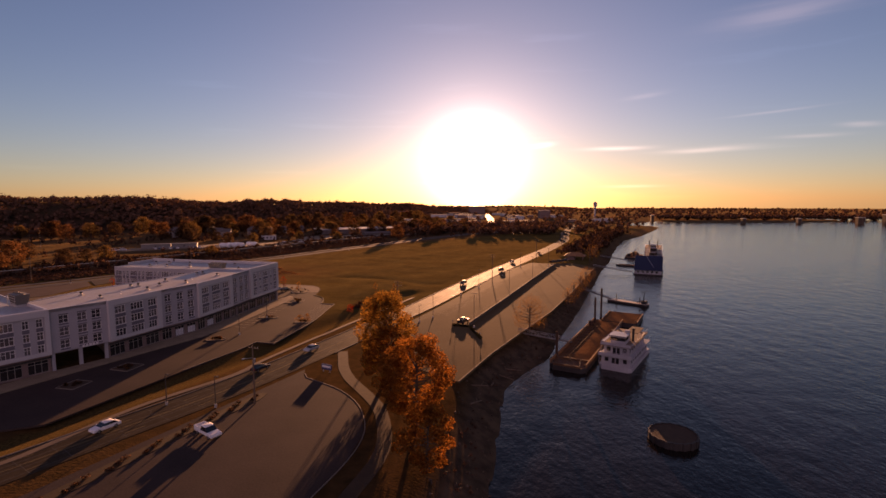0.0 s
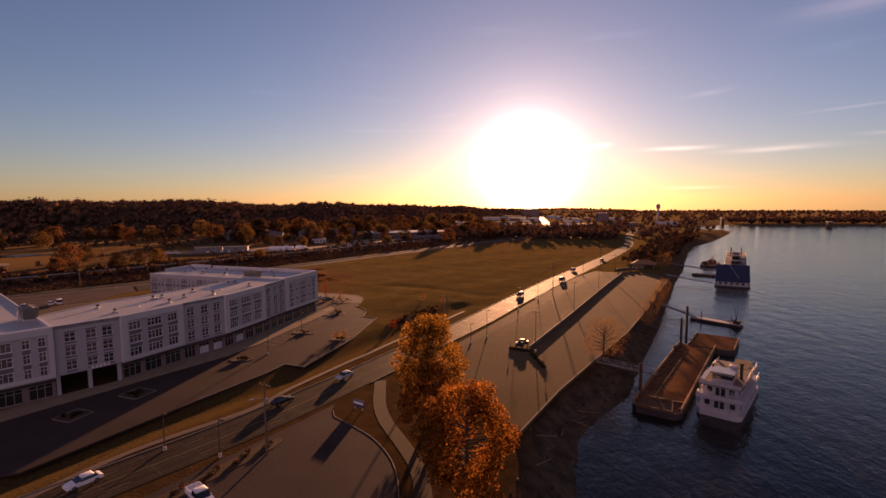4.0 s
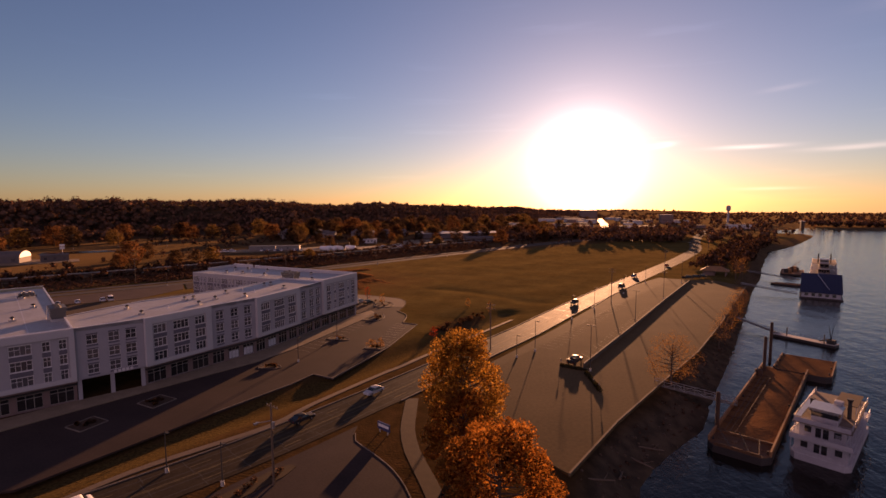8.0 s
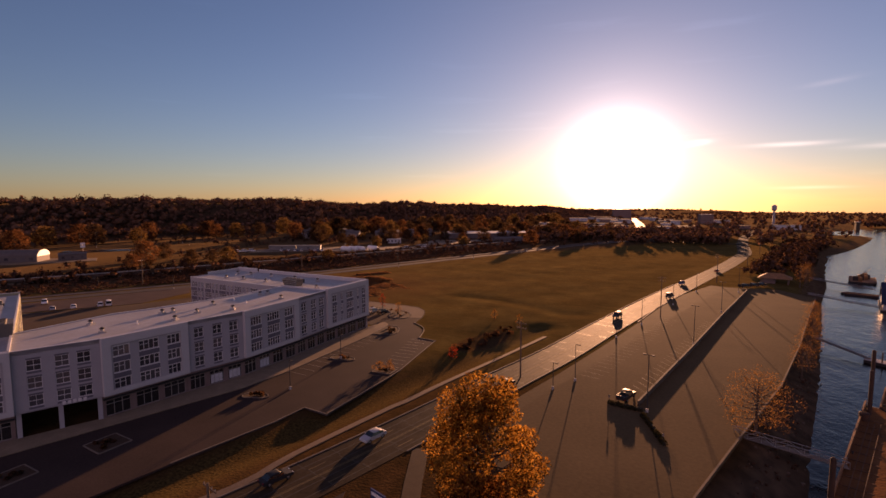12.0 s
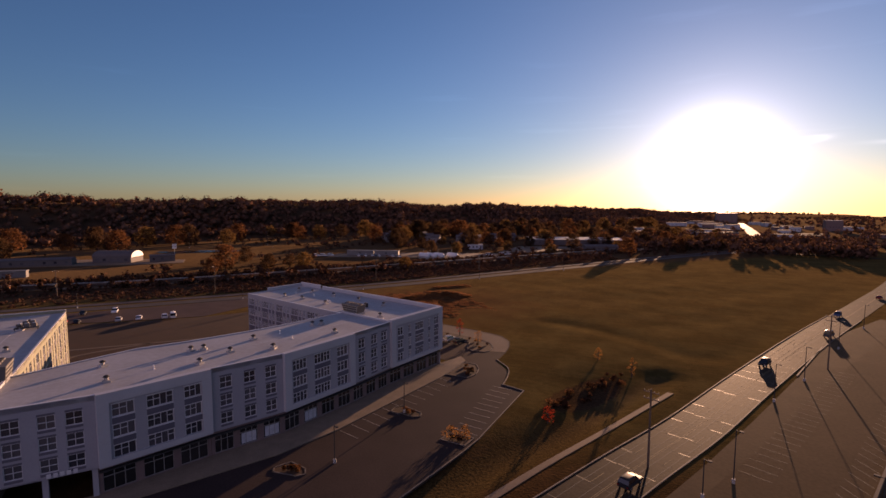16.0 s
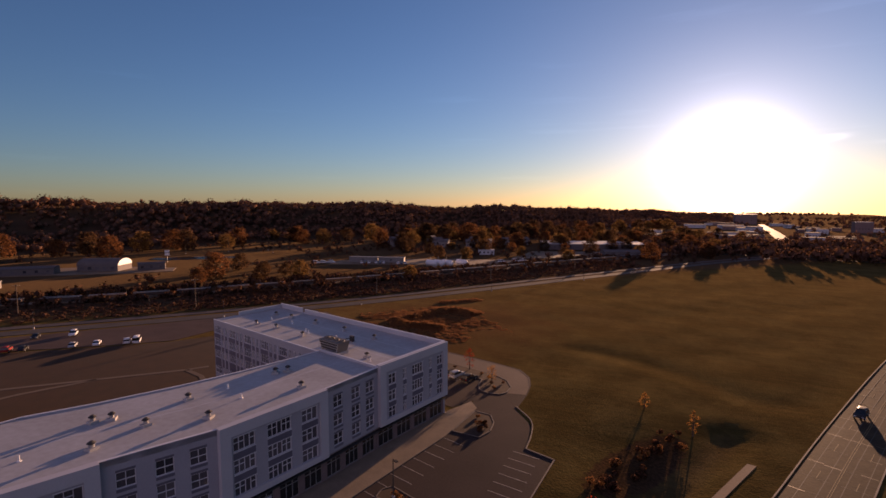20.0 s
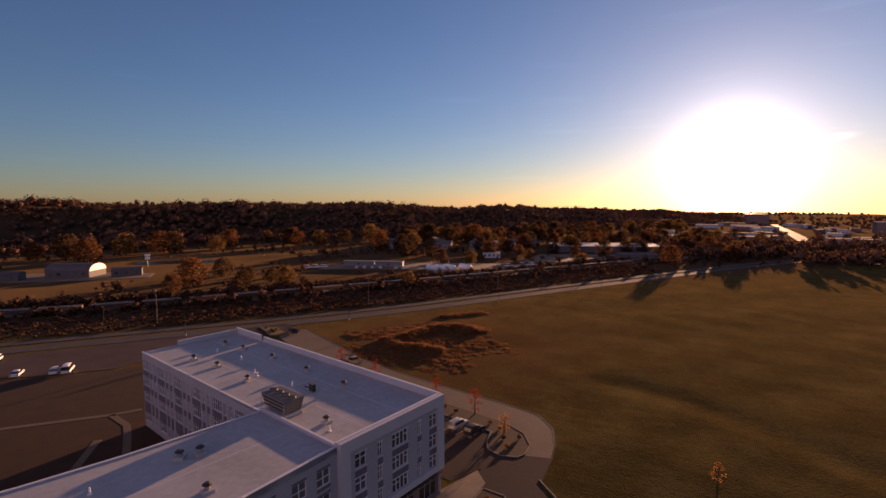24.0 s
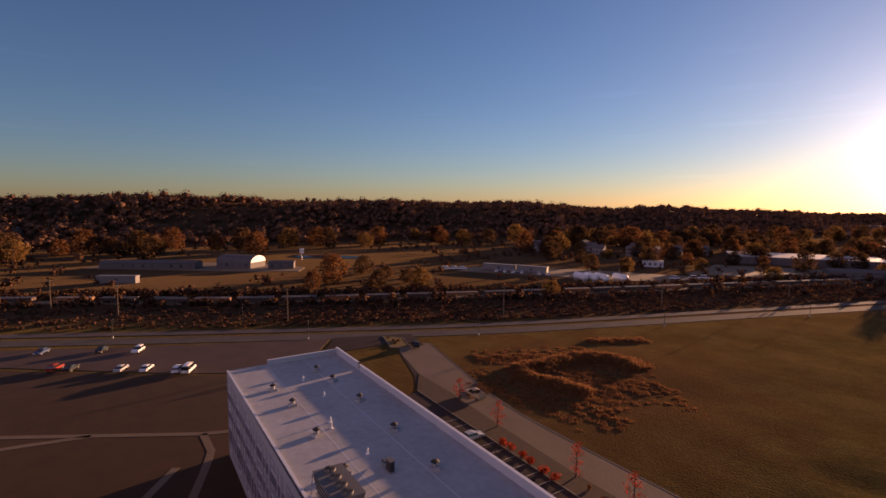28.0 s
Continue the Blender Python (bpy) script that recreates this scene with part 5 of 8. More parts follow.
def woods(name, xs, ys, heights, per, leaf, material, label, seed, up=0.55, wide=1.0):
    r = np.random.default_rng(seed)
    per, leaf = max(12, int(per * 1.3)), leaf * 0.85
    n = len(xs)
    zs = ground_z(xs, ys)
    k = np.repeat(np.arange(n), per)
    m = len(k)
    v = r.normal(size=(m, 3))
    v /= np.linalg.norm(v, axis=1, keepdims=True)
    rad = heights[k] * 0.36 * r.uniform(0.5, 1.08, m)
    c = np.stack([xs[k], ys[k], zs[k] + heights[k] * up], 1) + v * rad[:, None] * np.array([wide, wide, 1.1])
    a = r.normal(size=(m, 3))
    a /= np.linalg.norm(a, axis=1, keepdims=True)
    b = np.cross(a, r.normal(size=(m, 3)))
    b /= np.linalg.norm(b, axis=1, keepdims=True)
    s = (leaf * heights[k] / 12 * r.uniform(0.6, 1.3, m))[:, None]
    quads = np.stack([c - a * s, c - b * s * 0.7, c + a * s, c + b * s * 0.7], 1).reshape(-1, 3)
    up_n = v * 0.55 + r.normal(size=(m, 3)) * 0.2 + np.array([0, 0, 0.5])
    up_n /= np.linalg.norm(up_n, axis=1, keepdims=True)
    # lumpy opaque hull added inside each crown to stop light passing through
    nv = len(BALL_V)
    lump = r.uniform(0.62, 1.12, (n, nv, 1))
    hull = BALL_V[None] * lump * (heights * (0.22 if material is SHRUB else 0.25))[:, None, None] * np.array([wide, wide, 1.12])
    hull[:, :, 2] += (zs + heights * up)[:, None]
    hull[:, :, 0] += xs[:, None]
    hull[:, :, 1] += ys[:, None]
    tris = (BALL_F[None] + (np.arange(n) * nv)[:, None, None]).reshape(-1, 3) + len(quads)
    verts = np.concatenate([quads, hull.reshape(-1, 3)]).astype(np.float32)
    me = bpy.data.meshes.new(name)
    me.vertices.add(len(verts))
    me.vertices.foreach_set("co", verts.ravel())
    loops = np.concatenate([np.arange(len(quads)), tris.ravel()]).astype(np.int32)
    me.loops.add(len(loops))
    me.loops.foreach_set("vertex_index", loops)
    starts = np.concatenate([np.arange(0, len(quads), 4), len(quads) + np.arange(0, tris.size, 3)]).astype(np.int32)
    me.polygons.add(len(starts))
    me.polygons.foreach_set("loop_start", starts)
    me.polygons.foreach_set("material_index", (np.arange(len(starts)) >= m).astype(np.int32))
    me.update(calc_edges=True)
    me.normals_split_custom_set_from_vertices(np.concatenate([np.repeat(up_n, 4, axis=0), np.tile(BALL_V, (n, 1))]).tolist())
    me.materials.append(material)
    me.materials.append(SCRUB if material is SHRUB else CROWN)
    return tagged(new(name, me), label, "woods", kind="stuff")


def in_river(x, y, margin):
    return poly_distance(x, y, RIVER, True)[0] < margin


n = 36000
x, y = rs.uniform(-1250, 250, n), rs.uniform(-350, 1900, n)
d, at = poly_distance(x, y, RIDGE, False)
keep = (d > -250) & (d < 80) & (rs.uniform(0, 1, n) < np.clip((d + 250) / 60, 0.2, 1)) & ~in_river(x, y, 30)
x, y = x[keep], y[keep]
tall = rs.uniform(9, 13, len(x)) * (1 + 0.45 * (rs.uniform(0, 1, len(x)) > 0.9)) * (1 + 0.16 * np.sin(x * 0.021 + y * 0.013))
tone = rs.uniform(0, 1, len(x)) + 0.25 * np.sin(x * 0.017 - y * 0.023)
LEAF_DUSK = leaf_mat("leaves_dusky", (0.135, 0.077, 0.053), (0.105, 0.062, 0.046), 0.12)
LEAF_RUST = leaf_mat("leaves_rusty", (0.16, 0.068, 0.033), (0.11, 0.05, 0.028), 0.1)
for pick, mm, lab, sd in ((tone < 0.42, LEAF_DUSK, "dense dusky trees on the wooded hillside", 21), ((tone >= 0.42) & (tone < 0.8), LEAF_FOREST, "dense brown autumn trees on the wooded hillside", 121), (tone >= 0.8, LEAF_RUST, "rust-coloured autumn trees on the wooded hillside", 221)):
    woods("woods", x[pick], y[pick], tall[pick], 56, 0.86, mm, lab, sd, 0.5, 1.3)
n = 5200
r, a = rs.uniform(900, 4200, n) ** 1.0, rs.uniform(radians(-75), radians(75), n)
x, y = -30 + r * np.sin(a), 120 + r * np.cos(a)
d, _ = poly_distance(x, y, RIDGE, False)
keep = ((d < -300) | (d > 130)) & ~in_river(x, y, 25) & ~((x > -60) & (x < 240) & (y < 1350) & (rs.uniform(0, 1, n) < 0.75)) & ~((np.abs(x - 105 - (y - 900) * 0.1) < 30) & (y < 1500))
x, y = x[keep], y[keep]
woods("far_woods", x, y, rs.uniform(8, 16, len(x)) * np.interp(np.hypot(x, y), (900, 4200), (1.0, 1.5)), 14, 2.6, LEAF_FOREST, "distant autumn woods along the horizon", 22, 0.26)
# woods at the far end of the field
n = 700
x, y = rs.uniform(-60, 170, n), rs.uniform(575, 760, n)
keep = (y - 560 > (100 - x) * 0.25) & (np.abs(poly_distance(x, y, np.array([(p.x, p.y) for p in ROAD_LINE]), False)[0]) > 12) & (np.abs(poly_distance(x, y, np.array([(p.x, p.y) for p in STREET]), False)[0]) > 14) & ~in_river(x, y, 8)
x, y = x[keep], y[keep]
woods("field_woods", x, y, rs.uniform(5, 13, len(x)), 40, 1.3, LEAF_FOREST, "brown autumn wood at the far end of the field", 27)
# brush along the railway and street
n = 1500
t = rs.uniform(0, 1, n)
px, py = np.interp(t, (0, 0.35, 0.7, 1), (-390, -262, -166, -40)), np.interp(t, (0, 0.35, 0.7, 1), (150, 285, 408, 590))
o = rs.choice([-1, 1], n, p=[0.75, 0.25]) * rs.uniform(3, 16, n)
o = np.where(o > 0, o * 0.45 + 6.5, o - 3.0)
x, y = px - o * 0.78 * -1, py + o * 0.62 * -1
woods("brush", x, y, rs.uniform(1.5, 5.0, n), 26, 1.6, SHRUB, "brown roadside brush beside the railway", 23, 0.4)
# dense brush belt between the street and the railway
n = 3000
t = rs.uniform(0, 1, n)
k = rs.uniform(9.5, 44, n)
px, py = np.interp(t, (0, 0.28, 0.55, 0.8, 1), (-330, -203, -154, -100, -40)), np.interp(t, (0, 0.28, 0.55, 0.8, 1), (120, 266, 327, 409, 502))
x, y = px - 0.745 * k, py + 0.667 * k
keep = np.abs(poly_distance(x, y, np.array([(-420, 95), (-326, 215), (-268, 272), (-216, 338), (-168, 405), (-110, 490), (-48, 585)], dtype=float), False)[0]) > 4.5
x, y = x[keep], y[keep]
woods("roadside_brush", x, y, rs.uniform(0.8, 2.4, len(x)), 26, 1.5, SHRUB, "dense dark brush between the street and the railway", 33, 0.3, 1.8)
# scrub over the valley floor
n = 2600
x, y = rs.uniform(-700, 60, n), rs.uniform(120, 1000, n)
off = (x + 203) * 0.745 - (y - 266) * 0.667
d, _ = poly_distance(x, y, RIDGE, False)
keep = (off < -40) & (d < -250) & ~((x > -460) & (x < -320) & (y > 255) & (y < 480)) & ~((x > -275) & (x < -125) & (y > 420) & (y < 515)) & ~((x > -165) & (x < -35) & (y > 600) & (y < 690))
x, y = x[keep], y[keep]
woods("scrub", x, y, rs.uniform(2, 8, len(x)), 26, 1.5, SHRUB, "brown scrub and small trees over the valley floor", 28, 0.42)
# brush on the near river bank
n = 300
t = rs.uniform(0, 1, n)
px, py = np.interp(t, (0, 0.2, 0.36, 0.55, 1), (-16, -8, 4, 18, 60)), np.interp(t, (0, 0.2, 0.36, 0.55, 1), (70, 104, 142, 168, 246))
x, y = px + rs.uniform(-1, 7.5, n), py + rs.uniform(-3, 3, n)
keep = ~in_river(x, y, 1.5) & (poly_distance(x, y, np.array(LOT_POLY), True)[0] > 1.2)
x, y = x[keep], y[keep]
woods("bank_brush", x, y, rs.uniform(0.3, 0.9, len(x)), 40, 1.2, SHRUB, "low brown brush on the river bank", 29, 0.3, 1.5)
n = 420
t = rs.uniform(0, 1, n)
x, y = 98 + 130 * t + rs.uniform(-24, 12, n), 372 + 260 * t + rs.uniform(-14, 14, n)
keep = ~in_river(x, y, 6) & (np.abs(poly_distance(x, y, np.array([(p.x, p.y) for p in ROAD_LINE]), False)[0]) > 14)
x, y = x[keep], y[keep]
woods("riverside_brush", x, y, rs.uniform(3, 9, len(x)), 30, 1.3, SHRUB, "brown trees and brush along the far bank", 24, 0.45)
n = 160
x, y = rs.uniform(60, 330, n), rs.uniform(620, 1000, n)
keep = ~in_river(x, y, 12)
x, y = x[keep], y[keep]
woods("riverside_woods", x, y, rs.uniform(7, 13, len(x)), 40, 1.2, LEAF_FOREST, "dark trees behind the river bend", 25)

# single trees in the valley, sharing a few crowns
V_GOLD = leaf_mat("leaves_dull_gold", (0.31, 0.175, 0.058), (0.15, 0.085, 0.035), 0.4, obj_var=0.4)
V_ORANGE = leaf_mat("leaves_dull_orange", (0.26, 0.112, 0.046), (0.13, 0.062, 0.03), 0.4, obj_var=0.4)
V_BROWN = leaf_mat("leaves_brown", (0.15, 0.083, 0.042), (0.08, 0.048, 0.028), 0.35, obj_var=0.4)
VALLEY_KINDS = [("valley_a", V_BROWN, 11), ("valley_b", V_GOLD, 12), ("valley_c", V_ORANGE, 13), ("valley_d", V_BROWN, 14)]
spots = [(-232, 361, 11, 1), (-201, 492, 11, 0), (-181, 500, 10, 1), (-485, 608, 14, 1), (-393, 589, 17, 1), (-410, 575, 16, 2), (-300, 565, 18, 2), (-282, 575, 16, 0), (-251, 690, 22, 2), (-262, 700, 20, 2), (-456, 305, 13, 0),
         (-172, 388, 8, 1), (-243, 339, 6, 0), (-269, 322, 9, 2), (-210, 600, 14, 0), (-180, 640, 15, 2), (-120, 700, 15, 2), (-160, 720, 18, 0)]
vr = random.Random(17)
while len(spots) < 190:
    x, y = vr.uniform(-620, 60), vr.uniform(230, 900)
    off = (x + 203) * 0.745 - (y - 266) * 0.667
    if off > -62 or (-110 < off and vr.random() < 0.7):
        continue
    if (-300 < x < -115 and 375 < y < 525) or (-430 < x < -295 and 330 < y < 620) or (-480 < x < -320 and 380 < y < 480) or (-470 < x < -290 and 200 < y < 372):
        continue
    if float(poly_distance(np.array([x]), np.array([y]), RIDGE, False)[0][0]) > -290:
        continue
    spots.append((x, y, vr.uniform(7, 16), vr.choice((0, 0, 1, 2, 2, 3))))
foot = 0
while foot < 60:
    x, y = vr.uniform(-900, 0), vr.uniform(120, 1200)
    d = float(poly_distance(np.array([x]), np.array([y]), RIDGE, False)[0][0])
    if -345 < d < -262 and not (-430 < x < -290 and y < 620):
        spots.append((x, y, vr.uniform(14, 22), vr.choice((0, 2, 2, 3, 1))))
        foot += 1
for i, (x, y, h, k) in enumerate(spots):
    key, mm, seed = VALLEY_KINDS[k]
    if key not in TREE_CACHE:
        tree(x, y, gz(x, y), h, h * 0.56, mm, "broad autumn tree among the valley buildings", seed, 2400, h * 0.036, 30, 0.12, "valley trees", key, 0.8)
    else:
        tree(x, y, gz(x, y), h, 0, mm, "broad autumn tree among the valley buildings", seed + i, share=key)


# ---- vehicles ----
CAR_PAINTS = {}


def car_paint(name, c):
    if name not in CAR_PAINTS:
        m = mat("car_paint_" + name, c, tuple(v * 0.9 for v in c), rough=0.5, scale=0.5, bump=0, spec=0.12)
        socket(m.node_tree.nodes["Principled BSDF"], "Coat Weight", 0.03)
        CAR_PAINTS[name] = m
    return CAR_PAINTS[name]


HEADLAMP = mat("headlamp", (0.7, 0.7, 0.68), (0.6, 0.6, 0.58), rough=0.1, bump=0, spec=0.8)
TAILLAMP = mat("tail_lamp", (0.3, 0.015, 0.012), (0.22, 0.012, 0.01), rough=0.15, bump=0, spec=0.8)
PROFILES = {
    "saloon": (4.7, 1.82, [(-2.35, 0.35), (-2.35, 0.85), (-1.95, 0.98), (1.1, 0.98), (2.2, 0.8), (2.35, 0.6), (2.35, 0.35)], [(-1.8, 0.97), (-1.15, 1.43), (0.35, 1.45), (1.15, 0.97)]),
    "hatchback": (4.6, 1.9, [(-2.3, 0.42), (-2.3, 1.02), (-2.1, 1.1), (1.05, 1.1), (2.1, 0.95), (2.3, 0.7), (2.3, 0.42)], [(-2.15, 1.09), (-1.85, 1.7), (0.25, 1.72), (1.1, 1.09)]),
    "pickup": (5.7, 2.0, [(-2.85, 0.55), (-2.85, 1.1), (1.25, 1.12), (2.7, 1.05), (2.85, 0.8), (2.85, 0.5)], [(-0.75, 1.11), (-0.6, 1.85), (0.65, 1.87), (1.4, 1.11)]),
    "van": (5.4, 2.0, [(-2.7, 0.45), (-2.7, 1.2), (1.6, 1.2), (2.5, 1.05), (2.7, 0.8), (2.7, 0.45)], [(-2.66, 1.19), (-2.55, 2.2), (0.9, 2.2), (1.75, 1.19)]),
}


def extrude_profile(bm, pts, half, taper=0.0, top=None):
    """A side profile (x forward, z up) made solid across the width; the top narrows by taper."""
    zs = [p[1] for p in pts]
    lo, hi = min(zs), max(zs)
    sides = []
    for sgn in (-1, 1):
        sides.append([bm.verts.new((x, sgn * (half - taper * (z - lo) / max(hi - lo, 1e-6)), z)) for x, z in pts])
    n = len(pts)
    bm.faces.new(sides[0])
    bm.faces.new(sides[1][::-1])
    for i in range(n):
        j = (i + 1) % n
        bm.faces.new((sides[0][j], sides[0][i], sides[1][i], sides[1][j]))


def arched_roof(bm, x0, x1, half, z):
    """A car roof: a thin shell, cambered along and across."""
    nx_, ny_ = 7, 7
    grid = []
    for i in range(nx_):
        u = 2 * i / (nx_ - 1) - 1
        grid.append([bm.verts.new(((x0 + x1) / 2 + u * (x1 - x0) / 2, half * w, z + 0.13 * (1 - 0.55 * u ** 2) * (1 - 0.75 * w ** 4))) for w in [2 * j / (ny_ - 1) - 1 for j in range(ny_)]])
    for i in range(nx_ - 1):
        for j in range(ny_ - 1):
            bm.faces.new((grid[i][j], grid[i + 1][j], grid[i + 1][j + 1], grid[i][j + 1])).smooth = True
    rim = [grid[i][0] for i in range(nx_)] + [grid[-1][j] for j in range(1, ny_)] + [grid[i][-1] for i in range(nx_ - 2, -1, -1)] + [grid[0][j] for j in range(ny_ - 2, 0, -1)]
    low = [bm.verts.new((q.co.x, q.co.y, z - 0.03)) for q in rim]
    for k in range(len(rim)):
        bm.faces.new((rim[k], low[k], low[(k + 1) % len(rim)], rim[(k + 1) % len(rim)]))
    bm.faces.new(low)


def vehicle(kind, paint, label, x, y, heading, z=0.06, group="vehicles"):
    length, width, body, cabin = PROFILES[kind]
    v = thing("car" if kind != "pickup" else "pickup_truck", label, "car" if kind != "pickup" else "pickup truck", pose(x, y, z, 0, 0, heading), group)
    bm = bmesh.new()
    extrude_profile(bm, body, width / 2)
    bmesh.ops.bevel(bm, geom=list(bm.edges), offset=0.07, segments=2, affect="EDGES")
    b = part("body", bm, paint, v)
    for f in b.data.polygons:
        f.use_smooth = False
    if kind == "pickup":
        for x0, x1, y0, y1 in ((-2.8, -0.85, -0.98, -0.88), (-2.8, -0.85, 0.88, 0.98), (-2.84, -2.76, -0.88, 0.88)):
            bm = bmesh.new()
            box(bm, x0, x1, y0, y1, 1.05, 1.45)
            part("bed_side", bm, paint, v)
    bm = bmesh.new()
    extrude_profile(bm, cabin, width / 2 - 0.06, 0.16)
    part("window_glass", bm, CAR_GLASS, v, "dark tinted glass")
    zt = max(p[1] for p in cabin)
    bm = bmesh.new()
    arched_roof(bm, cabin[1][0] - 0.06, cabin[2][0] + 0.06, width / 2 - 0.18, zt - 0.04)
    part("roof", bm, paint, v)
    for px in (-length * 0.3, length * 0.31):
        for sy in (-1, 1):
            bm = bmesh.new()
            tube(bm, (px, sy * (width / 2 - 0.22), 0.34), (px, sy * (width / 2 + 0.01), 0.34), 0.34, 0.34, 14)
            wheel = part("wheel", bm, TYRE, v)
            bm = bmesh.new()
            tube(bm, (px, sy * (width / 2 - 0.02), 0.34), (px, sy * (width / 2 + 0.03), 0.34), 0.21, 0.18, 10)
            part("rim", bm, RIM, wheel)
    for sy in (-1, 1):
        bm = bmesh.new()
        box(bm, length / 2 - 0.12, length / 2 + 0.015, sy * (width / 2 - 0.32) - 0.18, sy * (width / 2 - 0.32) + 0.18, 0.64, 0.78)
        part("headlight", bm, HEADLAMP, v)
        bm = bmesh.new()
        box(bm, -length / 2 - 0.015, -length / 2 + 0.1, sy * (width / 2 - 0.2) - 0.12, sy * (width / 2 - 0.2) + 0.12, 0.68, 0.86)
        part("tail_light", bm, TAILLAMP, v)
        bm = bmesh.new()
        box(bm, 0.75, 0.92, sy * (width / 2 + 0.06) - 0.07, sy * (width / 2 + 0.06) + 0.07, 0.98, 1.1)
        part("mirror", bm, paint, v)
    return v


WHITE_P, SILVER_P, BLACK_P = car_paint("white", (0.75, 0.75, 0.76)), car_paint("silver", (0.42, 0.43, 0.45)), car_paint("black", (0.03, 0.03, 0.033))
GREY_P = car_paint("grey", (0.1, 0.1, 0.105))
RED_P, BLUE_P, TAN_P = car_paint("red", (0.28, 0.03, 0.025)), car_paint("blue", (0.05, 0.08, 0.17)), car_paint("tan", (0.33, 0.28, 0.2))
vehicle("pickup", WHITE_P, "white pickup truck parked on the turning area", -52.0, 104.6, -38)
vehicle("pickup", BLACK_P, "dark pickup parked at the end of the lot median", -1.6, 181.3, 62)
for x, y, a in ((72, 336.5, 30), (76.5, 339.5, 24), (67.5, 333.5, 32)):
    vehicle("pickup", BLACK_P, "dark pickup parked beside the pavilion", x, y, a, 0.06, "pavilion trucks")
vehicle("saloon", SILVER_P, "silver car driving on the river road", -45.2, 153.2, 243)
vehicle("saloon", BLACK_P, "dark car driving on the river road", -54.0, 138.0, 60)
vehicle("saloon", WHITE_P, "pale car driving on the river road", -71.5, 107.5, 240)
vehicle("hatchback", BLACK_P, "dark car driving on the sunlit road", -26.0, 182.5, 65)
for i, (t, k, pnt, lab) in enumerate(((0.0, "hatchback", BLACK_P, "black car on the sunlit road"), (0.33, "van", GREY_P, "dark grey van on the sunlit road"), (0.6, "hatchback", BLUE_P, "dark blue car on the sunlit road"), (1.0, "saloon", RED_P, "dark red car on the sunlit road"))):
    x, y = 6 + 62 * t, 256 + 132 * t
    vehicle(k, pnt, lab, x + (2.3 if i % 2 else -2.0), y - (1.0 if i % 2 else -0.9), 64 if i % 2 else 244)
for x, y, k, pnt, h, lab in ((-81.4, 244.4, "hatchback", SILVER_P, 74, "silver car parked in a bay by the lane"), (-77.7, 243.4, "hatchback", BLACK_P, 74, "black car parked in a bay by the lane"),
                             (-122.9, 268.4, "pickup", TAN_P, 165, "tan pickup truck stopped on the lane"), (-160.6, 286.7, "hatchback", BLACK_P, 150, "dark car at the lane entrance"), (-110.9, 252.3, "saloon", SILVER_P, 75, "silver car parked in a marked bay")):
    vehicle(k, pnt, lab, x, y, h)
for i, (x, y) in enumerate(((-212, 208.5), (-209, 211.2), (-199.7, 219.8), (-195.3, 224.3), (-188.4, 229.4), (-186.4, 231.2))):
    vehicle(("hatchback", "saloon", "saloon", "saloon", "hatchback", "van")[i], (RED_P, BLACK_P, SILVER_P, WHITE_P, WHITE_P, WHITE_P)[i], ("dark red", "black", "silver", "white", "white", "white")[i] + " car parked in the gravel lot behind the courtyard", x, y, 140, 0.12, "gravel lot cars")
for i, (x, y) in enumerate(((-221.6, 220.7), (-214.1, 227.9), (-231.7, 208.9))):
    vehicle(("saloon", "hatchback", "saloon")[i], (BLACK_P, WHITE_P, BLUE_P)[i], ("black", "white", "blue")[i] + " car in the far row of the gravel lot", x, y, 320, 0.12, "gravel lot cars")


# ---- paved details ----
def line_mark(a, b, w, z, material, name="parking_line"):
    m, length = wall_frame(a, b)
    bm = bmesh.new()
    box(bm, 0, length, -w / 2, w / 2, z, z + 0.005, m)
    return mesh_ob(name, bm, material)


def kerb(poly, closed, name="kerb", h=0.17, w=0.22, parent=None, material=KERB):
    """A real raised kerb along a line, one mesh."""
    P = [Vector(p) for p in poly]
    n = len(P)
    bm = bmesh.new()
    for i in range(n if closed else n - 1):
        m, length = wall_frame(P[i], P[(i + 1) % n])
        box(bm, -0.05, length + 0.05, -w, 0, -0.1, h, m)
    ob = mesh_ob(name, bm, material, parent)
    if not parent:
        tagged(ob, "pale concrete kerb", "kerb", kind="structure")
    return ob


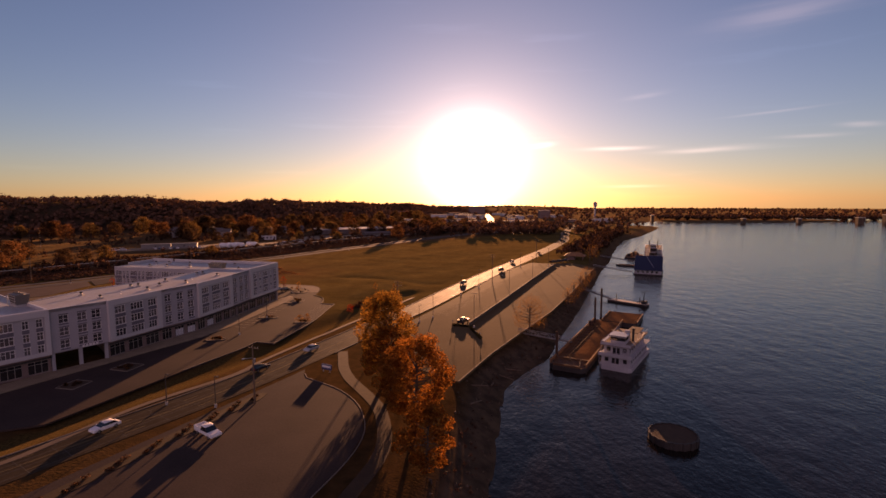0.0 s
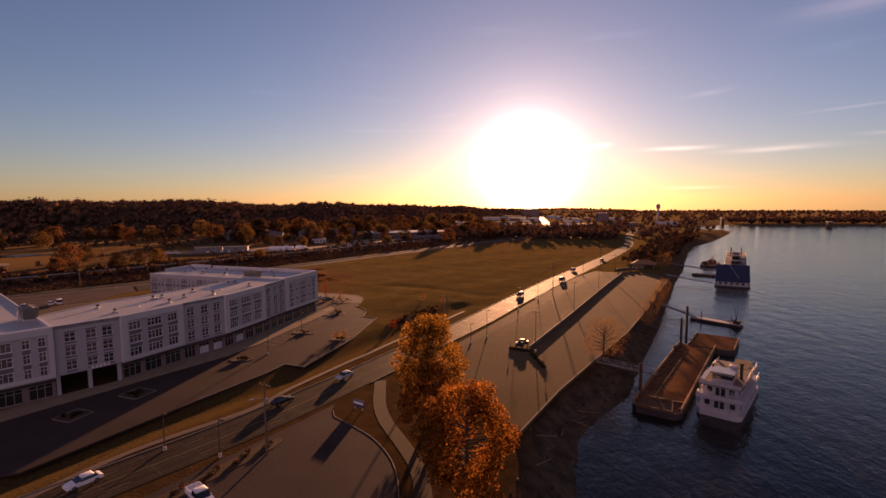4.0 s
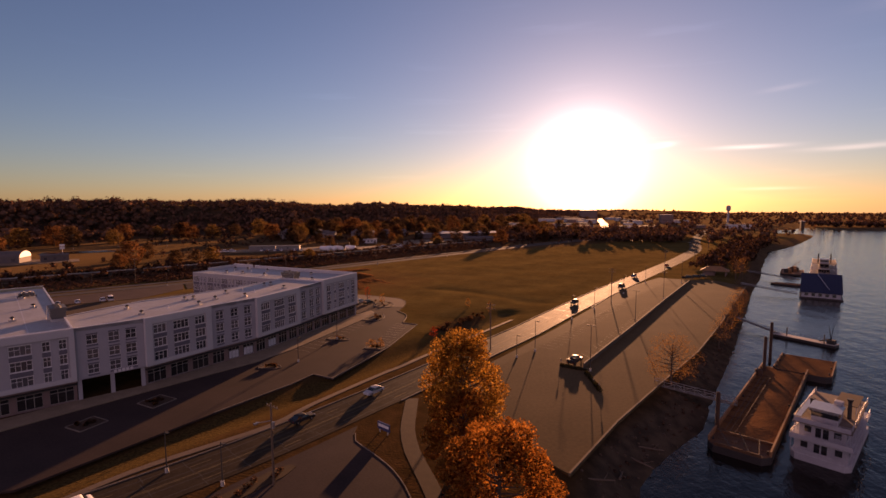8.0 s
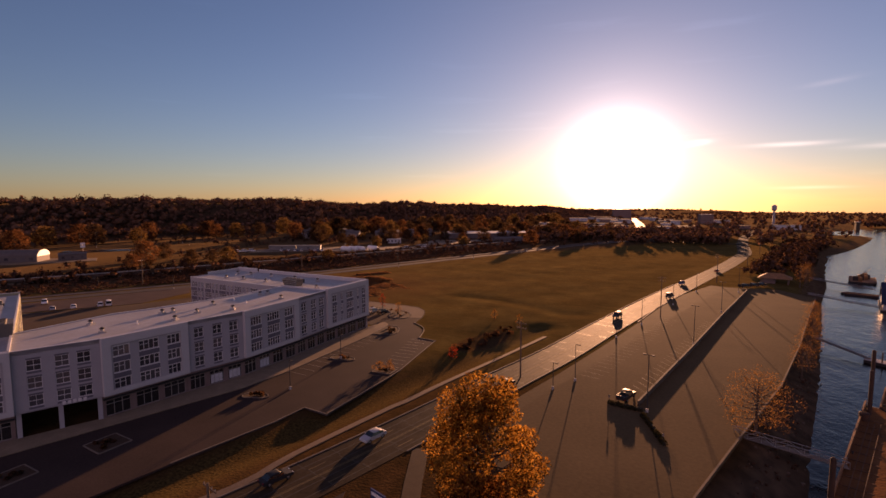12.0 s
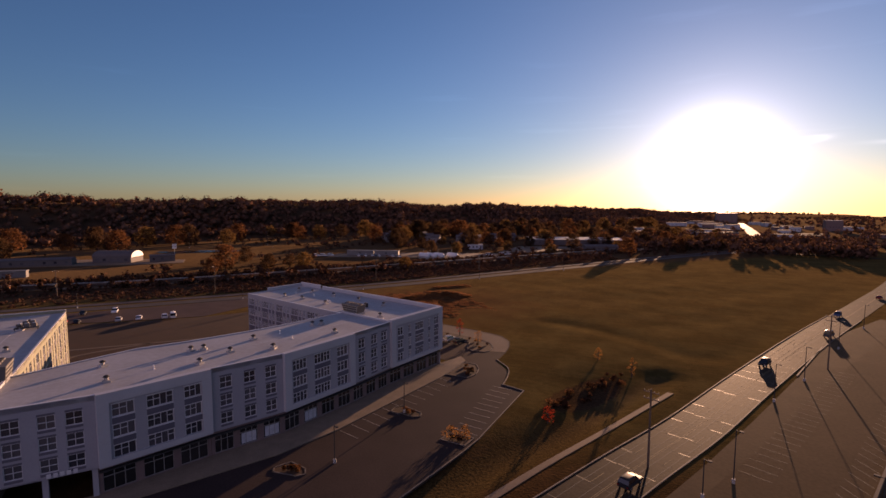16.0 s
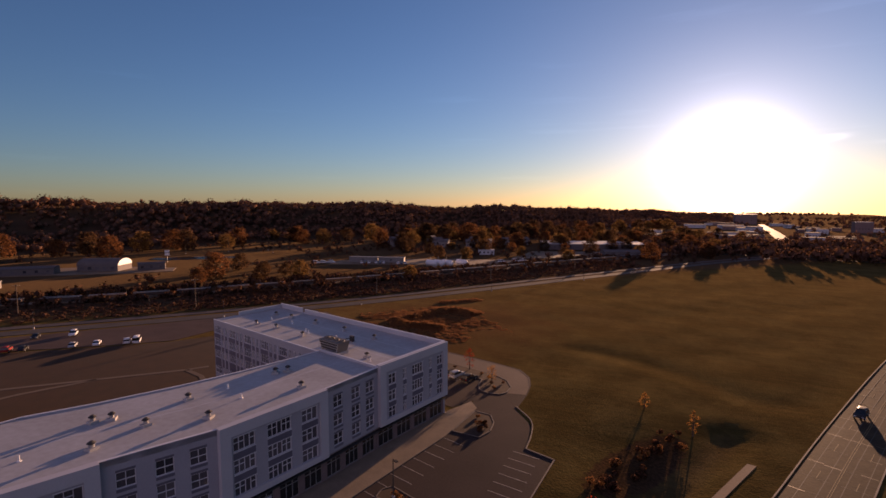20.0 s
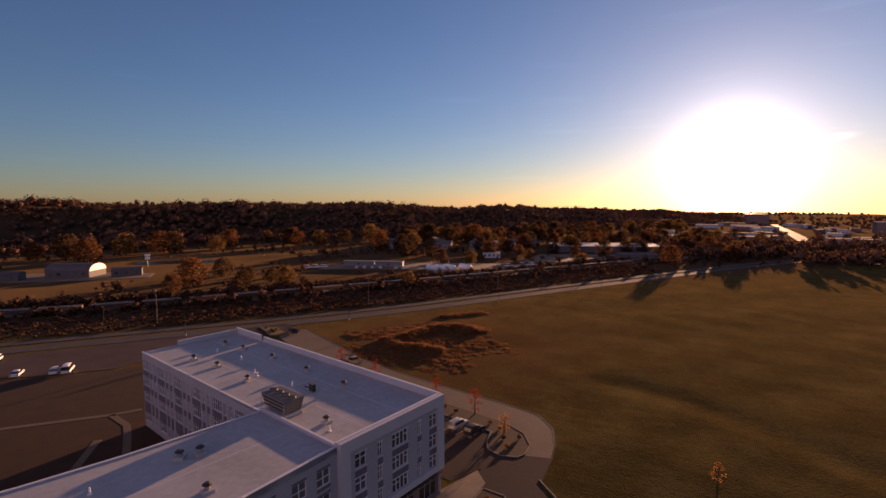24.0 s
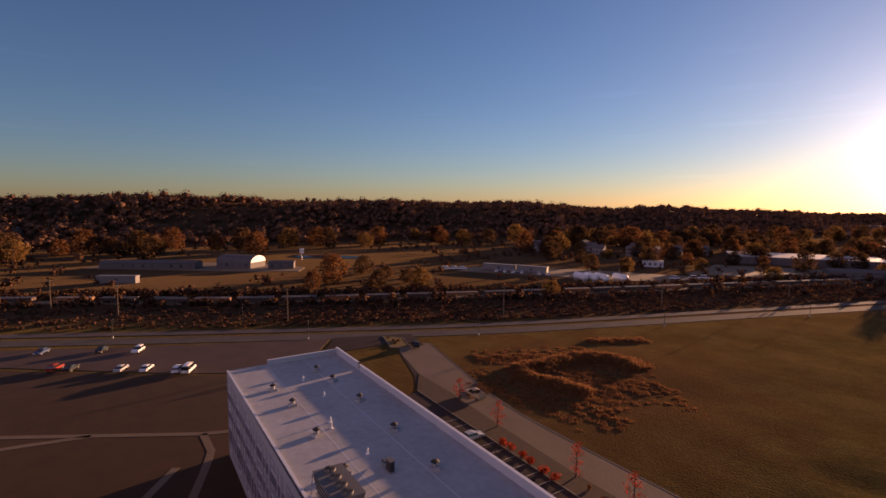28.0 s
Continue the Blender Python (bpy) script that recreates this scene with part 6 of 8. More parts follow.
kerb([(-72.4, 138.4), (-65, 155.2), (-63, 162), (-57.4, 160.2), (-52.7, 181.8), (-51.8, 187.2), (-50, 213.4), (-55.5, 215.2)], False)
kerb(smooth_line([(-55.5, 215.2), (-56, 221), (-57.6, 227), (-62.3, 232.6)], 1.5), False)
kerb(smooth_line(LANE_OUTER[1:], 3), False, h=0.09, material=LANE)
ARC = smooth_line([(-42.6, 135), (-41.6, 132.4), (-37.5, 129), (-32.6, 124.5), (-28.5, 118.5), (-26, 112), (-24.8, 104), (-26.3, 95), (-31, 82)], 2)
kerb(ARC, False, h=0.12, w=0.16)
for k, (dx, lab) in enumerate(((0, "parking lines"),)):
    holder = tagged(new("parking_lines"), "worn white parking bay lines", "road marking", kind="structure")
    for i in range(10):
        t = i / 9
        a = Vector((-52.3 - 5.0 * (1 - t) * 0 - 0.3, 188.5 + 24 * t))
        line_mark(a, a + Vector((-5.0, 0.9)), 0.12, 0.056, PAINT).parent = holder
    for i in range(12):
        t = i / 11
        a = Vector((-71.6 - 5.6 * (1 - t), 213 - 33 * (1 - t)))
        line_mark(a + Vector((0.4, 0)), a + Vector((5.2, -1.4)), 0.12, 0.056, PAINT).parent = holder
    for i in range(15):
        a = Vector((-118.4 + i * 2.8, 257.1 - i * 0.792))
        line_mark(a, a + Vector((-1.4, -4.9)), 0.12, 0.056, PAINT).parent = holder
    for row, (x0, y0) in enumerate(((-10.3, 194.0), (0.8, 189.7))):
        for i in range(26):
            a = Vector((x0 + (1.18, 1.25)[row] * i, y0 + (2.58, 2.7)[row] * i))
            line_mark(a, a + Vector(((4.3, -2.1), (2.0, -4.2))[row]), 0.1, 0.056, BAY_PAINT).parent = holder
# strip of bays beside the north wing
BED = [(-135, 262.1), (-119, 257.6), (-86.9, 248.5), (-75, 245.1), (-74.4, 241), (-73.2, 238.4), (-70.5, 237.2), (-67.6, 237.8), (-66.6, 239.4), (-66.6, 243), (-68.9, 247.1), (-73, 249.7), (-80.4, 251.8), (-91, 254.4), (-111, 260.6), (-128, 266.4), (-142.9, 270.6)]
tagged(slab("bed", BED, -0.2, 0.12, MULCH), "dark mulched bed with young trees between bays and lane", "planting bed", kind="structure")
kerb(BED[:12], False)
for i, (x, y) in enumerate(((-73.6, 246.6), (-71.8, 243.2), (-70.2, 240.4), (-69.2, 244.6), (-76.2, 248.4), (-84.6, 250.6), (-87.5, 251.8))):
    shrub(x, y, 0.12, 0.55 + 0.07 * (i % 3), 0.7, SHRUB if i % 2 else REED, "low dry shrub in the mulched bed", 620 + i, "bed shrubs", 130)
# pavement in front of the shops, its gold sunlight put into the colour
FOOT = [(-70.8, 213.3), (-77.3, 180), (-81.2, 168), (-98.7, 136.2), (-108, 119), (-113, 123), (-104.5, 137.8), (-97, 148.6), (-91.3, 163.5), (-86, 174.8), (-82.2, 191.6), (-80.2, 203.7), (-75.6, 222.8), (-72.3, 231), (-69.8, 228)]
tagged(slab("pavement", FOOT, -0.2, 0.2, SUNLIT_WALK), "worn concrete pavement before the shops, coloured tan for sunlight", "pavement", kind="structure")


def planted_island(poly, label, seed, shrubs, bed=MULCH, top=0.13, edged=True):
    if edged:
        kerb(poly, True, h=top + 0.05)
    bm = bmesh.new()
    prism(bm, poly, -0.1, top)
    tagged(mesh_ob("island_bed", bm, bed), label, "planted island", kind="structure")
    r = random.Random(seed)
    cx, cy = sum(p[0] for p in poly) / len(poly), sum(p[1] for p in poly) / len(poly)
    for i in range(shrubs):
        p = r.choice(poly)
        t = r.uniform(0.0, 0.62)
        shrub(cx + (p[0] - cx) * t, cy + (p[1] - cy) * t, 0.13, r.uniform(0.4, 0.75), r.uniform(0.5, 0.9), REED if r.random() < 0.5 else SHRUB, "dry ornamental grass in a kerbed island", seed * 10 + i, "island plants", 130)


planted_island([(-70.6, 216), (-64.8, 215.6), (-63.6, 219), (-64.2, 223), (-66, 226.2), (-69.8, 226.8)], "mulched island at the end of the parking row", 1, 9)
planted_island([(-72.6, 193.4), (-72.4, 191.2), (-67, 190.6), (-65.6, 191.6), (-66.2, 193.2), (-71.5, 195)], "mulched island in the parking row", 2, 6)
planted_island([(-79.0, 164.8), (-78.2, 163.6), (-74, 164.0), (-72.9, 165.2), (-74, 166.6), (-77.6, 167.4)], "mulched island before the shops", 3, 8)
planted_island([(-58.3, 184.2), (-53.2, 183.6), (-52.6, 187.2), (-57.6, 187.2)], "mulched island by the lawn", 4, 4)
planted_island([(-90.6, 139.7), (-89.4, 144.4), (-84.6, 143), (-85.8, 138.2)], "mulched island in the car park", 6, 7)
planted_island([(-95, 128), (-94, 132.7), (-89.8, 131.6), (-90.8, 127)], "mulched island in the car park", 9, 6)
MEDIAN = [(-47.5, 122.8), (-48.0, 120.0), (-50.7, 114.6), (-54.2, 108.2), (-57.4, 101.4), (-63, 90), (-67, 82), (-69, 83), (-65.5, 91), (-60.6, 101), (-57.2, 108), (-53.9, 114.6), (-50.4, 121.6), (-48.6, 123.4)]
planted_island(MEDIAN, "narrow dark grass median beside the turning area", 12, 0, mat("verge_grass", (0.06, 0.034, 0.014), (0.03, 0.018, 0.009), rough=0.95, scale=0.5, fine=5.0), 0.12, False)
for i in range(22):
    t = i / 21
    shrub(-49.2 - 17.6 * t + 0.8 * math.sin(i * 2.1), 121.4 - 37.5 * t + 2.2 * t * (1 - t), 0.1, 0.8, 0.55, SHRUB, "low dark grass clump on the median", 900 + i, "median clumps", 90)
GRASSY = mat("dry_grass", (0.16, 0.105, 0.03), (0.1, 0.066, 0.02), rough=0.95, scale=0.5, fine=5.0)
LAWN_DARK = mat("courtyard_grass", (0.062, 0.027, 0.011), (0.034, 0.017, 0.007), rough=0.95, scale=0.25, fine=4.0)
tagged(slab("courtyard_lawn", [(-178, 236), (-187.5, 227), (-226, 195.5), (-262, 150), (-240, 118), (-130, 128), (-112, 180), (-104, 215), (-128, 232), (-164, 257)], -0.3, 0.05, LAWN_DARK), "dark autumn lawn in the courtyard behind the building", "lawn", kind="structure")
# lawn behind the lot: courtyard paths
for pts in ([(-178, 190), (-149, 219.5)], [(-149, 219.5), (-141.4, 217.8), (-122, 205)], [(-149, 219.5), (-146, 224)], [(-163, 205), (-170, 188), (-166, 178)], [(-140, 211.5), (-122, 192)]):
    tagged(strip("pavement", smooth_line(pts, 4), 0.65, 0.65, 0.09, LANE), "narrow concrete path across the courtyard lawn", "footpath", kind="structure")
tagged(slab("gravel_lot", [(-262, 152), (-226, 198), (-187, 229), (-178, 238), (-176, 262), (-186, 274), (-206, 247), (-243, 202), (-275, 166)], -0.3, 0.1, mat("lot_gravel", (0.115, 0.082, 0.07), (0.075, 0.054, 0.047), rough=0.95, scale=0.15, fine=3.0, spec=0.05)), "tan gravel parking lot behind the courtyard", "gravel lot", kind="structure")
tagged(slab("lane", [(-186, 276), (-174, 262), (-168, 284), (-160, 290), (-172, 296)], -0.3, 0.13, ASPHALT), "asphalt lane mouth onto the street", "lane", kind="structure")
planted_island([(-176, 287.5), (-170, 290.5), (-160.5, 284.5), (-165, 281)], "planted island at the lane mouth", 8, 8, GRASSY, 0.26)
# clipped hedge that divides the riverside lot, with a cross piece at its end
def hedge(line, width, height, label, seed):
    r = np.random.default_rng(seed)
    pts = smooth_line(line, 2.0)
    h = thing("hedge", label, "hedge", pose(0, 0, 0), "lot hedges")
    a, b = offset_line(pts, -width * 0.3), offset_line(pts, width * 0.3)
    bm = bmesh.new()
    for i in range(len(pts) - 1):
        q = [a[i], a[i + 1], b[i + 1], b[i]]
        prism(bm, [(p[0], p[1]) for p in q], -0.1, height * 0.8 + 0.1 * math.sin(i * 1.7))
    part("twig_core", bm, HEDGE_CORE, h)
    length = sum((Vector(pts[i + 1]) - Vector(pts[i])).length for i in range(len(pts) - 1))
    n = int(length * 75)
    t = r.uniform(0, len(pts) - 1.001, n)
    k = t.astype(int)
    P = np.array([(p[0], p[1]) for p in pts], dtype=float)
    d = P[k + 1] - P[k]
    d /= np.linalg.norm(d, axis=1, keepdims=True)
    c = P[k] + (P[k + 1] - P[k]) * (t - k)[:, None]
    ang = r.uniform(0, math.pi, n)
    lump = 1 + 0.12 * np.sin(t * 2.3) + 0.07 * np.sin(t * 5.1)
    o, z = np.cos(ang) * width * 0.5 * lump, np.maximum(np.sin(ang) ** 0.5 * height * lump * r.uniform(0.75, 1.03, n), 0.08)
    c = np.stack([c[:, 0] + d[:, 1] * o, c[:, 1] - d[:, 0] * o, z], 1)
    u = r.normal(size=(n, 3))
    u /= np.linalg.norm(u, axis=1, keepdims=True)
    w = np.cross(u, r.normal(size=(n, 3)))
    w /= np.linalg.norm(w, axis=1, keepdims=True)
    s = r.uniform(0.1, 0.22, n)[:, None]
    quads_mesh("foliage", np.stack([c - u * s, c - w * s * 0.6, c + u * s, c + w * s * 0.6], 1).reshape(-1, 3), 4, HEDGE, h)
    return h


HEDGE_CORE = mat("hedge_twigs", (0.035, 0.03, 0.016), (0.022, 0.018, 0.011), rough=0.95, scale=1.0)
LOW_WALL = mat("dark_concrete", (0.13, 0.1, 0.075), (0.08, 0.062, 0.048), rough=0.9, scale=0.5, fine=4.0)
dw = thing("dividing_wall", "long low dark concrete wall dividing the parking lot", "low wall", pose(0, 0, 0))
wall_line = [(0.2, 178), (18.4, 218), (40.6, 268), (64.6, 320.5)]
for (ax, ay), (bx, by) in zip(wall_line, wall_line[1:]):
    a, b = Vector((ax, ay)), Vector((bx, by))
    n_ = int((b - a).length / 4.5)
    turn = math.degrees(math.atan2(by - ay, bx - ax))
    for k in range(n_):
        p, q = a + (b - a) * (k / n_), a + (b - a) * ((k + 1) / n_)
        l_ = (q - p).length
        bm = bmesh.new()
        box(bm, 0.02, l_ - 0.02, -0.14, 0.14, -0.2, 1.02, pose(p.x, p.y, 0.05, 0, 0, turn))
        wall_panel = part("panel", bm, LOW_WALL, dw)
        bm = bmesh.new()
        box(bm, 0.0, l_ - 0.012, -0.2, 0.2, 1.021, 1.12, pose(p.x, p.y, 0.05, 0, 0, turn))
        part("cap", bm, LOW_WALL, wall_panel)
hedge([(-5.4, 178.2), (-2.4, 176.6), (0.8, 175.6)], 0.9, 0.75, "short dark hedge at the end of the lot row", 42)
hedge([(0.4, 173.6), (1.4, 168), (2.2, 162.2)], 0.9, 0.75, "short dark hedge at the end of the lot row", 43)
kerb([(-6.3, 128), (3.6, 147.8), (16.4, 170), (32, 196.5), (49.8, 232), (68.6, 272), (87.2, 311)], False, h=0.28, w=0.32, material=LANE)
kerb([(9.9, 250.3), (23.5, 283.7)], False, h=0.17, w=0.3)
FADED = mat("faded_yellow", (0.19, 0.135, 0.05), (0.09, 0.07, 0.04), rough=0.8, scale=1.0, fine=6.0)
# concrete road joints and lane lines
holder = tagged(new("road_markings"), "worn lane lines on the concrete road", "road marking", kind="structure")
for i in range(8, len(ROAD_LINE) - 40):
    a, b = ROAD_LINE[i], ROAD_LINE[i + 1]
    if i % 2 == 0:
        for o in (-2.5, 2.5):
            n_ = Vector(((b - a).y, -(b - a).x)).normalized()
            line_mark(a + n_ * o, a + (b - a) * 0.5 + n_ * o, 0.12, 0.063 + gz(a.x, a.y), FADED, "lane_line").parent = holder
    for o in (-0.15, 0.15):
        n_ = Vector(((b - a).y, -(b - a).x)).normalized()
        line_mark(a + n_ * o, b + n_ * o, 0.1, 0.063 + gz(a.x, a.y), FADED, "centre_line").parent = holder
JOINT = mat("road_joint", (0.06, 0.055, 0.05), (0.04, 0.037, 0.034), rough=0.8, bump=0)
SEALED = mat("sealed_joint", (0.1, 0.076, 0.045), (0.06, 0.046, 0.03), rough=0.55, scale=0.4, fine=2.5, bump=0.3, spec=0.16)
jr = random.Random(61)
for i in range(14, 60):
    a, b = ROAD_LINE[i], ROAD_LINE[i + 1]
    n_ = Vector(((b - a).y, -(b - a).x)).normalized()
    for o in (-3.6, -1.3, 1.2, 3.4):
        line_mark(a + n_ * o, b + n_ * o, 0.12, 0.0612 + gz(a.x, a.y), JOINT, "lane_seam").parent = holder
    # transverse joints: broken half-lane lengths, sealed pale on the straight and thin and dark elsewhere
    for o0, o1 in ((-5.0, -2.5), (-2.5, 0.0), (0.0, 2.2), (2.2, 4.5)):
        pale = a.y > 165 and jr.random() < 0.45
        c_ = a + (b - a) * jr.uniform(-0.06, 0.06)
        line_mark(c_ + n_ * o0, c_ + n_ * (o1 - jr.uniform(0, 0.5)), jr.uniform(0.14, 0.26) if pale else 0.1, 0.0615 + gz(a.x, a.y), SEALED if pale else JOINT, "slab_joint").parent = holder
kerb(offset_line(ROAD_LINE, -5.4)[12:62], False)
kerb(offset_line(ROAD_LINE, 4.8)[30:62], False)


# ---- poles and lamps ----
def utility_pole(x, y, z, h, heading, label="tall weathered wooden utility pole with a crossarm", arms=1, lamp=False):
    p = thing("utility_pole", label, "utility pole", pose(x, y, z, 0, 0, heading), "utility poles")
    bm = bmesh.new()
    tube(bm, (0, 0, -0.5), (0, 0, h), 0.2, 0.13, 10)
    part("pole", bm, WOOD_POLE, p)
    for k in range(arms):
        bm = bmesh.new()
        box(bm, -1.3, 1.3, 0.12, 0.24, h - 0.7 - k * 1.1, h - 0.56 - k * 1.1)
        arm = part("crossarm", bm, WOOD_POLE, p)
        for s in (-1.15, -0.45, 0.45, 1.15):
            bm = bmesh.new()
            tube(bm, (s, 0.18, h - 0.56 - k * 1.1), (s, 0.18, h - 0.33 - k * 1.1), 0.05, 0.035, 6)
            part("insulator", bm, METAL, arm)
    if lamp:
        bm = bmesh.new()
        tube(bm, (0, 0, h - 2.6), (0, -2.2, h - 2.1), 0.05, 0.04, 6)
        a = part("lamp_arm", bm, METAL, p)
        bm = bmesh.new()
        box(bm, -0.16, 0.16, -2.8, -2.15, h - 2.2, h - 2.02)
        part("lamp_head", bm, METAL, a)
        bm = bmesh.new()
        tube(bm, (0.36, 0, h - 3.6), (0.36, 0, h - 2.7), 0.24, 0.24, 10)
        part("transformer", bm, METAL, p)
    return p


for x, y, h in ((-48.4, 117.8, 12.2), (-23.6, 189, 13.2), (18.4, 259.6, 14.5), (59, 345, 14.5), (98, 425, 14), (132, 505, 14)):
    utility_pole(x, y, gz(x, y), h, -25, arms=2 if h > 13 else 1, lamp=h < 13)
for x, y in ((-210.4, 271.4), (-292.1, 217.2), (-158, 331.5), (-122, 398.5), (-84, 458), (-262, 232)):
    utility_pole(x - 5, y + 5, gz(x, y), 12.5, 53, "tall utility pole beside the street and railway")


def lot_lamp(x, y, h, heading, double=True, label="tall metal parking lot lamp with box heads"):
    p = thing("street_lamp", label, "street lamp", pose(x, y, gz(x, y), 0, 0, heading), "lot lamps")
    bm = bmesh.new()
    tube(bm, (0, 0, 0), (0, 0, 0.7), 0.28, 0.26, 10)
    part("base", bm, CONCRETE, p)
    bm = bmesh.new()
    tube(bm, (0, 0, 0.6), (0, 0, h), 0.1, 0.07, 8)
    part("pole", bm, DARK_METAL, p)
    for s in ((-1, 1) if double else (1,)):
        bm = bmesh.new()
        box(bm, s * 0.05, s * 0.5, -0.04, 0.04, h - 0.12, h - 0.04) if s > 0 else box(bm, -0.5, -0.05, -0.04, 0.04, h - 0.12, h - 0.04)
        a = part("arm", bm, DARK_METAL, p)
        bm = bmesh.new()
        box(bm, min(s * 0.45, s * 1.05), max(s * 0.45, s * 1.05), -0.2, 0.2, h - 0.16, h + 0.02)
        part("lamp_head", bm, DARK_METAL, a)
    return p


for x, y in ((1.5, 175.6), (21.2, 226), (41.2, 273), (60.5, 318)):
    lot_lamp(x, y, 11.3, -25)
for x, y in ((-16.2, 183.2), (-11.5, 189.5), (1.0, 229), (10.5, 247), (27, 283), (43, 316)):
    lot_lamp(x, y, 8.5 if y > 185 else 6.0, -25, False, "slim metal lamp between road and parking lot")
for x, y in ((-55.6, 116.4), (-66, 118), (-69.5, 191.8), (-70.9, 170)):
    lot_lamp(x, y, 6.5, -25, False, "slim metal lamp in the car park")
for x, y in ((-191.7, 270), (-237.2, 228.3), (-155.9, 311.8), (-115, 368), (-78, 424)):
    lot_lamp(x + 1, y - 1, 6.0, 143, False, "slim street lamp beside the street")
for x, y in ((-226.8, 262.5), (-192.1, 309.4)):
    lot_lamp(x - 7, y + 6, 5.0, 143, False, "slim street lamp beside the street")

# short sign posts at the ends of the lot hedges
for x, y in ((-5.2, 177.9), (2.0, 162.6)):
    sp = thing("sign_post", "short dark sign post at a hedge end", "sign post", pose(x, y, 0.05, 0, 0, -25), "sign posts")
    bm = bmesh.new()
    tube(bm, (0, 0, -0.3), (0, 0, 2.0), 0.05, 0.05, 8)
    part("post", bm, DARK_METAL, sp)
    bm = bmesh.new()
    box(bm, -0.16, 0.16, -0.08, -0.052, 1.45, 1.95)
    part("panel", bm, METAL, sp, "small blank metal sign")
# sign by the road
s = thing("road_sign", "low blue and white sign board on two posts", "sign", pose(-37.6, 136.0, 0.0, 0, 0, -30))
for dx in (-1.0, 1.0):
    bm = bmesh.new()
    box(bm, dx - 0.08, dx + 0.08, -0.08, 0.08, -0.2, 1.0)
    part("post", bm, CONCRETE, s)
bm = bmesh.new()
box(bm, -1.5, 1.5, -0.1, 0.1, 0.6, 1.9)
part("board", bm, mat("sign_blue", (0.05, 0.07, 0.17), (0.035, 0.05, 0.12), rough=0.4, bump=0), s)
bm = bmesh.new()
box(bm, -1.3, 1.3, -0.13, -0.102, 1.1, 1.6)
part("panel", bm, BOAT_WHITE, s, "white panel with unreadable lettering")


# ---- river craft ----
def barge(x, y, heading, w, l, label, deck_mat, hopper=False, z=WATER_Z, free=1.3):
    b = thing("barge", label, "barge", pose(x, y, z, 0, 0, heading), "barges")
    bm = bmesh.new()
    pts = [(-w / 2, 1.5), (-w / 2 + 1.2, 0), (w / 2 - 1.2, 0), (w / 2, 1.5), (w / 2, l), (-w / 2, l)]
    prism(bm, pts, -0.8, free)
    part("hull", bm, HULL, b)
    bm = bmesh.new()
    prism(bm, [(p[0] * 0.985, 0.1 + p[1] * 0.985) for p in pts], free, free + 0.05)
    part("deck", bm, deck_mat, b)
    for sx in (-1, 1):
        bm = bmesh.new()
        box(bm, min(sx * (w / 2 - 0.3), sx * w / 2), max(sx * (w / 2 - 0.3), sx * w / 2), 1.6, l, free, free + (1.0 if hopper else 0.25))
        part("coaming", bm, RUST, b)
    if hopper:
        bm = bmesh.new()
        rng_ = np.random.default_rng(9)
        nx_, ny_ = 26, 130
        # heap piled against the river side, thinning to the rails on the bank side
        def heap(u, v):
            side = math.exp(-((u - 0.7) / 0.3) ** 2)
            ends = min(1.0, v * 9, (1 - v) * 14)
            return 0.06 + 0.42 * side * ends * (0.9 + 0.1 * math.sin(v * 9 + u * 4)) + rng_.uniform(0, 0.035)
        grid = [[bm.verts.new((-w / 2 + 0.35 + (w - 0.7) * i / (nx_ - 1), 7.0 + (l - 8) * j / (ny_ - 1), free + heap(i / (nx_ - 1), j / (ny_ - 1)))) for i in range(nx_)] for j in range(ny_)]
        for j in range(ny_ - 1):
            for i in range(nx_ - 1):
                bm.faces.new((grid[j][i], grid[j][i + 1], grid[j + 1][i + 1], grid[j + 1][i]))
        part("cargo", bm, SOIL, b, "heaped brown soil cargo")
        # cross frames and long rails on the bank side
        for k in range(12):
            bm = bmesh.new()
            box(bm, -w / 2 + 0.3, -w / 2 + 4.4, 8 + k * 3.6, 8.16 + k * 3.6, free + 0.2, free + 0.3)
            part("brace", bm, DECK_RUST, b)
        for k in range(3):
            bm = bmesh.new()
            box(bm, -w / 2 + 1.5 + k * 0.9, -w / 2 + 1.62 + k * 0.9, 7.2, l * 0.8, free + 0.3, free + 0.42)
            part("rail", bm, DECK_RUST, b)
        # raked bow: low bulwark, cross beam and two slack mooring lines
        bm = bmesh.new()
        box(bm, -w / 2 + 1.3, w / 2 - 1.3, 0.12, 0.36, free + 0.05, free + 0.55)
        part("bow_bulwark", bm, DECK_RUST, b)
        bm = bmesh.new()
        box(bm, -w / 2 + 0.4, w / 2 - 0.4, 6.2, 6.6, free + 0.05, free + 0.6)
        part("bulkhead", bm, DECK_RUST, b)
        for x0, x1, y0, y1 in ((-4.2, -1.0, 6.0, 0.3), (-0.8, 1.8, 6.4, 0.5), (2.6, 3.4, 5.5, 0.4)):
            bm = bmesh.new()
            tube(bm, (x0, y0, free + 0.95), (x1, y1, free + 0.5), 0.1, 0.1, 6)
            part("mooring_line", bm, BARK, b)
        for x0 in (-3.2, -1.1, 1.1, 3.2):
            bm = bmesh.new()
            box(bm, x0 - 0.5, x0 + 0.5, 3.2, 4.6, free + 0.05, free + 0.16)
            part("hatch", bm, DECK_RUST, b)
    for sx in (-1, 1):
        for yy in (2.5, l / 2, l - 2):
            bm = bmesh.new()
            tube(bm, (sx * (w / 2 - 0.7), yy, free), (sx * (w / 2 - 0.7), yy, free + 0.6), 0.16, 0.16, 8)
            part("bollard", bm, DARK_METAL, b)
    return b


barge(23.6, 147.6, -31.0, 10.0, 58, "long rusty hopper barge heaped with brown soil", DECK_RUST, True)
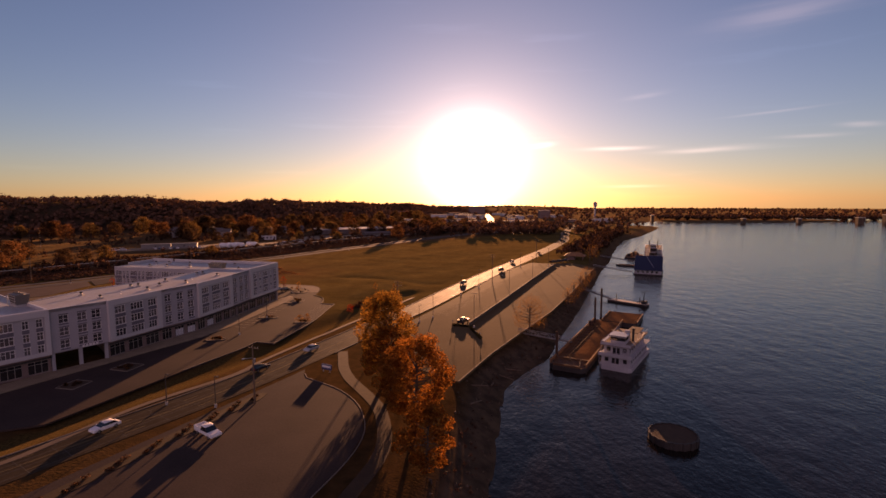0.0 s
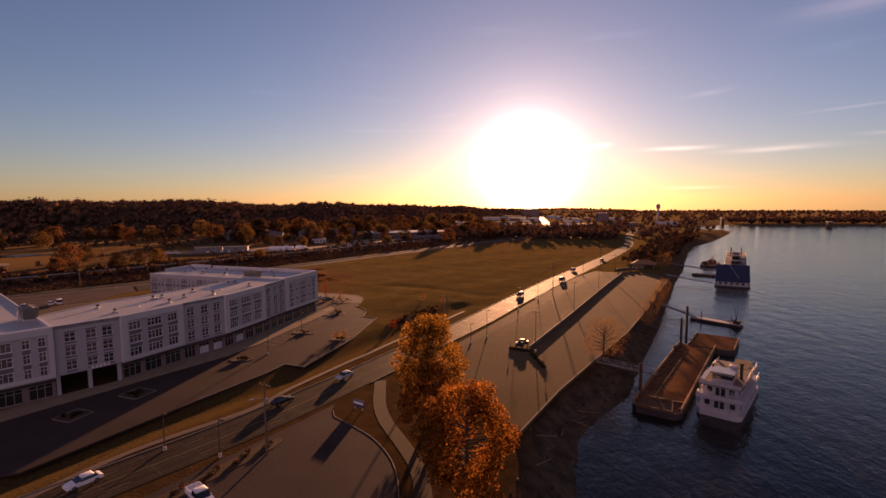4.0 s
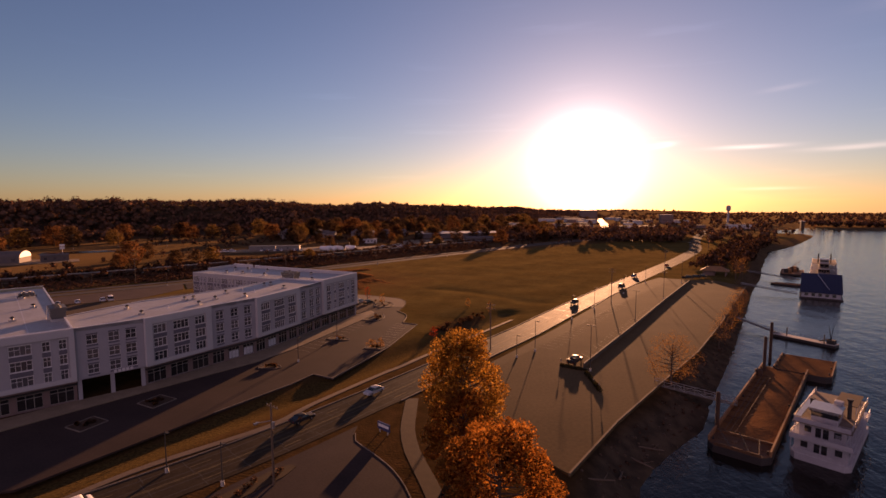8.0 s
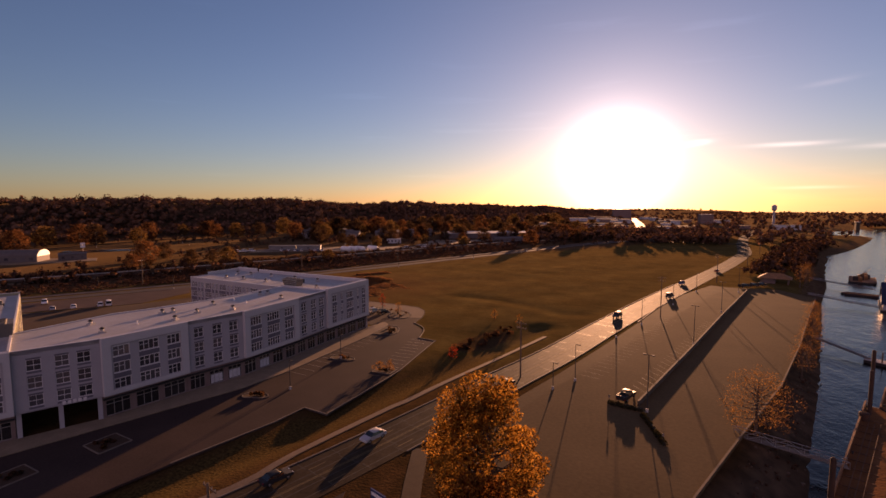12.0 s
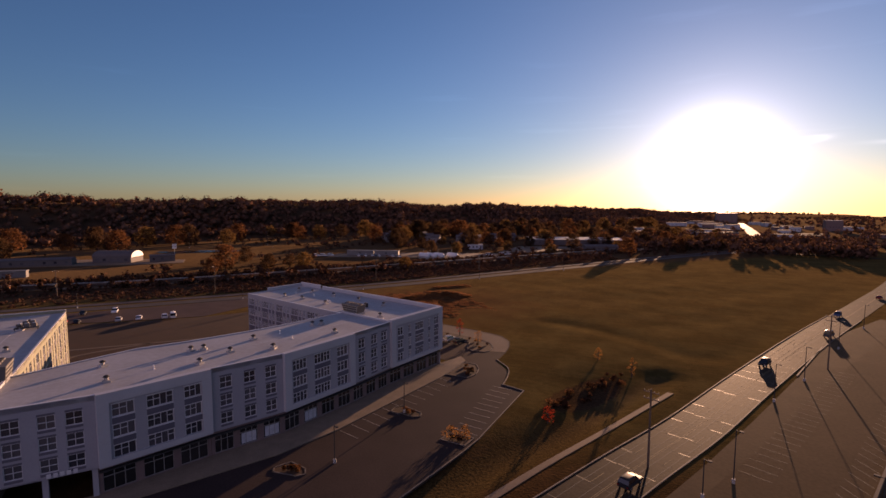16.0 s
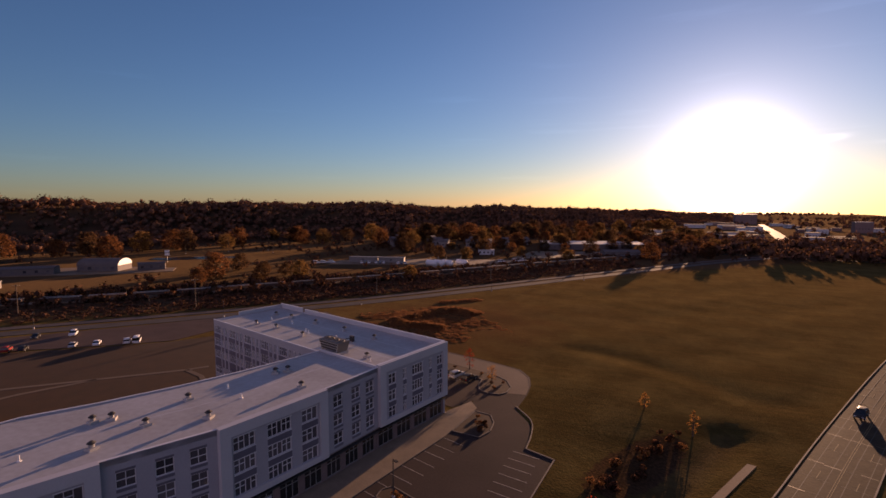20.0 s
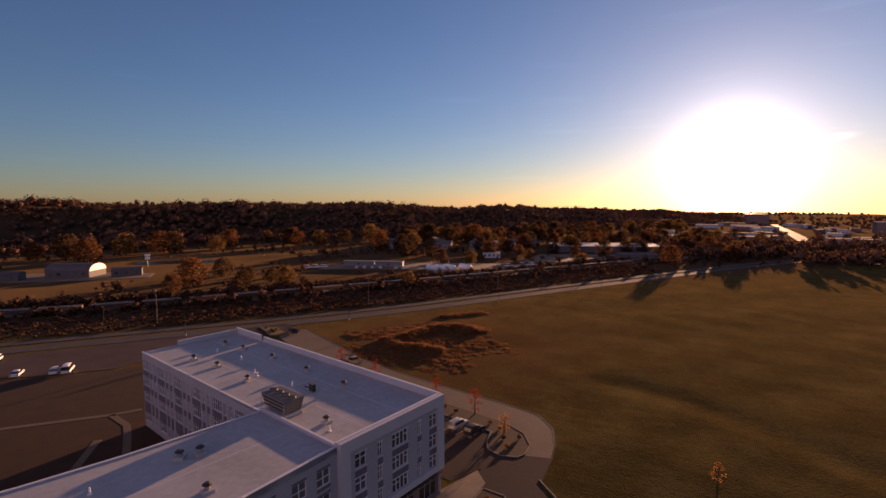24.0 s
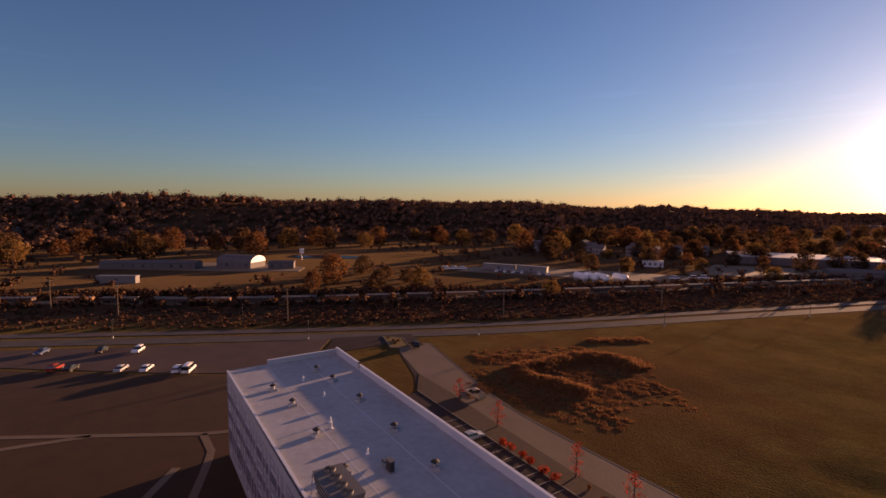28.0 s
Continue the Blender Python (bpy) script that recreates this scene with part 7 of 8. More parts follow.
barge(55.5, 193.5, -31.0, 12.5, 17, "short work barge with a brown deck", SOIL, False, free=1.6)


POST_DARK = mat("dark_rusty_post", (0.085, 0.045, 0.03), (0.045, 0.027, 0.02), rough=0.9, scale=0.8, fine=5.0)


def spud(x, y, top, r=0.38, label="tall rusty mooring post standing in the river"):
    bm = bmesh.new()
    tube(bm, (0, 0, -9), (0, 0, top), r, r, 12)
    tube(bm, (0, 0, top), (0, 0, top + 0.25), r, r * 0.3, 12)
    ob = mesh_ob("mooring_post", bm, POST_DARK)
    ob.matrix_basis = pose(x, y, 0)
    tagged(ob, label, "mooring post", "mooring posts")


spud(54.0, 207, 6.4)
spud(47.2, 194.3, 5.4)
spud(44.6, 190.9, -2.2, 0.9, "short thick mooring pile beside the barge")
spud(23.3, 156.4, 3.6)


def rail_run(bm, pts, z, h=1.0, step=1.5):
    for a, b in zip(pts, pts[1:]):
        a, b = Vector((*a, z)), Vector((*b, z))
        n_ = max(1, int((b - a).length / step))
        for k in range(n_ + 1):
            p = a + (b - a) * k / n_
            tube(bm, p, p + Vector((0, 0, h)), 0.03, 0.03, 4)
        for hh in (h, h * 0.55):
            tube(bm, a + Vector((0, 0, hh)), b + Vector((0, 0, hh)), 0.03, 0.03, 4)


RIVER_WHITE = mat("riverboat_paint", (0.4, 0.405, 0.45), (0.28, 0.28, 0.31), rough=0.55, scale=0.6, fine=6.0)
DECK_BROWN = mat("worn_deck", (0.2, 0.15, 0.12), (0.1, 0.075, 0.06), rough=0.85, scale=0.5, fine=5.0)


def riverboat(x, y, heading, w, l, decks, label, wheel=False, galleries=0.0):
    b = thing("riverboat", label, "riverboat", pose(x, y, WATER_Z, 0, 0, heading), "riverboats")
    bm = bmesh.new()
    prism(bm, [(-w / 2, 1.0), (-w / 2 + 0.8, 0), (w / 2 - 0.8, 0), (w / 2, 1.0), (w / 2, l - 3), (w / 4, l), (-w / 4, l), (-w / 2, l - 3)], -0.6, 1.2)
    part("hull", bm, RIVER_WHITE, b)
    for k in range(decks):
        z0 = 1.2 + k * 2.75
        inset = 0.5 + 0.5 * k
        y0, y1 = 0.5 + 0.6 * k, l - 4 - 2.2 * k
        hw = w / 2 - inset - galleries
        m = Matrix.Identity(4)
        bm = bmesh.new()
        box(bm, -hw, hw, y0 + 0.4 + galleries, y1, z0, z0 + 2.55)
        cab = part("deckhouse", bm, DECK_BROWN if galleries else RIVER_WHITE, b)
        bm = bmesh.new()
        prism(bm, [(-w / 2 + 0.3 * k - 0.15, y0 - 0.6), (w / 2 - 0.3 * k + 0.15, y0 - 0.6), (w / 2 - 0.3 * k + 0.15, y1 + 1.2), (-w / 2 + 0.3 * k - 0.15, y1 + 1.2)], z0 + 2.55, z0 + 2.75)
        part("deck", bm, RIVER_WHITE if k < decks - 1 else DECK_BROWN, b)
        n_ = max(3, int((y1 - y0) / 2.4))
        for sx in (-1, 1):
            for i in range(n_):
                yy = y0 + 1.2 + i * (y1 - y0 - 1) / n_
                bm = bmesh.new()
                box(bm, min(sx * (hw - 0.02), sx * (hw + 0.03)), max(sx * (hw - 0.02), sx * (hw + 0.03)), yy, yy + 1.2, z0 + 0.95, z0 + 2.0)
                part("window", bm, CAR_GLASS, cab)
        for xx, ww, zz0 in ((-hw * 0.62, 1.0, 0.95), (-0.55, 0.8, 0.3), (0.5, 0.8, 0.3), (hw * 0.65, 1.0, 0.95)):
            bm = bmesh.new()
            box(bm, xx - ww / 2, xx + ww / 2, y0 + 0.36 + galleries, y0 + 0.42 + galleries, z0 + zz0, z0 + 2.05)
            part("window" if zz0 > 0.5 else "door", bm, CAR_GLASS, cab)
        bm = bmesh.new()
        ww = w / 2 - 0.3 * k
        rail_run(bm, [(-ww, y1 + 1), (-ww, y0 - 0.5), (ww, y0 - 0.5), (ww, y1 + 1)], z0 + 2.75, 0.95, 1.6)
        part("railing", bm, RIVER_WHITE, b)
        for sx in (-1, 1):
            for i in range(int((y1 - y0) / 3) + 1):
                bm = bmesh.new()
                tube(bm, (sx * (w / 2 - 0.1 - 0.3 * k), y0 - 0.3 + 3 * i, z0), (sx * (w / 2 - 0.1 - 0.3 * k), y0 - 0.3 + 3 * i, z0 + 2.55), 0.06, 0.06, 6)
                part("post", bm, RIVER_WHITE, b)
    if not galleries:
        # solid balustrade boards across the stern galleries
        for z0, hw, yy in ((3.95, w / 2 + 0.1, -0.22), (1.2, w / 2 - 0.5, 0.12), (6.7, w / 2 - 0.35, 0.4)):
            for x0 in (-hw, 0.02):
                bm = bmesh.new()
                box(bm, x0, x0 + hw - 0.02, yy, yy + 0.06, z0, z0 + 0.8)
                part("balustrade_board", bm, RIVER_WHITE, b)
        # dark canopy behind the pilot house, a white locker and a cream landing stage stowed along the side
        z1 = 1.2 + decks * 2.75
        bm = bmesh.new()
        box(bm, 0.4, w / 2 - 0.6, 9.2, 16.5, z1 + 1.95, z1 + 2.05)
        canopy = part("canopy", bm, POST_DARK, b, "dark flat canopy over the upper deck")
        for x0 in (0.55, w / 2 - 0.8):
            for y0 in (9.4, 12.8, 16.2):
                bm = bmesh.new()
                tube(bm, (x0, y0, z1), (x0, y0, z1 + 1.95), 0.05, 0.05, 6)
                part("canopy_post", bm, RIVER_WHITE, canopy)
        bm = bmesh.new()
        box(bm, 0.6, 1.9, 7.0, 8.2, z1, z1 + 3.0)
        bmesh.ops.bevel(bm, geom=bm.edges[:], offset=0.08, segments=1, affect="EDGES")
        part("locker", bm, RIVER_WHITE, b)
        bm = bmesh.new()
        box(bm, -w / 2 + 0.35, -w / 2 + 1.15, 1.5, 13.5, z1 + 0.5, z1 + 0.7)
        for y0 in (2.0, 7.0, 13.0):
            box(bm, -w / 2 + 0.6, -w / 2 + 0.75, y0, y0 + 0.15, z1, z1 + 0.5)
        part("landing_stage", bm, METAL, b, "cream landing stage stowed on the upper deck")
        for k in range(9):
            bm = bmesh.new()
            box(bm, -2.4 + k * 0.5, -2.08 + k * 0.5, -0.165, -0.12, 3.98, 4.24)
            part("lettering_bar", bm, BLUE_ROOF, b, "faded blue unreadable lettering")
        for k in range(7):
            bm = bmesh.new()
            box(bm, 2.0, 3.0, 0.1 - 0.12 * k, 0.24 - 0.12 * k, 4.2 + 0.3 * k, 4.26 + 0.3 * k, pose(0, 0.6, 0))
            part("stair_tread", bm, RIVER_WHITE, b)
    zt = 1.2 + decks * 2.75
    bm = bmesh.new()
    box(bm, -1.9, 1.9, 2.6, 6.2, zt, zt + 2.3)
    ph = part("pilot_house", bm, RIVER_WHITE, b)
    bm = bmesh.new()
    box(bm, -1.93, 1.93, 2.57, 6.23, zt + 1.0, zt + 1.85)
    part("window", bm, CAR_GLASS, ph)
    bm = bmesh.new()
    prism(bm, [(-2.3, 2.1), (2.3, 2.1), (2.3, 6.7), (-2.3, 6.7)], zt + 2.3, zt + 2.48)
    for i in range(9):
        box(bm, -2.2 + i * 0.5, -1.98 + i * 0.5, 2.02, 2.1, zt + 2.0, zt + 2.3)
    part("pilot_house_roof", bm, METAL, b, "pale metal roof with a scalloped edge")
    for sx in (-1, 1):
        bm = bmesh.new()
        top = zt + (4.2 if galleries else 3.0 if sx > 0 else 1.7)
        tube(bm, (sx * 2.7, 8.2, zt), (sx * 2.7, 8.2, top), 0.34, 0.32, 12)
        tube(bm, (sx * 2.7, 8.2, top), (sx * 2.7, 8.2, top + 0.6), 0.3, 0.55, 12)
        part("chimney", bm, HULL, b, "tall black smokestack")
    if wheel:
        bm = bmesh.new()
        for i in range(10):
            a = i * math.pi / 5
            box(bm, -w / 2 + 0.8, w / 2 - 0.8, -0.12, 0.12, 1.2, 2.3, pose(0, l + 2, 1.6) @ pose(0, 0, 0, math.degrees(a), 0, 0))
        part("paddle_wheel", bm, RUST, b, "rust-red paddle wheel")
    return b


riverboat(36.6, 147.6, -36, 8.6, 25, 2, "white three-deck riverboat moored beside the barge")
riverboat(140, 350, -26, 12, 38, 4, "large white riverboat with open decks and black stacks", True, 2.0)

# floating boathouse with a blue roof
bh = thing("boathouse", "floating boathouse with a blue metal gable roof", "boathouse", pose(119.5, 311.5, WATER_Z, 0, 0, -26))
bm = bmesh.new()
box(bm, -8.2, 8.2, -1.4, 27, -0.5, 0.7)
part("float", bm, HULL, bh)
bm = bmesh.new()
box(bm, -7.4, 7.4, 0, 25, 0.7, 3.2)
part("wall", bm, RIVER_WHITE, bh)
for y0, y1 in ((-0.8, 16), (25.8, 16)):
    bm = bmesh.new()
    vs_ = [(-8, y1, 10.2), (8, y1, 10.2), (8, y0, 3.1), (-8, y0, 3.1)]
    top = [bm.verts.new(v) for v in vs_]
    low = [bm.verts.new((v[0], v[1], v[2] - 0.15)) for v in vs_]
    bm.faces.new(top)
    bm.faces.new(low[::-1])
    for i in range(4):
        bm.faces.new((top[i], top[(i + 1) % 4], low[(i + 1) % 4], low[i]))
    bmesh.ops.recalc_face_normals(bm, faces=bm.faces)
    r = part("roof", bm, BLUE_ROOF, bh, "blue metal roof slope")
    for k in range(16):
        bm = bmesh.new()
        tube(bm, (-7.8 + k * 1.04, y1, 10.22), (-7.8 + k * 1.04, y0, 3.14), 0.05, 0.05, 4)
        part("roof_rib", bm, BLUE_ROOF, r)
for x0, x1 in ((-7.4, -7.25), (7.25, 7.4)):
    bm = bmesh.new()
    vv = [bm.verts.new(v) for v in ((x0, 0, 3.2), (x0, 25, 3.2), (x0, 16, 9.9), (x1, 0, 3.2), (x1, 25, 3.2), (x1, 16, 9.9))]
    bm.faces.new(vv[:3])
    bm.faces.new(vv[3:][::-1])
    part("gable", bm, RIVER_WHITE, bh)
for k in range(5):
    bm = bmesh.new()
    box(bm, -6.2 + k * 2.6, -4.8 + k * 2.6, -0.05, 0.04, 1.3, 2.6)
    part("window", bm, CAR_GLASS, bh)
bm = bmesh.new()
tube(bm, (-1.5, 15, 10.0), (3.0, 2, 4.6), 0.14, 0.14, 6)
part("roof_pole", bm, RIVER_WHITE, bh, "white pole lying on the roof")


GRATING = mat("weathered_grating", (0.17, 0.15, 0.135), (0.1, 0.088, 0.08), rough=0.85, scale=0.6, fine=6.0)


def gangway(a, b, za, zb, w, label, truss=1.1):
    g = thing("gangway", label, "gangway", None, "gangways")
    a, b = Vector((*a, za)), Vector((*b, zb))
    d = (b - a).normalized()
    sd = Vector((d.y, -d.x, 0)).normalized() * w / 2
    bm = bmesh.new()
    q = [bm.verts.new(v) for v in (a - sd, a + sd, b + sd, b - sd)]
    q2 = [bm.verts.new(v.co - Vector((0, 0, 0.15))) for v in q]
    bm.faces.new(q)
    bm.faces.new(q2[::-1])
    for i in range(4):
        bm.faces.new((q[i], q2[i], q2[(i + 1) % 4], q[(i + 1) % 4]))
    part("deck", bm, GRATING, g)
    n_ = max(4, int((b - a).length / 2))
    for s in (-1, 1):
        u_ = Vector((0, 0, truss))
        bm = bmesh.new()
        tube(bm, a + sd * s + u_, b + sd * s + u_, 0.05, 0.05, 5)
        part("top_rail", bm, METAL, g)
        for k in range(n_ + 1):
            p0, p1 = a + (b - a) * k / n_ + sd * s, a + (b - a) * (k + 1) / n_ + sd * s
            bm = bmesh.new()
            tube(bm, p0, p0 + u_, 0.04, 0.04, 5)
            part("post", bm, METAL, g)
            if k < n_:
                bm = bmesh.new()
                tube(bm, (p0 if k % 2 else p0 + u_), (p1 + u_ if k % 2 else p1), 0.035, 0.035, 5)
                part("brace", bm, METAL, g)


gangway((15, 171.0), (31.0, 168.0), -0.4, -2.9, 1.6, "pale steel truss gangway from the bank to the barge")
gangway((62, 252.5), (69.3, 238.0), -2.2, -3.9, 1.5, "narrow gangway down to the floating dock", 0.7)
gangway((93, 331.5), (112, 316.5), -1.6, -3.6, 1.6, "narrow gangway to the boathouse", 0.7)
gangway((117, 387), (135, 364), -2.0, -3.4, 2.4, "long pale gangway to the work barges", 0.7)
dk = thing("floating_dock", "low grey floating dock with a small crane", "dock", pose(68.9, 238.6, WATER_Z, 0, 0, -137))
bm = bmesh.new()
box(bm, -1.6, 1.6, 0, 17.5, -0.3, 0.8)
part("float", bm, HULL, dk)
bm = bmesh.new()
box(bm, -1.65, 1.65, -0.05, 17.55, 0.8, 0.92)
part("deck", bm, CONCRETE, dk)
for yy in (4, 14.5):
    bm = bmesh.new()
    tube(bm, (1.2, yy, -3), (1.2, yy, 3.8), 0.18, 0.18, 8)
    part("pile", bm, WOOD_POLE, dk)
bm = bmesh.new()
rail_run(bm, [(-1.5, 1), (-1.5, 16.5)], 0.92, 1.0, 2.2)
part("railing", bm, METAL, dk)
bm = bmesh.new()
box(bm, -1.0, 1.0, 15.0, 17.0, 0.92, 2.2)
tube(bm, (0.5, 16, 2.2), (1.1, 16.6, 6.8), 0.12, 0.07, 6)
tube(bm, (-0.6, 15.6, 2.2), (-0.3, 15.0, 6.2), 0.12, 0.07, 6)
tube(bm, (-0.8, 12.5, 0.95), (0.2, 16.0, 2.6), 0.2, 0.2, 6)
part("crane", bm, DARK_METAL, dk, "small dark crane")
barge(117.5, 356.5, -123, 4, 14, "low pontoon barge below the long gangway", RUST, free=0.8)
wb = barge(144, 392, -26, 12, 26, "work barge loaded with dark machinery", RUST, free=1.0)
rb = random.Random(3)
for i in range(9):
    bm = bmesh.new()
    w_, h_ = rb.uniform(1.2, 3), rb.uniform(1, 3.5)
    xx, yy = rb.uniform(-3.5, 3.5), 2 + i * 2.6
    box(bm, xx - w_ / 2, xx + w_ / 2, yy, yy + 2.0, 1.05, 1.05 + h_)
    if i % 3 == 0:
        tube(bm, (xx, yy + 1, 1.05 + h_), (xx + 2.5, yy + 2.5, h_ + 4.5), 0.15, 0.1, 6)
    bmesh.ops.bevel(bm, geom=[e for e in bm.edges if e.calc_length() > 0.9], offset=0.06, segments=1, affect="EDGES")
    part("machinery", bm, DARK_METAL if i % 2 else RUST, wb, "dark deck machinery")
# mooring cell of sheet piling
mc = thing("mooring_cell", "round dark sheet-pile mooring cell in the river", "mooring cell", pose(33.5, 109.5, 0))
for i in range(36):
    r_ = 4.4 if i % 2 else 4.25
    bm = bmesh.new()
    box(bm, r_ - 0.12, r_ + 0.12, -0.36, 0.36, -8, -3.6, pose(0, 0, 0, 0, 0, 10.0 * i))
    part("sheet_pile", bm, HULL, mc)
bm = bmesh.new()
tube(bm, (0, 0, -7.8), (0, 0, -3.75), 4.2, 4.2, 36)
part("fill", bm, MULCH, mc)

# rocks along the bank
rk = np.random.default_rng(31)
verts, faces = [], []
shore = smooth_line(WEST_BANK[3:15], 1.0)
base_ico = bmesh.new()
bmesh.ops.create_icosphere(base_ico, subdivisions=1, radius=1.0)
iv = np.array([v.co[:] for v in base_ico.verts])
if_ = [[v.index for v in f.verts] for f in base_ico.faces]
base_ico.free()
for k in range(900):
    p = shore[rk.integers(12, len(shore))]
    q = p + Vector((rk.uniform(-9, 0.8), rk.uniform(-2, 2)))
    s = rk.uniform(0.12, 0.34)
    vv = iv * (s * rk.uniform(0.6, 1.2, 3)) * (1 + rk.uniform(-0.18, 0.18, (len(iv), 1))) + np.array([q.x, q.y, gz(q.x, q.y) + s * 0.15])
    o = len(verts)
    verts += vv.tolist()
    faces += [[i + o for i in f] for f in if_]
tagged(raw_mesh("riprap", verts, faces, ROCK), "loose brown riprap rocks down the river bank", "rocks", kind="stuff")
# driftwood on the bank
for i, (x, y, a) in enumerate(((-1.5, 131, 20), (2.5, 136, 70), (6, 141, -30), (-3, 122, 50), (9, 146, 10))):
    bm = bmesh.new()
    tube(bm, (-2.4, 0, 0.2), (2.4, 0.3, 0.35), 0.2, 0.09, 7)
    tube(bm, (0.4, 0.1, 0.28), (1.8, 1.5, 0.9), 0.09, 0.03, 5)
    ob = mesh_ob("driftwood", bm, WOOD_POLE)
    ob.matrix_basis = pose(x, y, gz(x, y), 0, 12, a)
    tagged(ob, "bleached driftwood log on the river bank", "driftwood", "driftwood logs")

# pavilion at the end of the lot
pv = thing("pavilion", "low brown park pavilion with a hipped roof", "pavilion", pose(87, 352, -0.1, 0, 0, -24))
for sx in (-5.5, 0, 5.5):
    for sy in (-3.5, 3.5):
        bm = bmesh.new()
        box(bm, sx - 0.2, sx + 0.2, sy - 0.2, sy + 0.2, 0, 2.8)
        part("post", bm, BRICK, pv)
bm = bmesh.new()
box(bm, -5, 0, -3.2, 3.2, 0, 2.7)
part("wall", bm, BRICK, pv)
bm = bmesh.new()
lo = [bm.verts.new(v) for v in ((-7, -5, 2.7), (7, -5, 2.7), (7, 5, 2.7), (-7, 5, 2.7))]
hi = [bm.verts.new(v) for v in ((-3, 0, 5.0), (3, 0, 5.0))]
for f in ((lo[0], lo[1], hi[1], hi[0]), (lo[1], lo[2], hi[1]), (lo[2], lo[3], hi[0], hi[1]), (lo[3], lo[0], hi[0]), lo[::-1]):
    bm.faces.new(f)
part("roof", bm, RUST, pv)


# ---- railway, valley buildings, distance ----
RAIL = smooth_line([(-420, 95), (-326, 215), (-268, 272), (-216, 338), (-168, 405), (-110, 490), (-48, 585)], 6)
tagged(strip("railway", RAIL, 2.4, 2.4, 0.35, GRAVEL, 0.6), "raised gravel railway bed", "railway", kind="structure")


WAGON = mat("wagon_paint", (0.1, 0.066, 0.052), (0.06, 0.04, 0.034), rough=0.8, scale=0.4, fine=3.0)


def gondola(x, y, heading, label):
    g = thing("rail_wagon", label, "rail wagon", pose(x, y, gz(x, y) + 0.35, 0, 0, heading), "rail wagons")
    bm = bmesh.new()
    box(bm, -7.4, 7.4, -1.5, 1.5, 0.95, 2.2)
    part("body", bm, RUST if "rust" in label else WAGON, g)
    # pale rims carry the glint of low sun along the wagon tops
    bm = bmesh.new()
    for y0, y1 in ((-1.56, -1.44), (1.44, 1.56)):
        box(bm, -7.45, 7.45, y0, y1, 2.2, 2.35)
    part("top_rim", bm, METAL, g, "top edge set pale for its sunlit glint")
    for k in range(10):
        bm = bmesh.new()
        box(bm, -7.0 + k * 1.55, -6.88 + k * 1.55, -1.6, -1.5, 1.0, 2.2)
        part("rib", bm, RUST if "rust" in label else WAGON, g)
    for dx in (-5.2, 5.2):
        for wx in (-0.85, 0.85):
            bm = bmesh.new()
            tube(bm, (dx + wx, -0.85, 0.42), (dx + wx, 0.85, 0.42), 0.42, 0.42, 10)
            part("wheel_set", bm, DARK_METAL, g)
    return g


cum, made = 0.0, [None, None]
for i in range(1, len(RAIL)):
    cum += (RAIL[i] - RAIL[i - 1]).length
    if cum > 16.4:
        cum = 0
        d = RAIL[i] - RAIL[i - 1]
        p, h = RAIL[i], math.degrees(math.atan2(d.y, d.x))
        k = 0 if (i // 3) % 3 else 1
        if made[k] is None:
            made[k] = gondola(p.x, p.y, h, "long dull brown gondola wagon on the railway" if k == 0 else "rusty brown gondola wagon on the railway")
        else:
            copy_thing(made[k], pose(p.x, p.y, gz(p.x, p.y) + 0.35, 0, 0, h))


SHED_WALL = mat("shed_wall", (0.14, 0.12, 0.12), (0.1, 0.085, 0.085), rough=0.7, scale=0.3, fine=3.0)
SHED_ROOF = mat("shed_roof", (0.15, 0.13, 0.13), (0.1, 0.088, 0.088), rough=0.95, scale=0.2, fine=2.0, spec=0.06)


def shed(x, y, heading, w, d, h, label, wall=WALL_GREY, roof=ROOF_WHITE, pitch=0.0, windows=4, name="shed", category="building", group="valley buildings"):
    z = gz(x, y)
    s = thing(name, label, category, pose(x, y, z, 0, 0, heading), group)
    bm = bmesh.new()
    box(bm, -w / 2, w / 2, -d / 2, d / 2, -1.5, h)
    part("wall", bm, wall, s)
    bm = bmesh.new()
    if pitch:
        vv = [bm.verts.new(v) for v in ((-w / 2 - 0.3, -d / 2 - 0.4, h), (w / 2 + 0.3, -d / 2 - 0.4, h), (w / 2 + 0.3, d / 2 + 0.4, h), (-w / 2 - 0.3, d / 2 + 0.4, h), (-w / 2 - 0.3, 0, h + pitch), (w / 2 + 0.3, 0, h + pitch))]
        for f in ((0, 1, 5, 4), (2, 3, 4, 5), (0, 4, 3), (1, 2, 5), (3, 2, 1, 0)):
            bm.faces.new([vv[i] for i in f])
    else:
        box(bm, -w / 2 - 0.25, w / 2 + 0.25, -d / 2 - 0.25, d / 2 + 0.25, h, h + 0.4)
    part("roof", bm, roof, s)
    for k in range(windows):
        for sy in (-1, 1):
            bm = bmesh.new()
            c = -w / 2 + w * (k + 0.5) / windows
            ww, hh = min(1.6, w / windows * 0.5), min(1.6, h * 0.4)
            box(bm, c - ww / 2, c + ww / 2, min(sy * (d / 2 - 0.05), sy * (d / 2 + 0.05)), max(sy * (d / 2 - 0.05), sy * (d / 2 + 0.05)), h * 0.35, h * 0.35 + hh)
            part("window" if (k + 1) % 4 else "door", bm, GLASS, s)
    return s


TRAILER = mat("trailer_paint", (0.2, 0.19, 0.19), (0.14, 0.135, 0.13), rough=0.6, scale=0.4, fine=3.0)
HOUSE_WALL = mat("house_siding", (0.25, 0.22, 0.205), (0.18, 0.16, 0.15), rough=0.7, scale=0.4, fine=4.0)
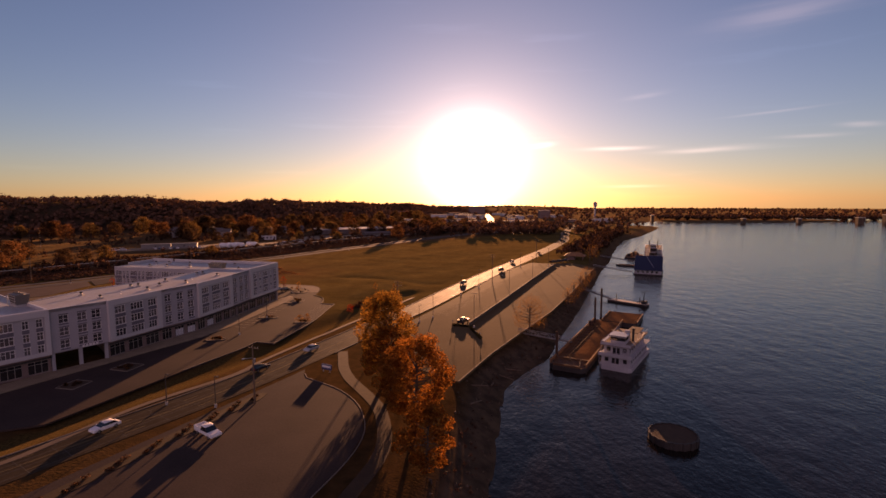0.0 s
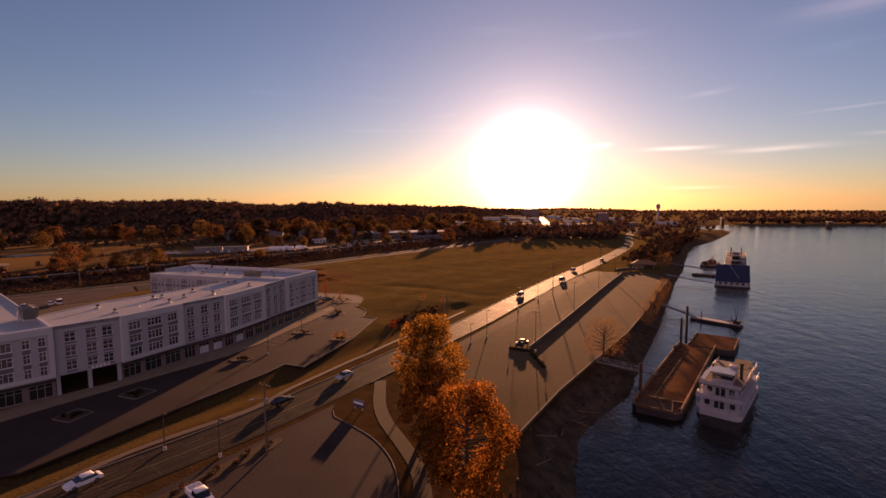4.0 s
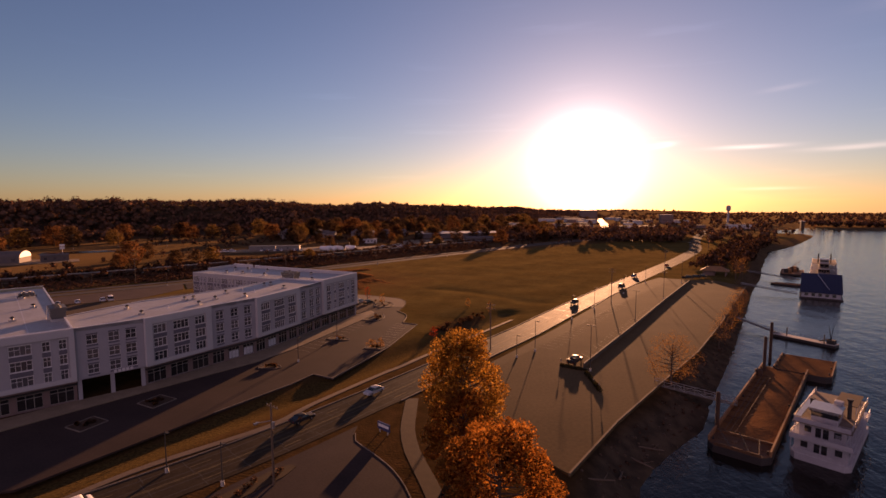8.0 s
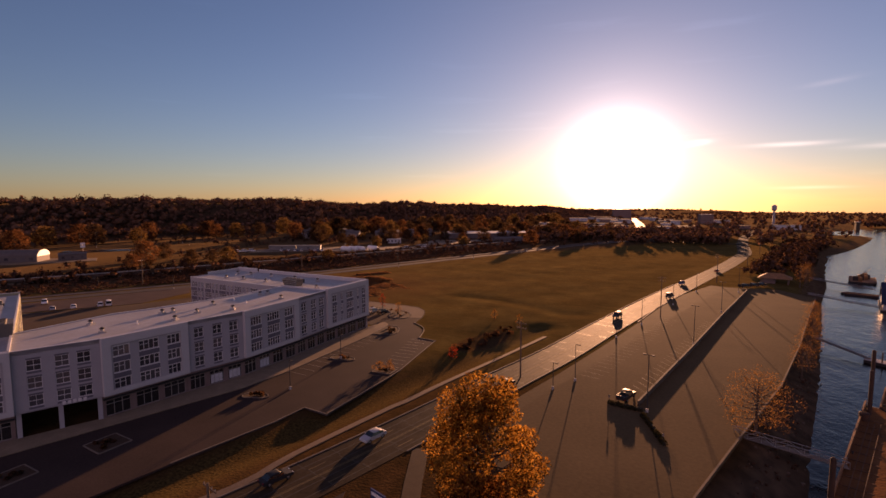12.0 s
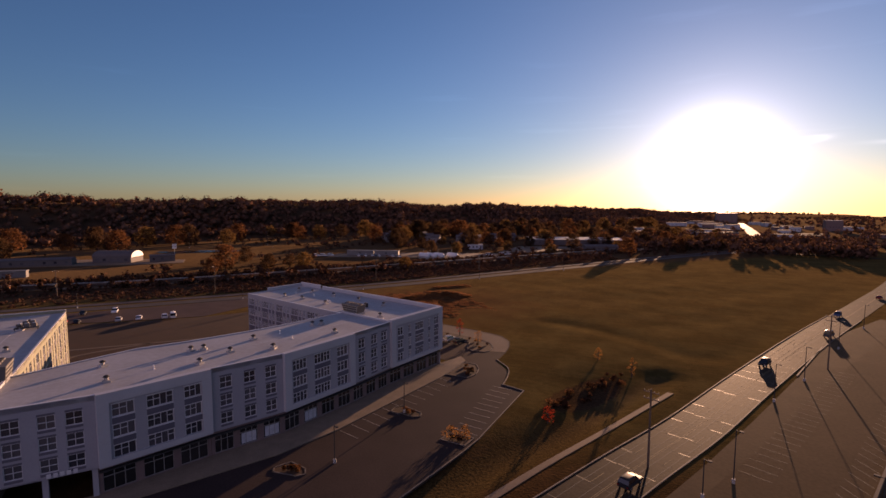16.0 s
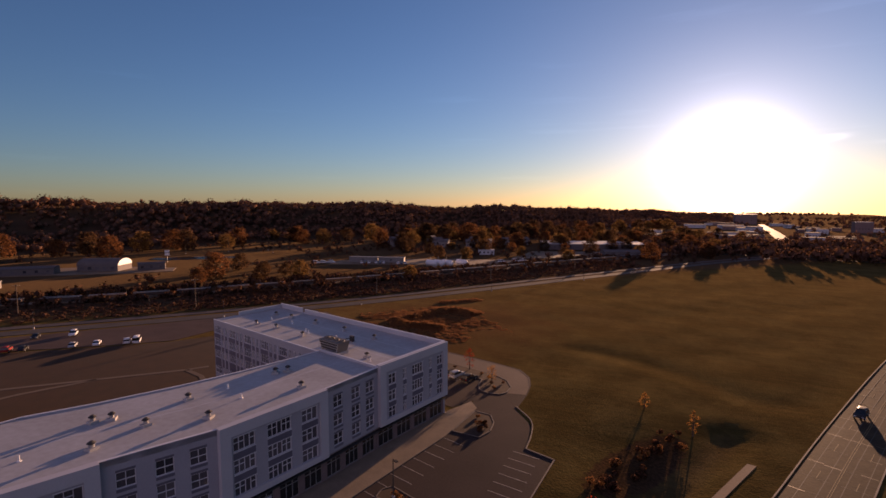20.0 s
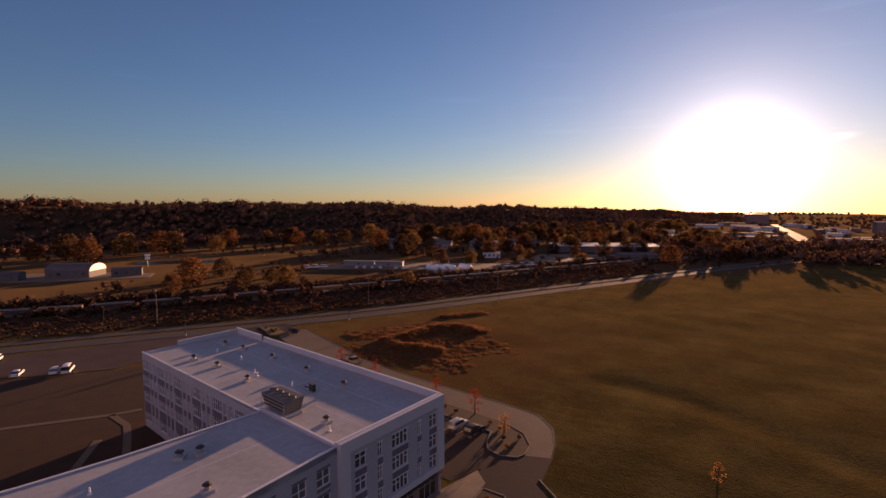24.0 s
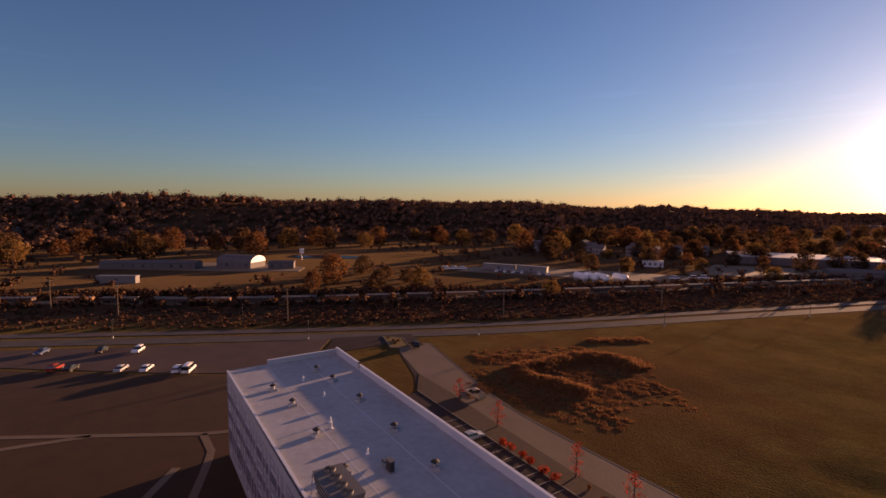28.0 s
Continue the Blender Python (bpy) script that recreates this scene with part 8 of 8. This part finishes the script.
# arched metal hall
hall = thing("arched_hall", "pale metal hall with a rounded roof", "hall", pose(-378, 338, gz(-378, 338), 0, 0, 27), "valley buildings")
bm = bmesh.new()
box(bm, -13, 13, -8, 8, -1, 4)
part("wall", bm, SHED_WALL, hall)
bm = bmesh.new()
arc = [(math.cos(math.pi * i / 12) * 8.2, 4 + math.sin(math.pi * i / 12) * 4.2) for i in range(13)]
ends = [[bm.verts.new((xx, p[0], p[1])) for p in arc] for xx in (-13.2, 13.2)]
bm.faces.new(ends[0])
bm.faces.new(ends[1][::-1])
for i in range(12):
    bm.faces.new((ends[0][i + 1], ends[0][i], ends[1][i], ends[1][i + 1]))
part("roof", bm, SHED_ROOF, hall)
# end wall far whiter than the sides, as if in full sun
bm = bmesh.new()
ev = [bm.verts.new((13.3, p[0] * 0.97, p[1])) for p in arc]
ew = [bm.verts.new((13.22, p[0] * 0.97, p[1])) for p in arc]
bm.faces.new(ev[::-1])
bm.faces.new(ew)
part("end_wall", bm, SHEET_SUNLIT, hall, "sheet-metal end wall, made extra white for the sun on it")
for k in range(5):
    bm = bmesh.new()
    box(bm, -11 + k * 4.8, -8.6 + k * 4.8, -8.06, -7.98, 1.4, 3.2)
    part("window", bm, GLASS, hall)
shed(-411, 294, 45, 60, 11, 4.2, "long low pale warehouse", SHED_WALL, SHED_ROOF, 1.2, 10)
shed(-352, 353, 52, 16, 9, 4.5, "low pale annex of the metal hall", SHED_WALL, SHED_ROOF, 0.8, 3)
shed(-358, 261, 45, 20, 4, 3.6, "white box trailer parked in the yard", TRAILER, TRAILER, 0, 1, "trailer", "trailer")
shed(-245, 449, 15, 22, 4, 3.8, "long white trailer in the storage yard", TRAILER, TRAILER, 0, 1, "trailer", "trailer")
shed(-224, 455, 15, 20, 4, 3.8, "second white trailer in the storage yard", TRAILER, TRAILER, 0, 1, "trailer", "trailer")
shed(-104, 652, 18, 100, 42, 5.5, "broad low warehouse with a white flat roof", SHED_ROOF, ROOF_WHITE, 0, 14)
shed(-180, 545, 20, 14, 8, 4, "small flat-roofed office building", WALL_MID, ROOF_WHITE, 0, 4)
shed(-70, 575, 25, 30, 12, 4.5, "low grey storage shed", SHED_WALL, SHED_ROOF, 1.5, 6)
hr = random.Random(8)
for i, (x, y) in enumerate(((-235, 597), (-219, 612), (-212, 640), (-194, 655), (-262, 590), (-280, 612), (-300, 640), (-330, 600), (-248, 640), (-160, 668), (-345, 640), (-310, 575))):
    shed(x + 15, y + 13, hr.uniform(0, 90), 10, 8, 5.5, "pale gabled house among autumn trees", HOUSE_WALL, SHED_ROOF, 3.2, 3, "house", "house", "valley houses")
for i in range(2):
    x, y = hr.uniform(-760, -520), hr.uniform(250, 900)
    shed(x, y, hr.uniform(0, 90), 11, 9, 5.5, "house half hidden on the wooded hill", HOUSE_WALL, SHED_ROOF, 3.0, 3, "house", "house", "hill houses")
# white storage tanks
for i, (x, y) in enumerate(((-185, 444), (-180.3, 446.4), (-175.3, 449.2), (-166.5, 455))):
    tk = thing("storage_tank", "white horizontal gas storage tank on saddles", "tank", pose(x, y, gz(x, y), 0, 0, -28), "storage tanks")
    bm = bmesh.new()
    for x0, x1, r0, r1 in ((-4.6, 4.6, 2.0, 2.0), (4.6, 5.8, 2.0, 1.1), (-4.6, -5.8, 2.0, 1.1)):
        tube(bm, (x0, 0, 2.8), (x1, 0, 2.8), r0, r1, 18)
    part("vessel", bm, BOAT_WHITE, tk)
    for dx in (-4, 4):
        bm = bmesh.new()
        box(bm, dx - 0.3, dx + 0.3, -1.4, 1.4, -0.5, 1.4)
        part("saddle", bm, CONCRETE, tk)
    bm = bmesh.new()
    tube(bm, (-1, 0, 4.6), (-1, 0, 7.2), 0.1, 0.1, 6)
    part("vent_pipe", bm, METAL, tk)
# stored boats and trucks in rows
for i in range(12):
    x, y = -241 + i * 2.6 + (6 if i > 7 else 0), 440 + i * 0.9
    if i % 4 == 3:
        continue
    vehicle("van" if i % 2 else "pickup", (WHITE_P, BLUE_P, WHITE_P, SILVER_P)[i % 4], "white van in the storage yard" if i % 2 else "parked truck in the storage yard", x, y, 120, gz(x, y), "yard vehicles")
for i, (x, y) in enumerate(((-148, 490), (-140, 500), (-136, 506), (-268, 430), (-272, 426), (-264, 434))):
    vehicle("van", WHITE_P, "white van parked in the valley yard", x, y, 30, gz(x, y), "yard vehicles")
# yard surfaces, pond
for pts, lab in (([(-262, 425), (-150, 470), (-130, 512), (-205, 492), (-268, 450)], "gravel storage yard in the valley"), ([(-440, 262), (-350, 330), (-330, 352), (-345, 366), (-400, 350), (-450, 290)], "gravel yard round the metal hall"), ([(-150, 520), (-60, 560), (-20, 620), (-60, 625), (-150, 590)], "grey asphalt yard before the warehouse")):
    bm = bmesh.new()
    prism(bm, pts, lambda p: gz(*p) - 0.5, lambda p: gz(*p) + 0.25)
    tagged(mesh_ob("yard", bm, GRAVEL), lab, "yard", kind="structure")
bm = bmesh.new()
pd = [(-412, 392), (-396, 396), (-366, 424), (-360, 436), (-370, 440), (-398, 424), (-420, 402)]
bm.faces.new([bm.verts.new((x, y, gz(x, y) + 0.22)) for x, y in pd])
pond = mesh_ob("pond", bm, WATER)
tagged(pond, "small still pond reflecting the sky", "pond", kind="structure")
for i, (x, y) in enumerate(((-430, 440), (-410, 470), (-390, 500), (-470, 470), (-365, 480))):
    lot_lamp(x, y, 14, 40, True, "tall floodlight mast beside the pond")
bb = thing("billboard", "small lit-facing board on a post by the pond", "board", pose(-384, 388, gz(-384, 388), 0, 0, 50))
bm = bmesh.new()
tube(bm, (0, 0, -0.5), (0, 0, 9), 0.15, 0.12, 8)
part("post", bm, METAL, bb)
for z0 in (5.2, 7.4):
    bm = bmesh.new()
    box(bm, -1.6, 1.6, -0.15, 0.15, z0, z0 + 1.7)
    part("board", bm, BOAT_WHITE, bb)

# water tower
wtw = thing("water_tower", "slim distant water tower with a bulged tank", "water tower", pose(361, 1115, -4))
bm = bmesh.new()
tube(bm, (0, 0, -2), (0, 0, 27), 2.3, 1.9, 14)
part("shaft", bm, WALL_GREY, wtw)
bm = bmesh.new()
for z0, z1, r0, r1 in ((27, 29, 1.9, 4.2), (29, 36, 4.2, 4.2), (36, 38.5, 4.2, 1.4)):
    tube(bm, (0, 0, z0), (0, 0, z1), r0, r1, 18)
part("tank", bm, WALL_GREY, wtw)
# dam piers across the river
for i, (x, y, w_, h_) in enumerate(((560, 900, 6, 9), (655, 890, 6, 9), (750, 870, 10, 11), (800, 862, 24, 16), (905, 865, 11, 12), (440, 1005, 5, 12))):
    pr = thing("bridge_pier", "brown stone bridge pier standing in the river", "bridge pier", pose(x, y, WATER_Z, 0, 0, -10), "bridge piers")
    bm = bmesh.new()
    prism(bm, [(-w_ / 2, -4), (0, -7), (w_ / 2, -4), (w_ / 2, 4), (0, 7), (-w_ / 2, 4)], -2, h_)
    part("shaft", bm, ROCK, pr)
    bm = bmesh.new()
    box(bm, -w_ / 2 - 0.6, w_ / 2 + 0.6, -5, 5, h_, h_ + 1.0)
    part("cap", bm, CONCRETE, pr)
n = 260
x, y = rs.uniform(735, 775, n), rs.uniform(850, 875, n)
x2, y2 = rs.uniform(470, 1500, 900), rs.uniform(985, 1060, 900)
keep = ~in_river(x2, y2, 8)
woods("far_bank_woods", x2[keep], y2[keep], rs.uniform(9, 15, int(keep.sum())), 26, 1.6, LEAF_FOREST, "dark woods along the far river bank", 26)
# town beyond the field
TOWN_ROOF = mat("town_roof", (0.15, 0.12, 0.1), (0.08, 0.065, 0.055), rough=1.0, scale=0.1, fine=1.0, spec=0.03)
tr = random.Random(40)
for i in range(46):
    y = tr.uniform(820, 1500)
    x = tr.uniform(-120, 330) if i % 3 else tr.uniform(60, 200)
    if abs(x - 105 - (y - 900) * 0.1) < 22 or bool(in_river(np.array([x]), np.array([y]), 20)[0]):
        continue
    w_ = tr.uniform(12, 45)
    shed(x, y, tr.uniform(-10, 20), w_, tr.uniform(10, 25), tr.uniform(4, 8), "low flat-roofed town building in the distance" if i % 2 else "distant pale commercial building", WALL_MID if i % 2 else BRICK, TOWN_ROOF, 0, 5, "town_building", "building", "town buildings")
shed(150, 1650, 4, 50, 25, 26, "tall distant block on the skyline", BRICK, ROOF_WHITE, 0, 10, "town_building", "building", "town buildings")
shed(255, 1150, 4, 24, 16, 18, "mid-rise distant block near the river", BRICK, ROOF_WHITE, 0, 6, "town_building", "building", "town buildings")
tagged(strip("road", smooth_line([(95, 820), (110, 960), (125, 1100), (150, 1350), (180, 1600)], 20), 8, 8, 0.5, ROAD, 0.8), "straight town avenue shining in low sun", "road", kind="structure")
tagged(strip("road", smooth_line([(150, 600), (120, 610), (60, 622), (-5, 640)], 8), 3, 3, 0.3, ROAD, 0.5), "cross street at the end of the field", "road", kind="structure")
